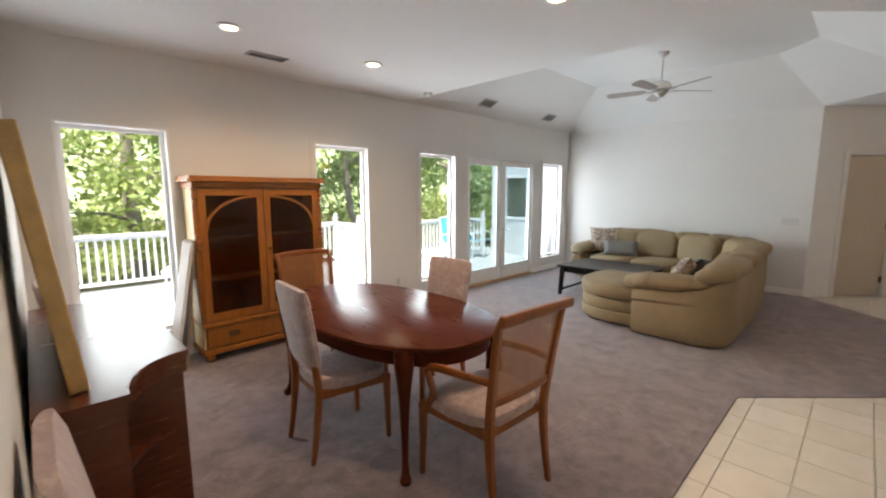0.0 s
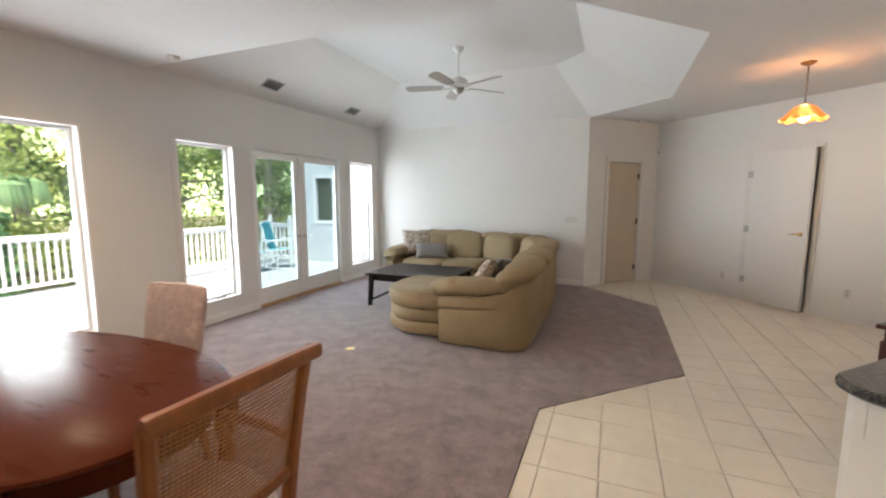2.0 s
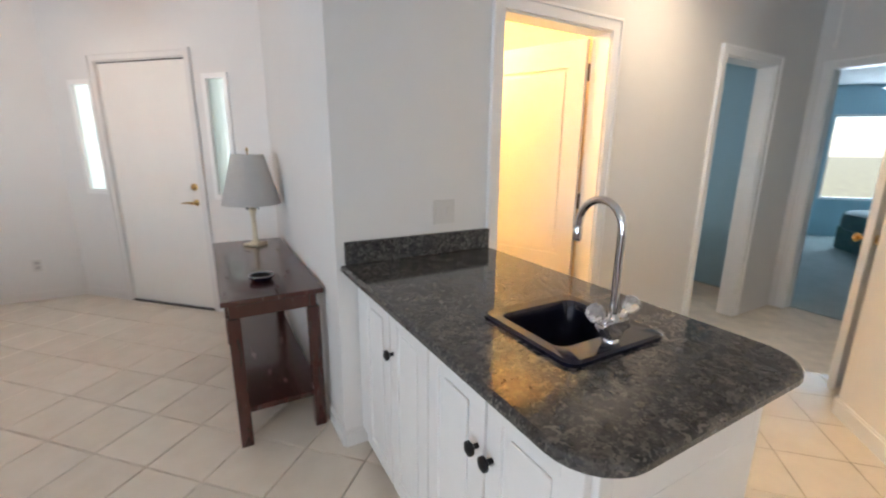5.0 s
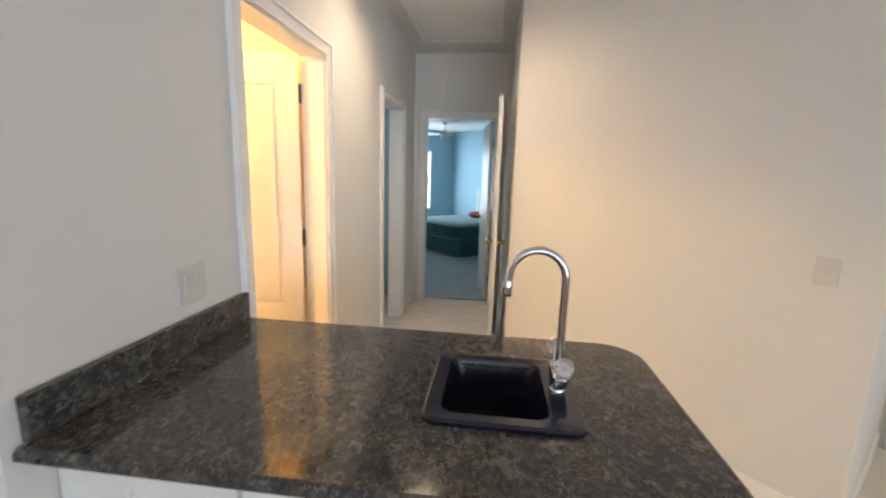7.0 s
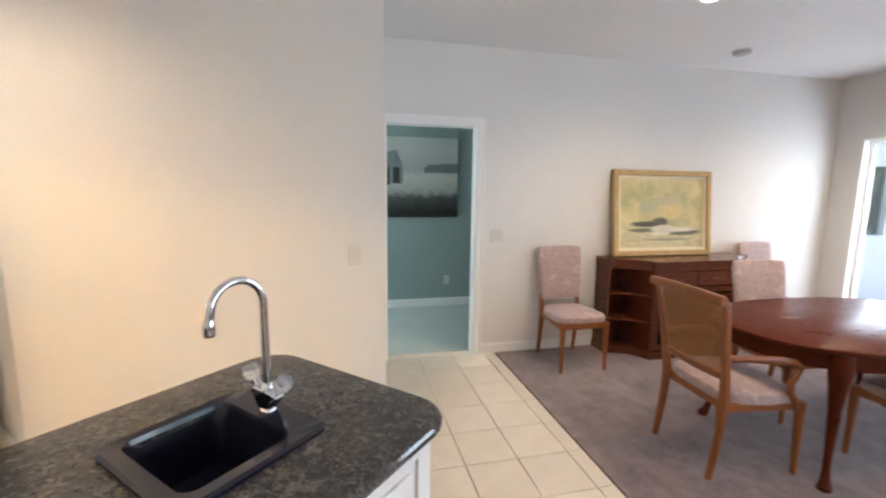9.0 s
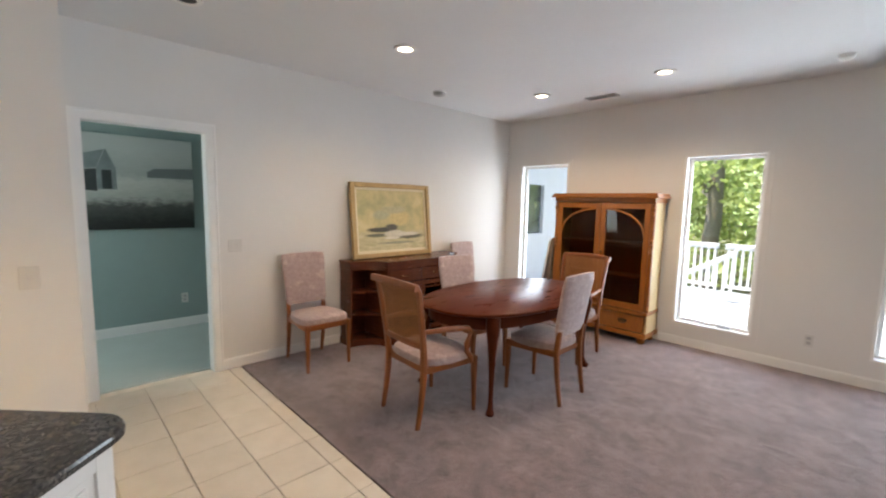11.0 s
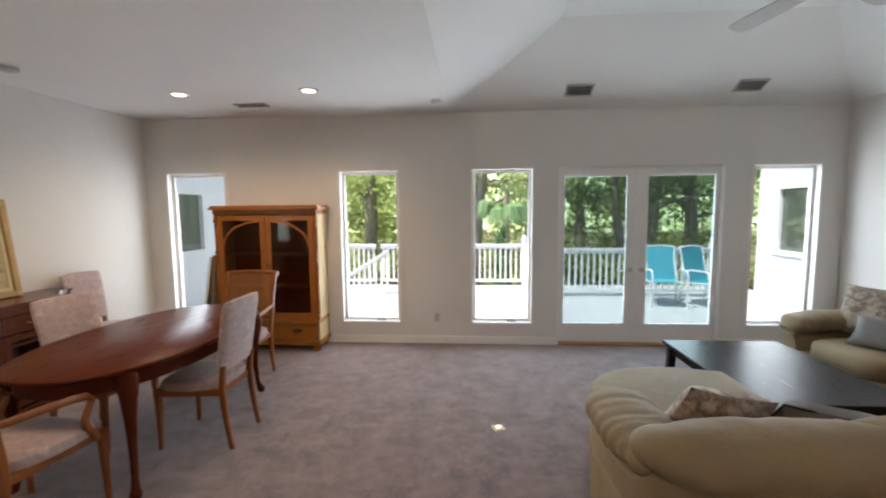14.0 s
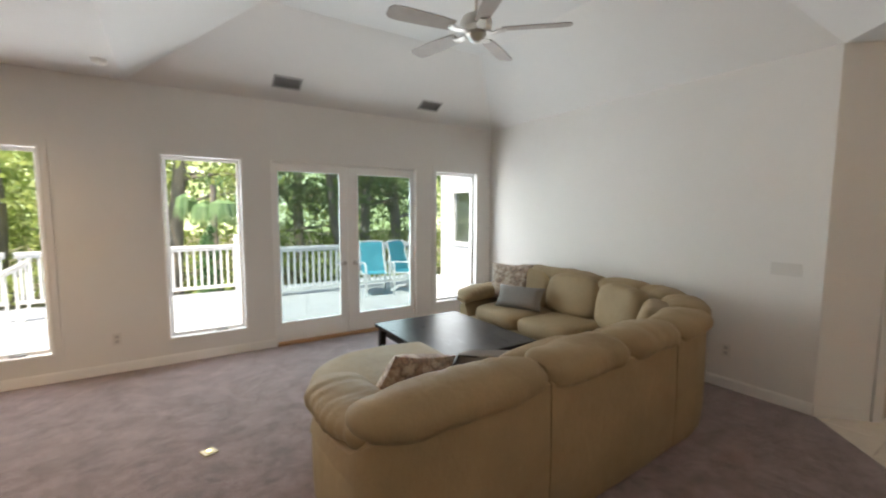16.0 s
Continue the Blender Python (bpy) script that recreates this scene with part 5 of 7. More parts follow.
top_roll(spline([(4.72, -3.27, 0.68), (4.735, -3.40, 0.72), (4.85, -3.478, 0.752), (5.1, -3.492, 0.768), (5.497, -3.497, 0.77)], 40), True)
for f0, f1 in ((11.0, 13.0), (13.0, 15.0), (15.0, 17.6), (17.6, 20.4), (20.4, 23.0), (23.0, 25.0), (25.0, total - 1.4)):
    mids = [along_path(f0 + (f1 - f0) * q / 4, 0.118, 0.0 + 0.012 * math.sin(math.pi * q / 4)) for q in range(5)]
    top_roll(spline(mids, 24))

def gathers(bm, pts, sizes, n):
    """A padded roll whose leather is drawn into fine uneven pleats across it."""
    rnd = random.Random(11)
    line, sect, phase = [], [], 0.0
    for q in range(n + 1):
        f = q / n * (len(pts) - 1)
        k = min(int(f), len(pts) - 2)
        u = f - k
        u2 = u * u * (3 - 2 * u)
        phase += 0.9 + 0.9 * rnd.random()
        ripple = 1 + 0.034 * math.sin(phase) * (0.3 + 0.7 * rnd.random())
        line.append(tuple(pts[k][j] * (1 - u) + pts[k + 1][j] * u for j in range(3)))
        sect.append(tuple((sizes[k][j] * (1 - u2) + sizes[k + 1][j] * u2) * ripple for j in range(2)))
    sweep(bm, line, sect, 20, 2.4)


# chaise end: three stacked rounded bands
chaise = [(5.75, -2.95), (4.88, -2.98), (4.76, -2.72)] + arc(5.26, -2.42, 0.53, 190, 100, 10) + [(5.45, -1.9), (5.75, -1.98)]
for z0, z1, r, o in ((0.03, 0.17, 0.035, 0.0), (0.165, 0.31, 0.045, 0.015), (0.305, 0.475, 0.06, -0.02)):
    cx, cy = 5.3, -2.5
    soft_block("chaise_band", [(cx + (x - cx) * (1 - o), cy + (y - cy) * (1 - o)) for x, y in chaise], z0, z1, r)
# inner fill of the arm beside the chaise and its pleated pad
soft_block("arm", [(4.7, -2.69), (4.93, -2.7), (4.95, -3.45), (4.72, -3.4)], 0.03, 0.52, 0.03)
bm = bmesh.new()
gathers(bm, [(4.76, -3.46, 0.64), (4.73, -3.34, 0.63), (4.735, -3.1, 0.605), (4.745, -2.85, 0.59), (4.78, -2.7, 0.565), (4.86, -2.6, 0.5)], [(0.05, 0.03), (0.13, 0.07), (0.17, 0.09), (0.172, 0.09), (0.15, 0.08), (0.05, 0.025)], 72)
crumple(bm, 0.012, 7.0)
part("arm_pad", bm, leather, sofa, "gathered leather arm pad", True)
# seat bases and cushions
for poly in ([(5.5, -3.38), (6.6, -3.4), (6.6, -2.62), (5.7, -2.62)], [(6.6, -3.4), (7.3, -3.3), (7.7, -2.9), (7.72, -2.3), (6.98, -2.3), (6.6, -2.62)], [(6.98, -2.3), (7.72, -2.3), (7.72, -0.95), (6.98, -0.95)]):
    soft_block("seat_base", poly, 0.03, 0.29, 0.02)
for cx, cy, w, d, rot in ((5.95, -2.98, 0.78, 0.8, 0), (6.72, -2.85, 0.8, 0.72, 22), (7.3, -2.08, 0.72, 0.68, 0), (7.32, -1.38, 0.74, 0.72, 0)):
    bm = bmesh.new()
    cushion(bm, w, d, 0.19, Matrix.Translation((cx, cy, 0.365)) @ pose(0, 0, 0, 0, 0, rot), 0.5, 12, 5)
    crumple(bm, 0.02, 4.0)
    part("seat_cushion", bm, leather, sofa, "", True)
for cx, cy, rot, w in ((5.75, -3.33, 0, 0.8), (6.45, -3.34, 0, 0.72), (7.05, -3.18, 27, 0.66), (7.5, -2.62, 66, 0.64), (7.66, -1.945, 90, 0.68), (7.66, -1.3, 90, 0.68)):
    bm = bmesh.new()
    cushion(bm, w, 0.25, 0.46, Matrix.Translation((cx, cy, 0.6)) @ pose(0, 0, 0, 10, 0, 0) if rot == 0 else Matrix.Translation((cx, cy, 0.635)) @ pose(0, 0, 0, 0, 0, rot) @ pose(0, 0, 0, 10), 0.56, 14, 3.8)
    crumple(bm, 0.02, 4.5)
    part("back_cushion", bm, leather, sofa, "", True)
# north arm
bm = bmesh.new()
sweep(bm, [(7.8, -0.83, 0.25), (7.4, -0.83, 0.25), (7.1, -0.83, 0.25), (7.0, -0.83, 0.24)], [(0.12, 0.22), (0.125, 0.22), (0.12, 0.215), (0.08, 0.18)], 18, 3.2)
part("arm", bm, leather, sofa, "", True)
bm = bmesh.new()
gathers(bm, [(7.82, -0.84, 0.58), (7.5, -0.85, 0.56), (7.2, -0.85, 0.545), (7.02, -0.85, 0.525), (6.95, -0.85, 0.46)], [(0.11, 0.06), (0.16, 0.085), (0.165, 0.09), (0.15, 0.08), (0.09, 0.05)], 56)
part("arm_pad", bm, leather, sofa, "", True)

floral = pillow_floral("cushion_floral")
grey_satin = simple("grey_satin", (0.19, 0.172, 0.155), 0.62, var=0.1, scale=5, bump_s=0.15, bump_scale=20)


def pillow(m, w, h, mat, label, piping=None):
    ob = thing("throw_pillow", m, label, "pillow", "sofa pillows")
    bm = bmesh.new()
    n = 12
    for side in (-1, 1):
        grid = []
        for i in range(n + 1):
            row = []
            for j in range(n + 1):
                u, v = i / n * 2 - 1, j / n * 2 - 1
                pin = 1 - 0.09 * (1 - abs(u) ** 2) * abs(v) ** 3
                pin2 = 1 - 0.09 * (1 - abs(v) ** 2) * abs(u) ** 3
                t = (max(0, 1 - u ** 4) * max(0, 1 - v ** 4)) ** 0.5 * 0.075
                row.append(bm.verts.new((u * w / 2 * pin2, side * t, h / 2 + v * h / 2 * pin)))
            grid.append(row)
        for a, b in zip(grid, grid[1:]):
            for j in range(n):
                bm.faces.new((a[j], a[j + 1], b[j + 1], b[j]))
    bmesh.ops.remove_doubles(bm, verts=bm.verts[:], dist=1e-4)
    part("cushion_body", bm, mat, ob, "", True)
    if piping:
        bm = bmesh.new()
        s = 0.985
        ring = [(-w / 2, 0, 0), (0, 0, 0.03), (w / 2, 0, 0), (w / 2 - 0.02, 0, h / 2), (w / 2, 0, h), (0, 0, h - 0.03), (-w / 2, 0, h), (-w / 2 + 0.02, 0, h / 2), (-w / 2, 0, 0)]
        sweep(bm, [(x * s, y, h / 2 + (z - h / 2) * s) for x, y, z in ring], (0.006, 0.006), 6, up=(0, 1, 0))
        part("piping", bm, piping, ob, "dark piping", True)
    return ob


pillow(pose(7.44, -1.14, 0.46, 16, 0, 116), 0.54, 0.46, floral, "cream and brown floral throw pillow on the sofa")
pillow(pose(7.24, -1.5, 0.45, 30, 0, 112), 0.56, 0.28, grey_satin, "grey satin lumbar throw pillow on the sofa")
pillow(pose(5.0, -2.97, 0.49, 30, 12, 8), 0.4, 0.39, floral, "cream and brown floral throw pillow lying on the chaise")
pillow(pose(5.46, -2.95, 0.48, 42, 8, -6), 0.44, 0.4, grey_satin, "grey satin throw pillow with dark piping", espresso)

# coffee table
ct = thing("coffee_table", pose(6.135, -1.82, 0), "black-brown wooden coffee table with a low stretcher", "table")
boxpart("tabletop", (-0.475, 0.475, -0.615, 0.615, 0.42, 0.452), espresso, ct, "", 0.005)
for s in (-1, 1):
    boxpart("apron", (-0.4, 0.4, min(s * 0.56, s * 0.535), max(s * 0.56, s * 0.535), 0.345, 0.419), espresso, ct)
    boxpart("apron", (min(s * 0.42, s * 0.395), max(s * 0.42, s * 0.395), -0.53, 0.53, 0.345, 0.419), espresso, ct)
    boxpart("stretcher", (-0.4, 0.4, min(s * 0.56, s * 0.535), max(s * 0.56, s * 0.535), 0.07, 0.1), espresso, ct)
    for q in (-1, 1):
        bm = bmesh.new()
        sweep(bm, [(s * 0.435, q * 0.572, 0.0), (s * 0.425, q * 0.562, 0.2), (s * 0.415, q * 0.552, 0.4195)], [(0.026, 0.026), (0.029, 0.029), (0.034, 0.034)], 8, 6, (0, 1, 0))
        part("leg", bm, espresso, ct)

# ---- ceiling fixtures ----
fan = thing("ceiling_fan", pose(5.92, -2.44, 0), "white five-blade ceiling fan with dusty grey blades", "ceiling fan")
fan_blade_mat = simple("fan_blade", (0.34, 0.3, 0.27), 0.55, var=0.1, scale=8)
bm = bmesh.new()
lathe(bm, [(0.065, TOP - 0.001), (0.065, TOP - 0.02), (0.03, TOP - 0.06), (0.012, TOP - 0.065)], 18)
part("canopy", bm, plastic_white, fan, "", True)
bm = bmesh.new()
lathe(bm, [(0.012, TOP - 0.06), (0.012, 2.9)], 12)
part("downrod", bm, plastic_white, fan, "", True)
bm = bmesh.new()
lathe(bm, [(0.02, 2.93), (0.05, 2.92), (0.1, 2.895), (0.115, 2.86), (0.112, 2.82), (0.08, 2.80), (0.05, 2.795)], 24)
part("motor_housing", bm, plastic_white, fan, "", True)
bm = bmesh.new()
lathe(bm, [(0.07, 2.795), (0.075, 2.775), (0.05, 2.745), (0.03, 2.73), (0.01, 2.725)], 20)
part("switch_cap", bm, nickel, fan, "nickel switch cap", True)
for k in range(5):
    ang = 72 * k + 30
    bm = bmesh.new()
    m = pose(0, 0, 2.80, 0, 0, ang)
    sweep(bm, [m @ Vector(p) for p in ((0.07, 0, 0.0), (0.12, 0.012, -0.012), (0.16, -0.008, -0.008), (0.21, 0, 0.0))], [(0.02, 0.006), (0.028, 0.006), (0.034, 0.006), (0.03, 0.005)], 8, 3)
    part("blade_iron", bm, nickel, fan, "ornate blade bracket", True)
    bm = bmesh.new()
    m2 = m @ pose(0, 0, 0, 12)
    outline = [(0.18, -0.05), (0.3, -0.062), (0.58, -0.07), (0.635, -0.06), (0.655, -0.03), (0.655, 0.03), (0.635, 0.06), (0.58, 0.07), (0.3, 0.062), (0.18, 0.05)]
    prism(bm, outline, 0.006, 0.013, m2)
    part("blade", bm, fan_blade_mat, fan, "dusty grey-brown fan blade")

LAMPS = [(1.23, -1.04), (2.49, -1.04), (1.23, -2.955), (2.51, -2.95)]
bulb_on = emitter("bulb_on", (1.0, 0.8, 0.55), 4.5)
for k, (x, y) in enumerate(LAMPS + [AB(-3.55, 6.13), (0.9, -4.38)]):
    lit = k < 5
    can = thing("recessed_light", pose(x, y, H), "white recessed ceiling downlight, lit" if lit else "recessed ceiling downlight with dark baffle, off", "ceiling light", "recessed lights")
    bm = bmesh.new()
    lathe(bm, [(0.058, -0.001), (0.06, -0.012), (0.088, -0.009), (0.09, -0.0005)], 28)
    part("trim_ring", bm, plastic_white, can, "", True)
    bm = bmesh.new()
    lathe(bm, [(0.059, -0.004), (0.045, -0.0042), (0.001, -0.0044)], 24)
    part("lamp_face", bm, bulb_on if lit else dark_void, can, "glowing warm bulb" if lit else "dark baffle", True)
    if lit:
        lamp("downlight", "SPOT", look((x, y, H - 0.03), (x, y, 0)), 22 if k < 4 else 20, (1.0, 0.72, 0.45) if k < 4 else (1.0, 0.73, 0.46), r=0.05, cone=150, blend=0.9)


def vent(x, y, z, rot, w, d, label, dark=False):
    ob = thing("ceiling_vent", pose(x, y, z) @ rot, label, "air vent", "ceiling vents")
    bm = bmesh.new()
    for dims in ((-w / 2, w / 2, -d / 2, -d / 2 + 0.018), (-w / 2, w / 2, d / 2 - 0.018, d / 2), (-w / 2, -w / 2 + 0.018, -d / 2 + 0.018, d / 2 - 0.018), (w / 2 - 0.018, w / 2, -d / 2 + 0.018, d / 2 - 0.018)):
        box(bm, *dims, -0.01, -0.0005)
    part("frame", bm, plastic_grey, ob)
    boxpart("backing", (-w / 2 + 0.018, w / 2 - 0.018, -d / 2 + 0.018, d / 2 - 0.018, -0.002, -0.0006), vent_dark, ob, "", 0)
    n = 6
    for i in range(n):
        yy = -d / 2 + 0.018 + (d - 0.036) * (i + 0.5) / n
        boxpart("slat", (-w / 2 + 0.019, w / 2 - 0.019, -0.007, 0.007, -0.0006, 0.0006), plastic_grey, ob, "", 0, Matrix.Translation((0, yy, -0.006)) @ pose(0, 0, 0, 35))
    return ob


slope = math.degrees(math.atan2(TOP - H, 1.05))
for x in (5.125, 6.857):
    vent(x, -0.267, H + 0.267 * (TOP - H) / 1.05, pose(0, 0, 0, -slope), 0.29, 0.17, "grey metal louvred vent in the sloped ceiling")
vent(1.69, -0.575, H, pose(0, 0, 0), 0.34, 0.13, "grey metal louvred ceiling vent")
vent(5.9, -6.8, H, pose(0, 0, 0), 0.32, 0.14, "grey metal louvred ceiling vent")
for x, y, label in ((0.476, -1.878, "round white smoke detector on the ceiling"), (4.69, -6.1, "round white smoke detector on the ceiling"), (3.63, -0.56, "small white ceiling sensor by the tray edge"), (8.48, -5.15, "small white ceiling sensor in the foyer"), (8.75, -4.62, "small white ceiling sensor in the foyer")):
    big = "smoke" in label
    det = thing("smoke_detector" if big else "ceiling_sensor", pose(x, y, H), label, "detector")
    bm = bmesh.new()
    r = 0.07 if big else 0.05
    lathe(bm, [(r, -0.0005), (r, -0.018), (r * 0.92, -0.03), (r * 0.55, -0.042), (r * 0.2, -0.044)], 24)
    part("housing", bm, plastic_grey if big else plastic_white, det, "", True)
    bm = bmesh.new()
    lathe(bm, [(r * 1.08, -0.0004), (r * 1.08, -0.008), (r, -0.009)], 24)
    part("base_plate", bm, plastic_white, det, "", True)

# foyer pendant with an amber glass shade
px, py = 5.96, -5.9
pend = thing("pendant_lamp", pose(px, py, 0), "amber art-glass pendant lamp on a bronze chain, lit", "pendant lamp")
bm = bmesh.new()
lathe(bm, [(0.06, H - 0.001), (0.062, H - 0.012), (0.03, H - 0.03), (0.008, H - 0.035)], 20)
part("canopy", bm, bronze, pend, "", True)
bm = bmesh.new()
sweep(bm, [(0, 0, H - 0.03), (0, 0, 2.33)], (0.006, 0.006), 8, up=(0, 1, 0))
part("stem", bm, bronze, pend, "", True)
m, n, l, p = material("amber_glass")
l.new(ramp(n, l, noise_tex(n, l, coords(n, l), 9, 4), ((0.3, (0.34, 0.06, 0.008)), (0.55, (0.42, 0.1, 0.018)), (0.75, (0.26, 0.04, 0.006)))), p.inputs["Base Color"])
p.inputs["Roughness"].default_value, p.inputs["Transmission Weight"].default_value, p.inputs["Emission Strength"].default_value = 0.35, 0.1, 0.32
p.inputs["Emission Color"].default_value = (1.0, 0.24, 0.03, 1)
amber = m
bm = bmesh.new()
rows = []
for r, z in ((0.03, 2.335), (0.07, 2.32), (0.115, 2.28), (0.145, 2.235), (0.165, 2.205), (0.185, 2.19)):
    ring = []
    for i in range(48):
        t = 2 * math.pi * i / 48
        k = 1 + (0.05 * math.cos(8 * t) if r > 0.14 else 0)
        ring.append(bm.verts.new((r * k * math.cos(t), r * k * math.sin(t), z + (0.012 * math.cos(8 * t) if r > 0.16 else 0))))
    rows.append(ring)
for a, b in zip(rows, rows[1:]):
    for i in range(48):
        bm.faces.new((a[i], a[(i + 1) % 48], b[(i + 1) % 48], b[i]))
part("shade", bm, amber, pend, "fluted amber glass shade", True)
bm = bmesh.new()
lathe(bm, [(0.018, 2.31), (0.02, 2.28), (0.038, 2.25), (0.045, 2.22), (0.035, 2.19), (0.01, 2.175)], 16)
part("bulb", bm, emitter("pendant_bulb", (1.0, 0.82, 0.55), 9.0), pend, "glowing bulb", True)
lamp("pendant_light", "POINT", pose(px, py, 2.14), 6.5, (1.0, 0.76, 0.52), r=0.05)
lamp("pendant_uplight", "POINT", pose(px, py, 2.42), 2.0, (1.0, 0.45, 0.16), r=0.05)
# side-room lights; linen room, study and dressing room get added fill without a source
lamp("linen_room_fill", "AREA", look((*AB(-2.56, 9.2), 1.9), (*AB(-4, 9.4), 1.2)), 2.0, (0.8, 0.95, 1.0), w=0.5, h=0.7)
lamp("bathroom_light", "POINT", pose(*AB(-2.5, 7.6), 2.3), 30, (1.0, 0.64, 0.24), r=0.08)
lamp("bedroom_daylight", "AREA", look((-2.125, -12.96, 1.31), (-2.125, -10, 1.1)), 19, (0.75, 0.9, 1.0), w=1.0, h=1.34)
lamp("study_fill", "AREA", look((-0.95, -6.4, 1.5), (-0.95, -4, 1.2)), 11, (0.9, 1.0, 0.97), w=1.2, h=1.3)
lamp("dressing_fill", "AREA", look((*AB(-4.8, 8.4), 1.5), (*AB(-4.8, 7), 1.2)), 3.5, (0.92, 0.95, 0.93), w=0.7, h=1.0)

# ---- plates, outlets, floor box ----
def wall_plate(name, m, w, h, label, bits, category="switch"):
    """A plate on the wall in its own plane: x along it, z up, y out."""
    ob = thing(name, m, label, category)
    boxpart("plate", (-w / 2, w / 2, 0.0005, 0.007, -h / 2, h / 2), plate_ivory, ob, "", 0.003)
    for bx, bz, bw, bh in bits:
        boxpart("rocker" if "switch" in name else "socket", (bx - bw / 2, bx + bw / 2, 0.0075, 0.011, bz - bh / 2, bz + bh / 2), plate_ivory if "switch" in name else plastic_grey, ob, "", 0.0015)
    return ob


def facing(x, y, z, deg):
    """Pose of a plate whose outward side looks along the compass angle deg (0: +x, 90: +y)."""
    return pose(x, y, z, 0, 0, deg - 90)


duo = [(0, 0.022, 0.03, 0.028), (0, -0.022, 0.03, 0.028)]
wall_plate("light_switch", facing(0, -3.87, 1.11, 0), 0.115, 0.115, "white double light switch plate on the wall", [(-0.024, 0, 0.02, 0.05), (0.024, 0, 0.02, 0.05)])
wall_plate("light_switch", facing(1.06, -5.15, 1.115, 0), 0.075, 0.115, "white single light switch plate on the wall", [(0, 0, 0.012, 0.028)])
wall_plate("light_switch", facing(*AB(-2.2, 6.65), 1.11, 135), 0.118, 0.115, "white light switch and outlet plate above the backsplash", [(-0.025, 0, 0.02, 0.05), (0.025, 0, 0.02, 0.05)])
wall_plate("light_switch", facing(8.07, -3.64, 1.095, 180), 0.2, 0.1, "wide white switch plate on the wall", [(-0.06, 0, 0.025, 0.05), (0, 0, 0.025, 0.05), (0.06, 0, 0.025, 0.05)])
wall_plate("wall_outlet", facing(8.07, -3.26, 0.337, 180), 0.07, 0.115, "white wall outlet low on the wall", duo, "outlet")
wall_plate("wall_outlet", facing(3.57, 0, 0.325, -90), 0.07, 0.115, "white wall outlet between two windows", duo, "outlet")
wall_plate("wall_outlet", facing(*AB(0.22, 9.97), 0.33, 135), 0.07, 0.115, "white wall outlet beside the closet", duo, "outlet")
wall_plate("wall_outlet", facing(*AB(1.7, 9.97), 0.3, 135), 0.07, 0.115, "white wall outlet beside the closet", duo, "outlet")
wall_plate("wall_outlet", facing(-1.71, -3.92, 0.34, 0), 0.07, 0.115, "white wall outlet in the study", duo, "outlet")
sensor = thing("motion_sensor", pose(*AB(2.94, 9.945), 2.24, 0, 0, 0), "small white motion sensor high in the foyer corner", "sensor")
boxpart("housing", (-0.028, 0.022, -0.028, 0.028, -0.045, 0.045), plastic_white, sensor, "", 0.008)
boxpart("lens", (-0.032, -0.027, -0.018, 0.018, -0.03, 0.012), plastic_grey, sensor, "grey sensor lens", 0.002)
fb = thing("floor_outlet", pose(4.185, -1.966, 0.004, 0, 0, 20), "small brass and white floor outlet in the carpet", "outlet")
boxpart("plate", (-0.041, 0.041, -0.041, 0.041, 0.0, 0.008), simple("cream_plastic", (0.62, 0.52, 0.28), 0.4), fb, "", 0.003)
boxpart("socket", (-0.018, 0.018, -0.02, 0.02, 0.0085, 0.012), brass, fb, "", 0.002)

# ---- wet bar ----
bar = thing("bar_cabinet", pose(0, 0, 0, 0, 0, 45), "white painted wet bar cabinet with dark knobs", "cabinet")
# in this turned frame x is a and -y is b
def bb(name, a0, a1, b0, b1, z0, z1, mat, label="", bevel=0.003, parent=None):
    return boxpart(name, (a0, a1, -b1, -b0, z0, z1), mat, parent or bar, label, bevel)


cab_white = simple("cabinet_white", (0.74, 0.73, 0.71), 0.4, var=0.03, scale=4)
bb("body", -2.33, -1.755, 5.30, 6.64, 0.09, 0.74, cab_white)
bb("front_rail", -1.79, -1.755, 5.30, 6.64, 0.7401, 0.873, cab_white)
bb("back_rail", -2.33, -2.295, 5.30, 6.64, 0.7401, 0.873, cab_white)
bb("end_rail", -2.2949, -1.7901, 5.30, 5.335, 0.7401, 0.873, cab_white)
bb("toe_kick", -2.29, -1.81, 5.34, 6.6, 0.0, 0.09, dark_void)
edges = [5.31, 5.61, 5.91, 6.21, 6.51]
for b0, b1 in zip(edges, edges[1:]):
    g = 0.006
    zt = 0.862
    bm = bmesh.new()
    f = 0.055
    for d in ((b0 + g, b0 + g + f, 0.105, zt), (b1 - g - f, b1 - g, 0.105, zt), (b0 + g + f, b1 - g - f, zt - f, zt), (b0 + g + f, b1 - g - f, 0.105, 0.105 + f)):
        box(bm, -1.754, -1.734, -d[1], -d[0], d[2], d[3], bevel=0.002)
    box(bm, -1.754, -1.744, -b1 + g + f, -b0 - g - f, 0.105 + f, zt - f)
    box(bm, -1.7439, -1.736, -b1 + g + f + 0.025, -b0 - g - f - 0.025, 0.13 + f, zt - f - 0.025, bevel=0.004)
    part("door", bm, cab_white, bar, "white raised panel door")
for b in (5.58, 5.64, 6.18):
    bm = bmesh.new()
    lathe(bm, [(0.007, 0), (0.007, 0.014), (0.019, 0.022), (0.019, 0.03), (0.008, 0.036)], 14, Matrix.Translation((-1.734, -b, 0.69)) @ pose(0, 0, 0, 0, 90, 0))
    part("knob", bm, black_iron, bar, "dark round knob", True)


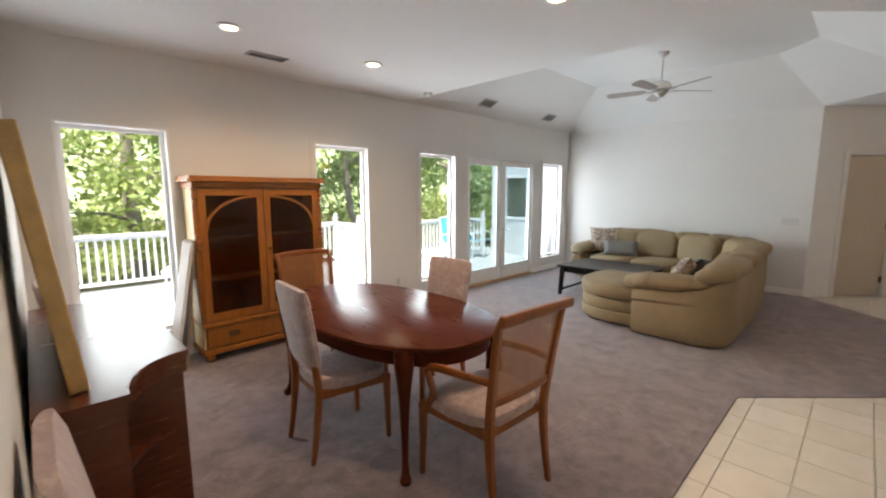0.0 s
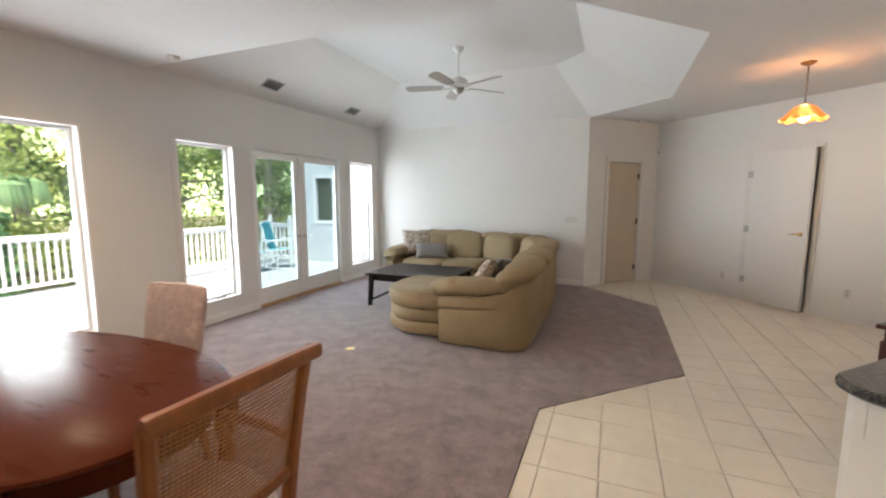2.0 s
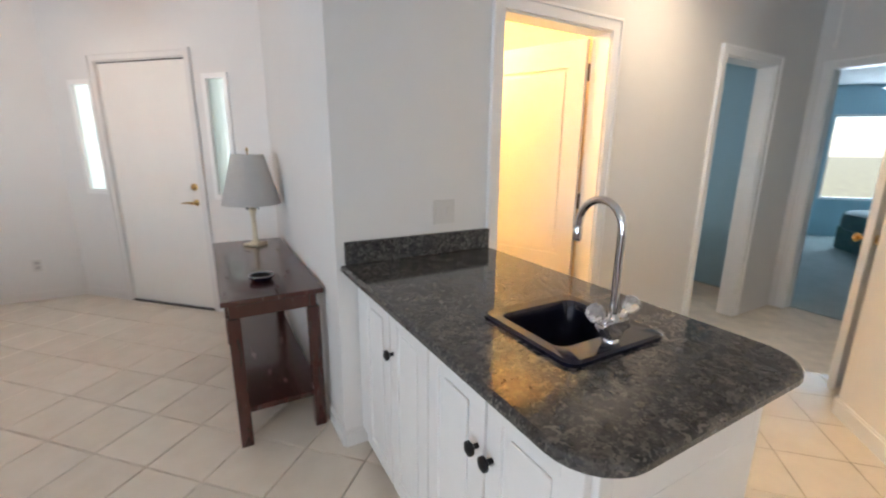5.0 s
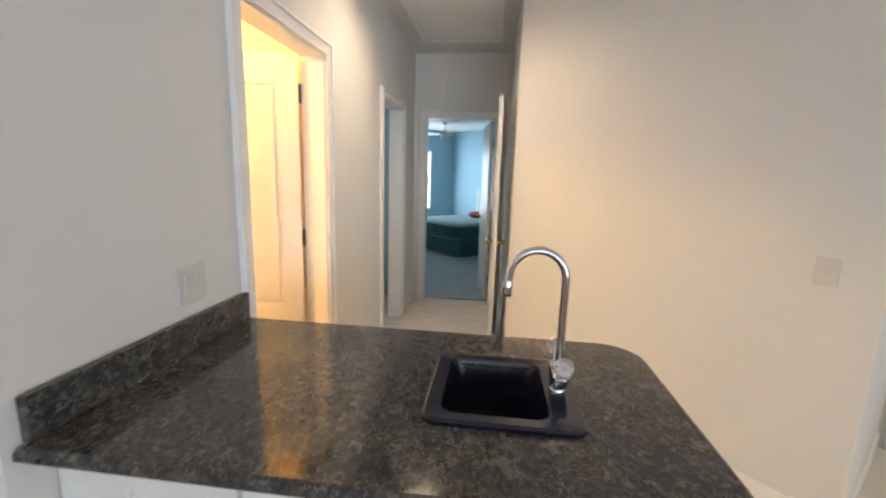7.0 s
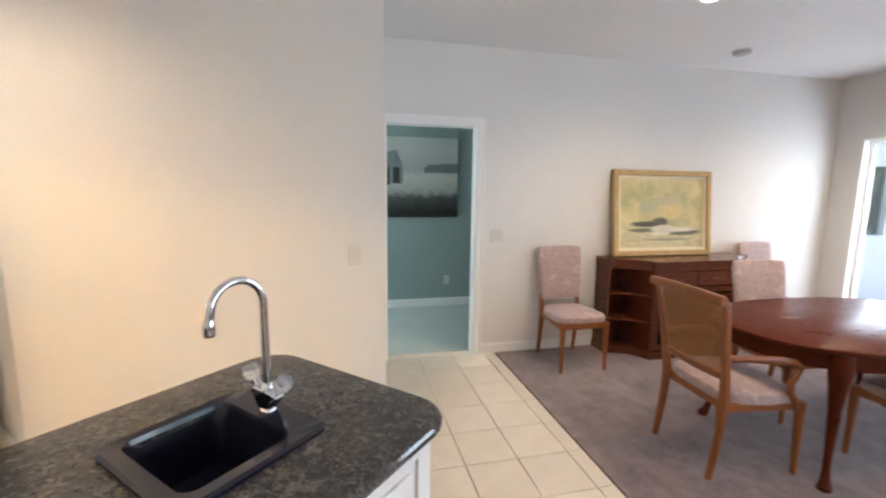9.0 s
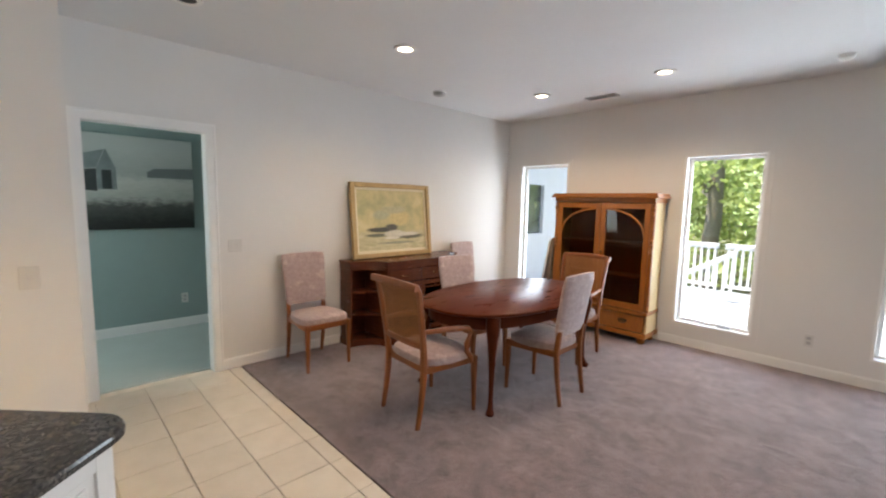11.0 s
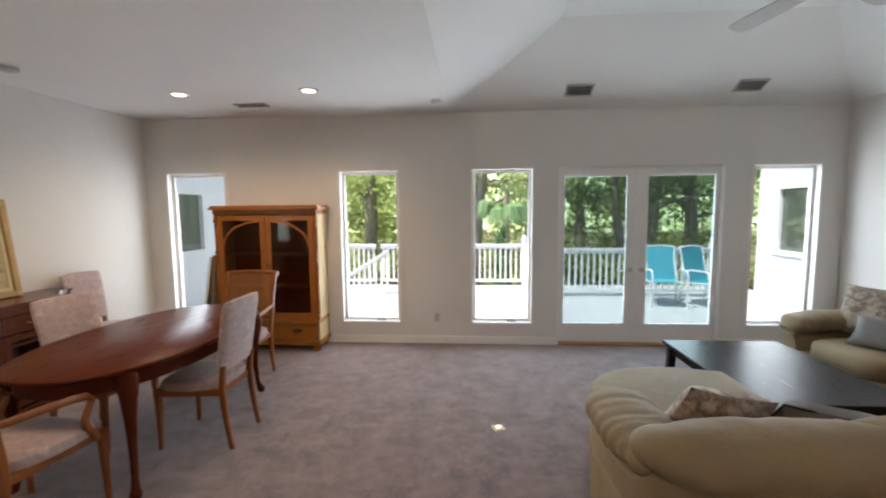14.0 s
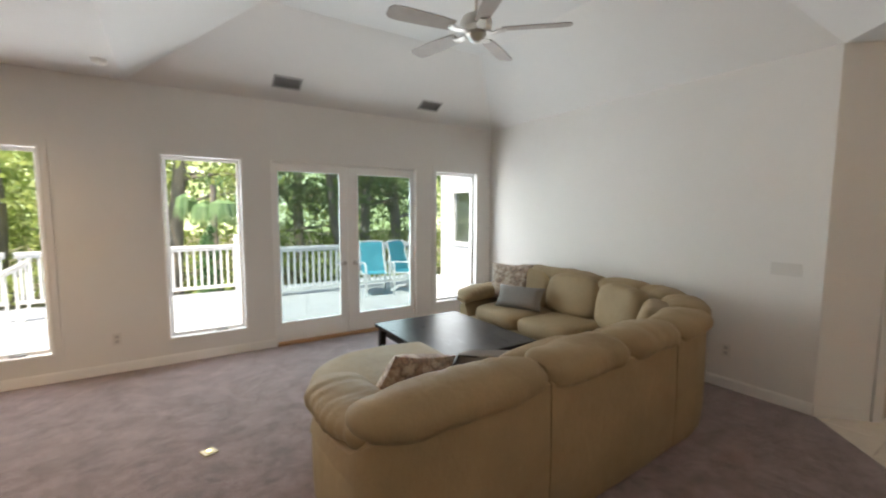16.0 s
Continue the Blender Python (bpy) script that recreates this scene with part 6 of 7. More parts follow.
def round_poly(a0, a1, b0, b1, radii, n=7):
    """Corners in order (a0,b0), (a1,b0), (a1,b1), (a0,b1), each with its own radius, in the bar's frame (x, y) = (a, -b)."""
    out = []
    for (cx, cy, s, e), r in zip(((a0, b0, 180, 270), (a1, b0, 270, 360), (a1, b1, 0, 90), (a0, b1, 90, 180)), radii):
        sx, sy = (1 if cx == a0 else -1), (1 if cy == b0 else -1)
        if r <= 0:
            out.append((cx, cy))
        else:
            out += arc(cx + sx * r, cy + sy * r, r, s, e, n)
    return [(x, -y) for x, y in out]


top = thing("bar_counter", pose(0, 0, 0, 0, 0, 45), "polished dark speckled granite bar countertop with rounded corners", "countertop")
bm = bmesh.new()
outer = round_poly(-2.47, -1.685, 5.25, 6.645, (0.12, 0.12, 0, 0))
hole = round_poly(-2.225, -1.93, 5.57, 5.855, (0.03,) * 4, 4)
top_z = [(0.012, 0.874), (0.0, 0.884), (0.0, 0.898), (0.004, 0.906), (0.012, 0.91)]
cx, cy = -2.07, -5.93
rings = [[bm.verts.new((cx + (x - cx) * (1 - o / 0.4), cy + (y - cy) * (1 - o / 0.7), z)) for x, y in outer] for o, z in top_z]
for a, b in zip(rings, rings[1:]):
    for i in range(len(outer)):
        bm.faces.new((a[i], a[(i + 1) % len(outer)], b[(i + 1) % len(outer)], b[i]))
hr = [[bm.verts.new((x, y, z)) for x, y in hole] for z in (0.91, 0.874)]
for i in range(len(hole)):
    bm.faces.new((hr[0][i], hr[0][(i + 1) % len(hole)], hr[1][(i + 1) % len(hole)], hr[1][i]))
for out_ring, in_ring in ((rings[-1], hr[0]), (rings[0], hr[1])):
    es = [bm.edges.get((ring[i], ring[(i + 1) % len(ring)])) for ring in (out_ring, in_ring) for i in range(len(ring))]
    bmesh.ops.triangle_fill(bm, use_beauty=True, edges=[e for e in es if e])
part("slab", bm, granite, top)
bm = bmesh.new()
box(bm, -2.46, -1.705, -6.647, -6.625, 0.9105, 1.01, bevel=0.003)
part("backsplash", bm, granite, top, "granite backsplash")

sink = thing("bar_sink", pose(0, 0, 0, 0, 0, 45), "glossy navy enamel drop-in bar sink", "sink")
bm = bmesh.new()
o = round_poly(-2.26, -1.9, 5.515, 5.885, (0.035,) * 4, 5)
levels = [(o, 0.9105), (o, 0.92), (round_poly(-2.253, -1.907, 5.522, 5.878, (0.03,) * 4, 5), 0.926), (round_poly(-2.232, -1.94, 5.592, 5.845, (0.035,) * 4, 5), 0.922), (round_poly(-2.225, -1.947, 5.6, 5.838, (0.035,) * 4, 5), 0.90), (round_poly(-2.207, -1.965, 5.618, 5.82, (0.04,) * 4, 5), 0.77), (round_poly(-2.115, -2.045, 5.70, 5.77, (0.03,) * 4, 5), 0.76)]
rings = [[bm.verts.new((x, y, z)) for x, y in poly] for poly, z in levels]
for a, b in zip(rings, rings[1:]):
    for i in range(len(a)):
        bm.faces.new((a[i], a[(i + 1) % len(a)], b[(i + 1) % len(a)], b[i]))
bm.faces.new(rings[-1])
part("basin", bm, navy_enamel, sink, "", True)
bm = bmesh.new()
lathe(bm, [(0.042, 0.7605), (0.042, 0.764), (0.03, 0.765), (0.026, 0.761), (0.001, 0.7608)], 20, Matrix.Translation((-2.08, -5.735, 0)))
part("drain", bm, chrome, sink, "chrome drain", True)

tap = thing("bar_faucet", pose(0, 0, 0, 0, 0, 45), "chrome gooseneck bar faucet with clear crystal handles", "faucet")
fa, fb_ = -2.085, 5.56
bm = bmesh.new()
lathe(bm, [(0.022, 0.923), (0.022, 0.93), (0.017, 0.936)], 18, Matrix.Translation((fa, -fb_, 0)))
vee = prism(bm, [(-0.017, 0.93), (0.017, 0.93), (0.052, 0.976), (0.045, 0.988), (-0.045, 0.988), (-0.052, 0.976)], -0.019, 0.019, Matrix(((1, 0, 0, fa), (0, 0, 1, -fb_), (0, 1, 0, 0), (0, 0, 0, 1))))
bmesh.ops.bevel(bm, geom=list({e for f in vee for e in f.edges}), offset=0.006, segments=2, affect="EDGES")
lathe(bm, [(0.017, 0.986), (0.015, 0.994), (0.0125, 1.0)], 16, Matrix.Translation((fa, -fb_, 0)))
part("base", bm, chrome, tap, "flaring chrome valve body", True)
bm = bmesh.new()
R = 0.068
spout = [(fa, -fb_, 0.985), (fa, -fb_, 1.1), (fa, -fb_, 1.2)] + [(fa, -(fb_ + R - R * math.cos(radians(t))), 1.215 + R * math.sin(radians(t))) for t in range(0, 181, 15)] + [(fa, -(fb_ + 2 * R + 0.004), 1.195)]
sweep(bm, spout, (0.0105, 0.0105), 12, up=(1, 0, 0))
part("spout", bm, chrome, tap, "", True)
bm = bmesh.new()
lathe(bm, [(0.012, 1.165), (0.0135, 1.17), (0.0135, 1.2), (0.0115, 1.206)], 14, Matrix.Translation((fa, -(fb_ + 2 * R + 0.004), 0)))
part("aerator", bm, chrome, tap, "", True)
for s in (-1, 1):
    bm = bmesh.new()
    m = Matrix.Translation((fa + s * 0.01, -fb_, 0.955)) @ pose(0, 0, 0, 0, s * 44, 0)
    lathe(bm, [(0.014, 0.012), (0.0125, 0.03), (0.009, 0.045), (0.012, 0.056), (0.001, 0.057)], 14, m)
    part("handle_stem", bm, chrome, tap, "", True)
    bm = bmesh.new()
    lathe(bm, [(0.001, 0.058), (0.013, 0.0585), (0.019, 0.064), (0.024, 0.075), (0.0235, 0.09), (0.018, 0.099), (0.001, 0.1)], 8, m)
    part("handle", bm, crystal, tap, "faceted clear crystal handle")

# ---- console table, lamp, small things ----
con = thing("console_table", pose(0, 0, 0, 0, 0, 45), "dark red-brown wooden console table with a lower shelf", "table")
a0, a1, b0, b1 = -1.655, -1.21, 6.85, 8.18
boxpart("tabletop", (a0, a1, -b1, -b0, 0.725, 0.75), espresso_red, con, "", 0.004)
boxpart("apron", (a0 + 0.03, a1 - 0.03, -b1 + 0.03, -b0 - 0.03, 0.655, 0.7245), espresso_red, con, "", 0.003)
boxpart("shelf", (a0 + 0.035, a1 - 0.035, -b1 + 0.035, -b0 - 0.035, 0.17, 0.2), espresso_red, con, "", 0.003)
for x in (a0 + 0.02, a1 - 0.075):
    for y in (-b1 + 0.02, -b0 - 0.075):
        boxpart("leg", (x, x + 0.055, y, y + 0.055, 0.0, 0.6548), espresso_red, con, "", 0.003)
pale_brass = simple("pale_brass", (0.62, 0.54, 0.38), 0.32, 0.55, var=0.15, scale=25)
tl = thing("table_lamp", pose(*AB(-1.47, 7.98), 0.75), "brass column table lamp with a grey-white tapered shade, off", "lamp")
boxpart("base", (-0.055, 0.055, -0.055, 0.055, 0, 0.02), pale_brass, tl, "", 0.004)
bm = bmesh.new()
lathe(bm, [(0.03, 0.02), (0.022, 0.035), (0.015, 0.05), (0.014, 0.2), (0.02, 0.235), (0.026, 0.25), (0.01, 0.26), (0.008, 0.34)], 16)
part("column", bm, pale_brass, tl, "", True)
bm = bmesh.new()
for z in (0.27,):
    for k in range(4):
        sweep(bm, [(0.0, 0.0, z), (0.035 * math.cos(k * 1.57), 0.035 * math.sin(k * 1.57), z + 0.004), (0.05 * math.cos(k * 1.57), 0.05 * math.sin(k * 1.57), z - 0.02)], (0.004, 0.004), 6)
part("arms", bm, black_iron, tl, "", True)
bm = bmesh.new()
for r0, r1 in (((0.185, 0.285), (0.1, 0.61)),):
    segs = 28
    lo = [bm.verts.new((r0[0] * math.cos(2 * math.pi * i / segs), r0[0] * math.sin(2 * math.pi * i / segs), r0[1])) for i in range(segs)]
    hi = [bm.verts.new((r1[0] * math.cos(2 * math.pi * i / segs), r1[0] * math.sin(2 * math.pi * i / segs), r1[1])) for i in range(segs)]
    for i in range(segs):
        bm.faces.new((lo[i], lo[(i + 1) % segs], hi[(i + 1) % segs], hi[i]))
bmesh.ops.solidify(bm, geom=bm.faces[:], thickness=0.003)
part("shade", bm, simple("lamp_shade", (0.72, 0.7, 0.67), 0.8, var=0.04, scale=4), tl, "grey-white fabric shade", True)
bm = bmesh.new()
lathe(bm, [(0.004, 0.34), (0.004, 0.625), (0.01, 0.635), (0.004, 0.655)], 10)
part("finial", bm, brass, tl, "", True)
dish = thing("ashtray", pose(*AB(-1.41, 7.12), 0.75), "small dark glass ashtray on the console table", "dish")
bm = bmesh.new()
lathe(bm, [(0.04, 0), (0.055, 0.012), (0.06, 0.026), (0.052, 0.026), (0.045, 0.01), (0.002, 0.008)], 20)
part("bowl", bm, navy_enamel, dish, "", True)
bm = bmesh.new()
lathe(bm, [(0.06, 0.0262), (0.061, 0.029), (0.054, 0.03), (0.052, 0.0262)], 20)
part("rim", bm, plastic_grey, dish, "", True)

# attic hatch with its pull cord
hatch = thing("attic_hatch", pose(*AB(-4.7, 6.12), H, 0, 0, 45), "white attic hatch panel in the hall ceiling with pull cord", "hatch")
boxpart("panel", (-0.6, 0.6, -0.32, 0.32, -0.012, -0.0006), trim_paint, hatch, "", 0.003)
bm = bmesh.new()
for d in ((-0.66, 0.66, -0.38, -0.322), (-0.66, 0.66, 0.322, 0.38), (-0.66, -0.602, -0.322, 0.322), (0.602, 0.66, -0.322, 0.322)):
    box(bm, *d, -0.018, -0.0005)
part("frame", bm, trim_paint, hatch)
bm = bmesh.new()
sweep(bm, [(-0.1, -0.08, -0.01), (-0.1, -0.08, -0.63)], (0.0035, 0.0035), 6, up=(0, 1, 0))
lathe(bm, [(0.003, -0.67), (0.009, -0.66), (0.008, -0.64), (0.003, -0.63)], 10, Matrix.Translation((-0.1, -0.08, 0)))
part("pull_cord", bm, plastic_white, hatch, "white pull cord with bead", True)

# bedroom: bed, headboard, fan
bed = thing("bed", pose(-2.3, -11.12, 0), "bed with a teal floral quilt and white headboard", "bed")
quilt = fabric_floral("quilt", (0.02, 0.12, 0.13), (0.12, 0.2, 0.16), (0.01, 0.05, 0.06))
bm = bmesh.new()
cushion(bm, 1.85, 1.62, 0.34, Matrix.Translation((0, 0, 0.43)), 0.35, 12, 8)
part("quilt", bm, quilt, bed, "", True)
boxpart("valance", (-0.88, 0.88, -0.77, 0.77, 0.0, 0.34), quilt, bed, "", 0.03)
for s in (-0.76, 0.76):
    boxpart("headboard_post", (-0.99, -0.93, s - 0.035, s + 0.035, 0.0, 1.14), trim_paint, bed, "white painted post", 0.01)
boxpart("headboard", (-0.98, -0.945, -0.72, 0.72, 0.3, 1.1), trim_paint, bed, "white painted headboard", 0.01)
red_cloth = simple("red_cloth", (0.4, 0.012, 0.025), 0.8, var=0.15, scale=12)
for pa, pb, turn in ((-9.74, 5.83, 30), (-9.62, 6.08, 70)):
    pil = thing("red_cushion", pose(*AB(pa, pb), 0.595, 0, 0, turn), "small red cushion on the bed", "cushion", "bed cushions")
    bm = bmesh.new()
    cushion(bm, 0.4, 0.3, 0.13, Matrix.Translation((0, 0, 0.06)), 0.7, 8, 3)
    part("cushion_body", bm, red_cloth, pil, "", True)
bf = thing("ceiling_fan", pose(-1.92, -11.5, 2.45), "small white bedroom ceiling fan", "ceiling fan")
bm = bmesh.new()
lathe(bm, [(0.06, -0.001), (0.05, -0.04), (0.012, -0.05), (0.012, -0.16), (0.1, -0.18), (0.11, -0.24), (0.05, -0.27), (0.08, -0.3), (0.05, -0.35), (0.001, -0.36)], 20)
part("motor_housing", bm, plastic_white, bf, "", True)
for k in range(5):
    bm = bmesh.new()
    prism(bm, [(0.1, -0.04), (0.5, -0.06), (0.55, 0), (0.5, 0.06), (0.1, 0.04)], 0, 0.008, Matrix.Translation((0, 0, -0.22)) @ pose(0, 0, 0, 10, 0, 72 * k))
    part("blade", bm, plastic_white, bf)
dr = thing("dresser", pose(*AB(-5.35, 7.9), 0, 0, 0, 45), "light wood dresser in the dressing room", "dresser")
boxpart("body", (-0.25, 0.25, -0.4, 0.4, 0.06, 0.82), wood("dresser_wood", (0.2, 0.1, 0.045), (0.34, 0.19, 0.09), 0.4), dr)
for k in range(3):
    boxpart("drawer_front", (0.2505, 0.268, -0.38, 0.38, 0.1 + 0.24 * k, 0.32 + 0.24 * k), bpy.data.materials["dresser_wood"], dr)
for s in (-0.18, 0.18):
    for q in (-0.34, 0.34):
        boxpart("foot", (s - 0.03, s + 0.03, q - 0.03, q + 0.03, 0, 0.0598), bpy.data.materials["dresser_wood"], dr)

# bench heaped with white bedding behind the bathroom
bench = thing("linen_bench", pose(*AB(-3.5, 9.3), 0, 0, 0, 45), "low dark bench heaped with white bedding", "bench")
boxpart("bench_base", (-0.5, 0.5, -0.3, 0.3, 0.0, 0.36), espresso, bench, "", 0.01)
linen = simple("white_linen", (0.7, 0.68, 0.62), 0.9, var=0.06, scale=6, bump_s=0.3, bump_scale=14)
for z, w, h, turn in ((0.36, 0.98, 0.3, 0), (0.64, 0.86, 0.3, 6), (0.92, 0.78, 0.3, -8)):
    duvet = thing("folded_bedding", pose(*AB(-3.5, 9.3), z, 0, 0, 45 + turn), "white folded bedding heaped on a dark bench", "bedding", "bedding heap")
    bm = bmesh.new()
    cushion(bm, w, 0.55, h, Matrix.Translation((0, 0, h / 2)), 0.6, 12, 3)
    part("bedding_fold", bm, linen, duvet, "", True)

# ---- outside: deck, railings, wings of the house, chairs ----
deck_paint = simple("deck_paint", (0.5, 0.5, 0.5), 0.7, var=0.12, scale=3, bump_s=0.2, bump_scale=40)
rail_white = simple("rail_white", (0.78, 0.78, 0.77), 0.5, var=0.05, scale=5)
siding_white = simple("siding_white", (0.6, 0.62, 0.64), 0.6, var=0.05, scale=2)
bm = bmesh.new()
box(bm, -3.0, 9.6, 0.141, 4.35, -0.3, -0.09)
deck = structure("deck", bm, deck_paint, "pale weathered wooden deck behind the house")
plank = None
for i in range(29):
    y = 0.20 + 0.145 * i
    if plank is None:
        bm = bmesh.new()
        box(bm, -6.3, 6.3, -0.069, 0.069, -0.0395, 0.0)
        bmesh.ops.bevel(bm, geom=[e for e in bm.edges if all(v.co.z > -0.001 for v in e.verts)], offset=0.004, segments=1, affect="EDGES")
        ob = part("plank", bm, deck_paint, deck)
        plank = ob.data
    else:
        ob = new("plank", plank)
        ob.parent = deck
    ob.matrix_basis = pose(3.3, y + 0.01, -0.05)

baluster_mesh = None


def railing(p0, p1, label, z0=(-0.05, -0.05), height=0.92, posts=(True, True)):
    """A white baluster railing between two points; z0 gives the deck level at both ends."""
    global baluster_mesh
    p0, p1 = Vector((*p0, z0[0])), Vector((*p1, z0[1]))
    d = p1 - p0
    L = Vector((d.x, d.y)).length
    yaw = math.degrees(math.atan2(d.y, d.x))
    ob = thing("deck_railing", pose(p0.x, p0.y, p0.z, 0, 0, yaw), label, "railing", "deck railings")
    k = (z0[1] - z0[0]) / L
    for lo, hi, half in ((height - 0.04, height, 0.045), (height - 0.10, height - 0.045, 0.02), (0.09, 0.145, 0.02)):
        bm = bmesh.new()
        vs = box(bm, 0, L, -half, half, lo, hi)
        for v in bm.verts:
            v.co.z += k * v.co.x
        part("rail", bm, rail_white, ob)
    n = max(1, int(L / 0.112))
    for i in range(n):
        if baluster_mesh is None:
            bm = bmesh.new()
            box(bm, -0.017, 0.017, -0.017, 0.017, 0.0, 0.7)
            b = part("baluster", bm, rail_white, ob)
            baluster_mesh = b.data
        else:
            b = new("baluster", baluster_mesh)
            b.parent = ob
        x = L * (i + 0.5) / n
        b.matrix_basis = pose(x, 0, 0.13 + k * x)
    for on, x in zip(posts, (0, L)):
        if on:
            bm = bmesh.new()
            z = k * x
            box(bm, x - 0.045, x + 0.045, -0.045, 0.045, z, z + 1.0, bevel=0.004)
            post = part("post", bm, rail_white, ob)
            bm = bmesh.new()
            lathe(bm, [(0.03, z + 1.001), (0.06, z + 1.015), (0.06, z + 1.03), (0.025, z + 1.04), (0.045, z + 1.075), (0.03, z + 1.105), (0.004, z + 1.115)], 12, Matrix.Translation((x, 0, 0)))
            part("post_cap", bm, rail_white, post, "turned post cap", True)
    return ob


RL = "white painted wooden deck railing with square balusters"
railing((-1.4, 4.2), (1.85, 4.2), RL, posts=(True, False))
railing((1.96, 4.2), (5.1, 4.2), RL, posts=(False, True))
railing((5.2, 3.13), (8.42, 3.13), RL)
railing((5.1, 4.1), (5.1, 3.24), RL, posts=(False, True))
railing((8.42, 3.03), (8.42, 2.55), RL, posts=(False, True))
railing((2.35, 3.2), (1.45, 3.2), "white sloped handrail beside the deck steps", z0=(-0.05, -0.6), posts=(False, False))


def wing(name, x, face, y0, y1, win, label, top=3.2, mat=None):
    """A white wall of the house with a framed window, reaching out over the deck."""
    bm = bmesh.new()
    if face < 0:
        wall_run(bm, (x, y0), (x, y1), 0.14, -0.3, top, [(win[0] - y0, win[1] - y0, win[2], win[3])])
    else:
        wall_run(bm, (x, y1), (x, y0), 0.14, -0.3, top, [(y1 - win[1], y1 - win[0], win[2], win[3])])
    w = structure(name, bm, mat or siding_white, label)
    bm = bmesh.new()
    out = x + face * 0.02
    a, b = sorted((x + face * 0.001, out))
    t = 0.07
    for d in ((win[0] - t, win[0], win[2] - t, win[3] + t), (win[1], win[1] + t, win[2] - t, win[3] + t), (win[0], win[1], win[3], win[3] + t), (win[0], win[1], win[2] - t, win[2])):
        box(bm, a, b, d[0], d[1], d[2], d[3])
    part("window_frame", bm, rail_white, w)
    a, b = sorted((x - face * 0.05, x - face * 0.055))
    boxpart("pane", (a, b, win[0], win[1], win[2], win[3]), simple(name + "_pane", (0.05, 0.07, 0.05), 0.03, coat=1.0), w, "dark reflecting window pane", 0)
    bm = bmesh.new()
    a, b = sorted((x + face * 0.0015, x + face * 0.025))
    box(bm, a, b, y1 - 0.12, y1, -0.3, top)
    part("corner_board", bm, rail_white, w)


# sunlit east wing takes the darker paint; shaded west wing is brightened by colour
wing("wall_wing_east", 8.9, -1, 0.141, 2.62, (1.55, 2.17, 0.92, 1.9), "white sided house wing east of the deck")
wing("wall_wing_west", -0.62, 1, 0.141, 2.9, (1.28, 1.93, 0.98, 1.9), "white sided house wing west of the deck", 2.6, rail_white)
bm = bmesh.new()
box(bm, 9.04, 9.6, 2.5, 2.62, -0.3, 3.2)
box(bm, -1.4, -0.76, 2.78, 2.9, -0.3, 2.6)
structure("wall_wing_ends", bm, siding_white, "white sided end walls of the house wings")
bm = bmesh.new()
box(bm, 8.62, 9.8, 0.141, 2.9, 3.2, 3.3)
box(bm, -1.6, -0.5, 0.141, 3.0, 2.6, 2.7)
structure("wing_eaves", bm, siding_white, "white eaves of the house wings")

sling = simple("turquoise_sling", (0.1, 0.48, 0.58), 0.6, var=0.06, scale=8, bump_s=0.1)


def patio_chair(m):
    ob = thing("patio_chair", m, "turquoise sling patio chair with a white frame on the deck", "chair", "patio chairs")
    for s in (-1, 1):
        bm = bmesh.new()
        x = s * 0.27
        sweep(bm, [(x, 0.28, 0.0), (x, 0.3, 0.3), (x, 0.29, 0.56), (x, 0.22, 0.62), (x, -0.1, 0.61), (x, -0.22, 0.56), (x, -0.3, 0.0)], (0.016, 0.016), 8, up=(1, 0, 0))
        part("side_frame", bm, rail_white, ob, "white tubular frame", True)
        bm = bmesh.new()
        x = s * 0.235
        sweep(bm, [(x, 0.27, 0.42), (x, -0.15, 0.38), (x, -0.22, 0.42), (x, -0.36, 0.98)], (0.014, 0.014), 8, up=(1, 0, 0))
        part("seat_rail", bm, rail_white, ob, "", True)
    bm = bmesh.new()
    line = [(0.27, 0.425), (0.1, 0.4), (-0.13, 0.382), (-0.2, 0.42), (-0.27, 0.64), (-0.36, 0.985)]
    rows = [[bm.verts.new((x, y, z)) for x in (-0.225, 0.225)] for y, z in line]
    for a, b in zip(rows, rows[1:]):
        bm.faces.new((a[0], a[1], b[1], b[0]))
    bmesh.ops.solidify(bm, geom=bm.faces[:], thickness=0.006)
    part("sling", bm, sling, ob, "turquoise fabric sling", True)
    bm = bmesh.new()
    sweep(bm, [(-0.235, -0.36, 0.98), (0, -0.365, 1.0), (0.235, -0.36, 0.98)], (0.014, 0.014), 8)
    part("top_bar", bm, rail_white, ob, "", True)
    return ob


pc = patio_chair(pose(7.28, 2.42, -0.05, 0, 0, 172))
copy_thing(pc, pose(7.95, 2.36, -0.05, 0, 0, 200))

# ---- outside: ground, trees, woods ----
bm = bmesh.new()
n = 24
grid = [[bm.verts.new((-300 + 600 * i / n, 4.36 + 500 * (j / n) ** 2 if j else -300, -1.35)) for j in range(n + 1)] for i in range(n + 1)]
for i in range(n):
    for j in range(n):
        bm.faces.new((grid[i][j], grid[i + 1][j], grid[i + 1][j + 1], grid[i][j + 1]))
soil = simple("leaf_litter", (0.1, 0.09, 0.045), 0.95, var=0.5, scale=1.5, bump_s=0.5, bump_scale=20)
structure("ground", bm, soil, "leaf-littered woodland ground")


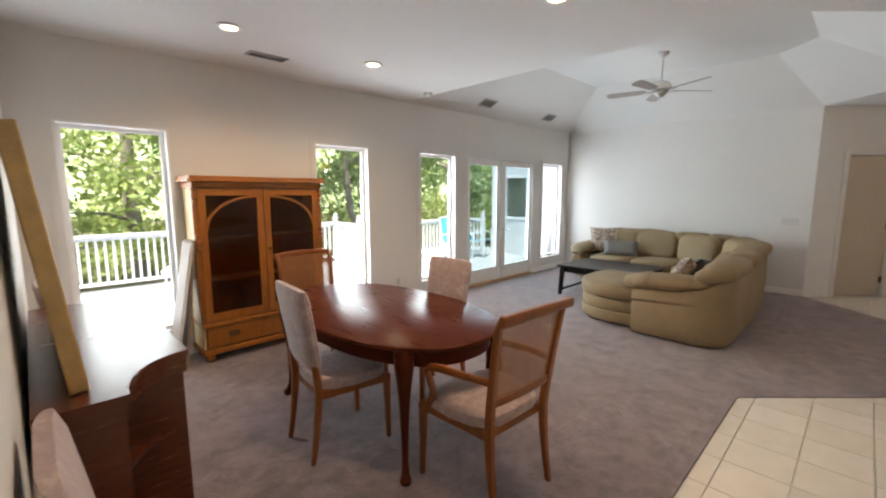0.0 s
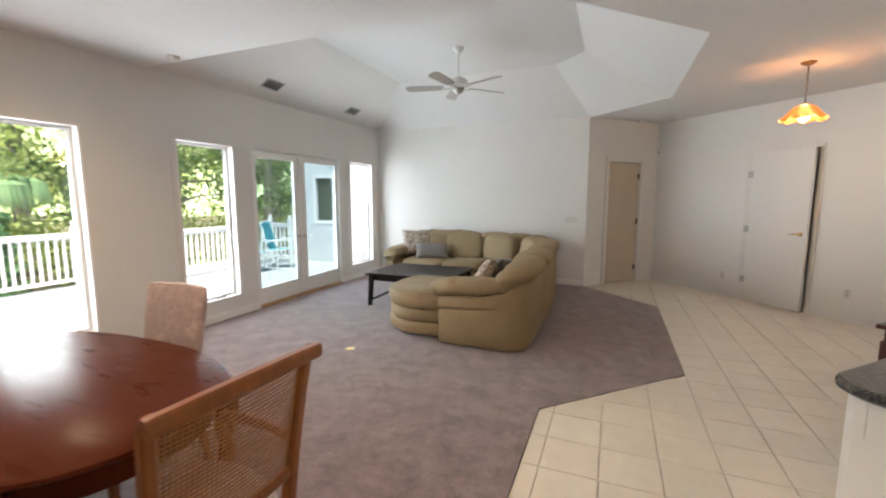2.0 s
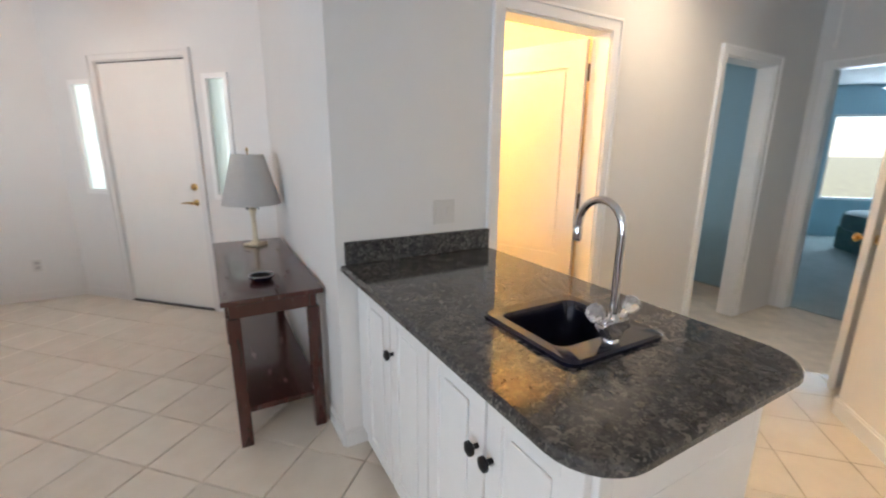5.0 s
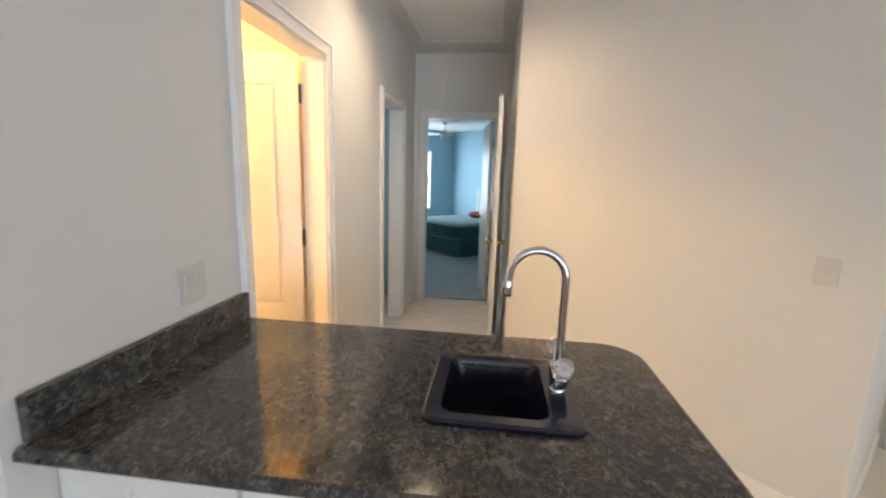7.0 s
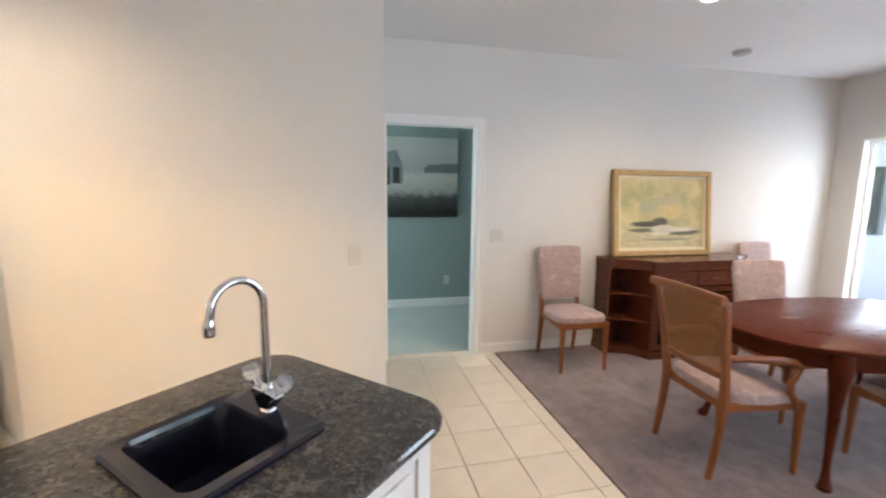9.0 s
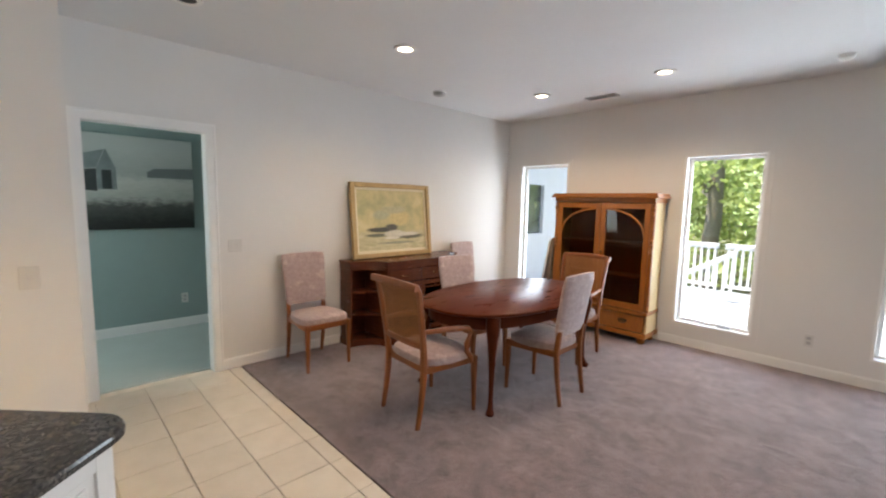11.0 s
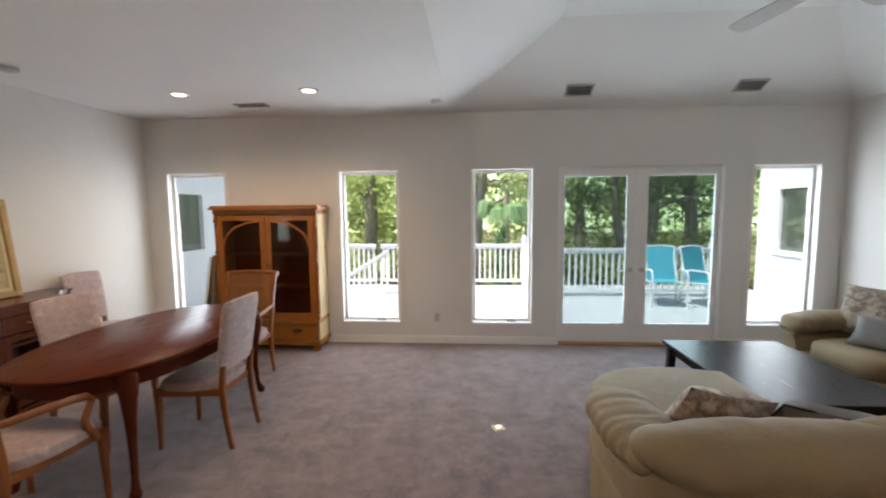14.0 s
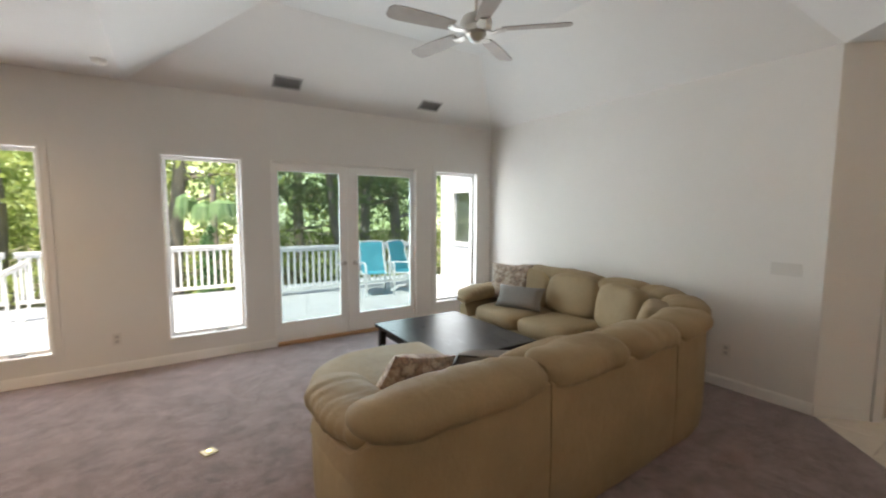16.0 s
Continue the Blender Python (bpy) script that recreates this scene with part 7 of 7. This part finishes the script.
def leaf_mat(name, lo, hi):
    m, n, l, p = material(name)
    geo = n.new("ShaderNodeNewGeometry")
    col = ramp(n, l, geo.outputs["Random Per Island"], ((0.0, lo), (0.6, [(x + y) / 2 for x, y in zip(lo, hi)]), (1.0, hi)))
    l.new(col, p.inputs["Base Color"])
    p.inputs["Roughness"].default_value = 0.5
    tr, ad = n.new("ShaderNodeBsdfTranslucent"), n.new("ShaderNodeMixShader")
    l.new(col, tr.inputs[0])
    ad.inputs[0].default_value = 0.5
    l.new(p.outputs[0], ad.inputs[1]), l.new(tr.outputs[0], ad.inputs[2])
    l.new(ad.outputs[0], n["Material Output"].inputs[0])
    return m


leaves_light = leaf_mat("leaves_light", (0.24, 0.33, 0.08), (0.56, 0.62, 0.22))
leaves_dark = leaf_mat("leaves_dark", (0.11, 0.19, 0.06), (0.31, 0.41, 0.14))
leaves_palm = leaf_mat("leaves_palm", (0.16, 0.3, 0.12), (0.34, 0.5, 0.24))
leaves_blue = leaf_mat("leaves_blue", (0.08, 0.18, 0.07), (0.2, 0.36, 0.15))
bark = wood("bark", (0.15, 0.13, 0.1), (0.32, 0.28, 0.22), 0.9, (9, 9, 1.2))
rng = np.random.default_rng(7)


def leaf_cloud(name, centres, radii, per, size, mat, parent=None, label=""):
    """Many small pointed leaves scattered in soft clumps round the given centres."""
    c = np.repeat(np.asarray(centres, float), per, 0)
    r = np.repeat(np.asarray(radii, float), per, 0)[:, None]
    k = len(c)
    v = rng.normal(size=(k, 3))
    v /= np.linalg.norm(v, axis=1)[:, None]
    pos = c + v * r * (rng.random((k, 1)) ** 0.5) * np.array([1, 1, 0.75])
    u = rng.normal(size=(k, 3))
    u /= np.linalg.norm(u, axis=1)[:, None]
    w = np.cross(u, rng.normal(size=(k, 3)))
    w /= np.linalg.norm(w, axis=1)[:, None]
    s = (size * (0.6 + 0.8 * rng.random(k)))[:, None]
    quad = np.stack([pos - u * s, pos + w * s * 0.45, pos + u * s, pos - w * s * 0.45], 1).reshape(-1, 3)
    me = bpy.data.meshes.new(name)
    me.from_pydata(quad.tolist(), [], np.arange(4 * k).reshape(-1, 4).tolist())
    me.materials.append(mat)
    ob = new(name, me)
    if parent:
        ob.parent = parent
    return tagged(ob, label)


def tree(x, y, h, r, mat, lean, clumps, per, size, label, z=-1.35, low=0.3):
    ob = thing("tree", pose(x, y, z), label, "tree", "woodland trees")
    bm = bmesh.new()
    top = Vector((lean, 0.2, h * 0.85))
    steps = [(0, 1.25), (0.08, 1.0), (0.3, 0.85), (0.6, 0.62), (1.0, 0.25)]
    sweep(bm, [top * t + Vector((0.12 * math.sin(5 * t + x), 0.1 * math.cos(4 * t), 0)) for t, _ in steps], [(r * k, r * k) for _, k in steps], 10, up=(0, 1, 0))
    centres, radii = [], []
    for i in range(clumps):
        t = low + (1 - low) * rng.random()
        a = rng.random() * 6.283
        reach = h * 0.3 * (0.35 + 0.65 * rng.random()) * (1.15 - 0.5 * t)
        base = top * (t * 0.85)
        end = base + Vector((math.cos(a) * reach, math.sin(a) * reach, h * 0.07 * rng.random()))
        centres.append(end)
        radii.append(h * (0.06 + 0.06 * rng.random()))
        if i % 2 == 0:
            sweep(bm, [base, (base + end) / 2 + Vector((0, 0, 0.12)), end], [(r * 0.32, r * 0.32), (r * 0.2, r * 0.2), (r * 0.06, r * 0.06)], 6, up=(0.1, 0.2, 1))
    part("trunk", bm, bark, ob, "grey-brown bark", True)
    leaf_cloud("crown", [tuple(c) for c in centres], radii, per, size, mat, ob, "loose leafy crown")
    return ob


for x, y, h, r, mat, lean, low in ((4.1, 9.6, 11, 0.24, leaves_light, 0.5, 0.35), (9.2, 9.4, 11, 0.15, leaves_light, -1.0, 0.4), (10.2, 9.8, 12, 0.2, leaves_dark, 0.2, 0.3), (0.2, 9.5, 10, 0.26, leaves_light, 0.4, 0.3),
                              (-1.6, 11, 11, 0.22, leaves_light, -0.3, 0.25), (2.6, 13, 12, 0.26, leaves_light, 0.2, 0.2), (6.3, 13.5, 12, 0.22, leaves_dark, 0.3, 0.2), (12.5, 12, 12, 0.24, leaves_dark, -0.4, 0.2),
                              (15.5, 10, 11, 0.22, leaves_dark, 0.2, 0.2), (18.5, 12.5, 12, 0.24, leaves_light, 0.1, 0.2), (-5.0, 13, 12, 0.26, leaves_dark, 0.3, 0.2), (9.0, 15, 13, 0.25, leaves_dark, 0.3, 0.15)):
    tree(x, y, h, r, mat, lean, 24, 150, 0.12, "tall woodland tree with a loose sunlit crown", low=low)
# undergrowth and far woods
cs, rs = [], []
for i in range(120):
    cs.append((-14 + 46 * rng.random(), 7.5 + 9 * rng.random(), -1.1 + 1.7 * rng.random() ** 1.4))
    rs.append(0.5 + 0.6 * rng.random())
tagged(leaf_cloud("undergrowth", cs, rs, 150, 0.11, leaves_light, None, "tangled green undergrowth below the trees"), category="bushes", kind="stuff")
cs, rs = [], []
for i in range(125):
    cs.append((-30 + 85 * rng.random(), 17 + 9 * rng.random(), -1 + 13 * rng.random()))
    rs.append(1.3 + 1.2 * rng.random())
tagged(leaf_cloud("far_woods", cs, rs, 190, 0.22, leaves_light, None, "dense sunlit woods in the distance"), category="woods", kind="stuff")
# emissive sheet: sunlit haze and bright gaps of far trees put into its colour
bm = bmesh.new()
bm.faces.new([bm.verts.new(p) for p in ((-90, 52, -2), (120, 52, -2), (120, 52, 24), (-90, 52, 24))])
m, n, l, p = material("far_green_glow")
glow_colour = ramp(n, l, noise_tex(n, l, coords(n, l), 0.9, 6, 0.75), ((0.35, (0.2, 0.27, 0.1)), (0.52, (0.5, 0.6, 0.26)), (0.66, (0.95, 1.0, 0.8))))
l.new(glow_colour, p.inputs["Base Color"]), l.new(glow_colour, p.inputs["Emission Color"])
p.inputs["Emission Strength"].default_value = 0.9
structure("backdrop", bm, m, "emissive sheet with the hazy sunlit glow of distant trees painted in")

# drooping palm by the deck and a small fir
palm = thing("palm", pose(4.92, 6.6, -1.35), "green palm with drooping fan fronds behind the deck rail", "palm")
bm = bmesh.new()
sweep(bm, [(0, 0, 0), (0.03, 0, 1.2), (-0.02, 0.02, 2.4), (0, 0, 3.5)], [(0.1, 0.1), (0.085, 0.085), (0.08, 0.08), (0.07, 0.07)], 10, up=(0, 1, 0))
part("trunk", bm, bark, palm, "", True)
for k in range(11):
    bm = bmesh.new()
    a = k * 2.4
    reach = 0.45 + 0.12 * (k % 3)
    tip = Vector((math.cos(a) * reach, math.sin(a) * reach, 3.28 - 0.07 * (k % 4)))
    sweep(bm, [(0, 0, 3.4), (tip.x * 0.5, tip.y * 0.5, 3.7), tuple(tip)], (0.008, 0.008), 6, up=(0.3, 0.1, 1))
    for q in range(17):
        b = a + (q - 8) * 0.17
        d = Vector((math.cos(b), math.sin(b), 0))
        p1, p2 = tip + d * 0.2 + Vector((0, 0, -0.1)), tip + d * 0.3 + Vector((0, 0, -0.6))
        side = Vector((-d.y, d.x, 0)) * 0.03
        vs = [bm.verts.new(p) for p in (tip, p1 + side, p2, p1 - side)]
        bm.faces.new(vs)
    part("frond", bm, leaves_palm, palm)
fir = thing("shrub", pose(4.71, 5.6, -1.35), "small blue-green shrub behind the deck rail", "shrub")
bm = bmesh.new()
sweep(bm, [(0, 0, 0), (0, 0, 2.5)], [(0.035, 0.035), (0.01, 0.01)], 8, up=(0, 1, 0))
part("trunk", bm, bark, fir, "", True)
leaf_cloud("crown", [(0.06 * math.sin(i * 2.1), 0.06 * math.cos(i * 2.1), 0.5 + i * 0.15) for i in range(14)], [0.42 - 0.025 * i for i in range(14)], 70, 0.07, leaves_blue, fir, "fine blue-green foliage")

# glowing sheet added beyond the front door's sidelights so that they look bright
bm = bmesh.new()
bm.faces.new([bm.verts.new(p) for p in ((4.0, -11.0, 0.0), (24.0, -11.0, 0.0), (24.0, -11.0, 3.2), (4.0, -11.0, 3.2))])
structure("backdrop_sidelight_glow", bm, emitter("sidelight_glow", (0.93, 1.0, 0.97), 1.2), "glowing sheet added behind the sidelights to make them bright")
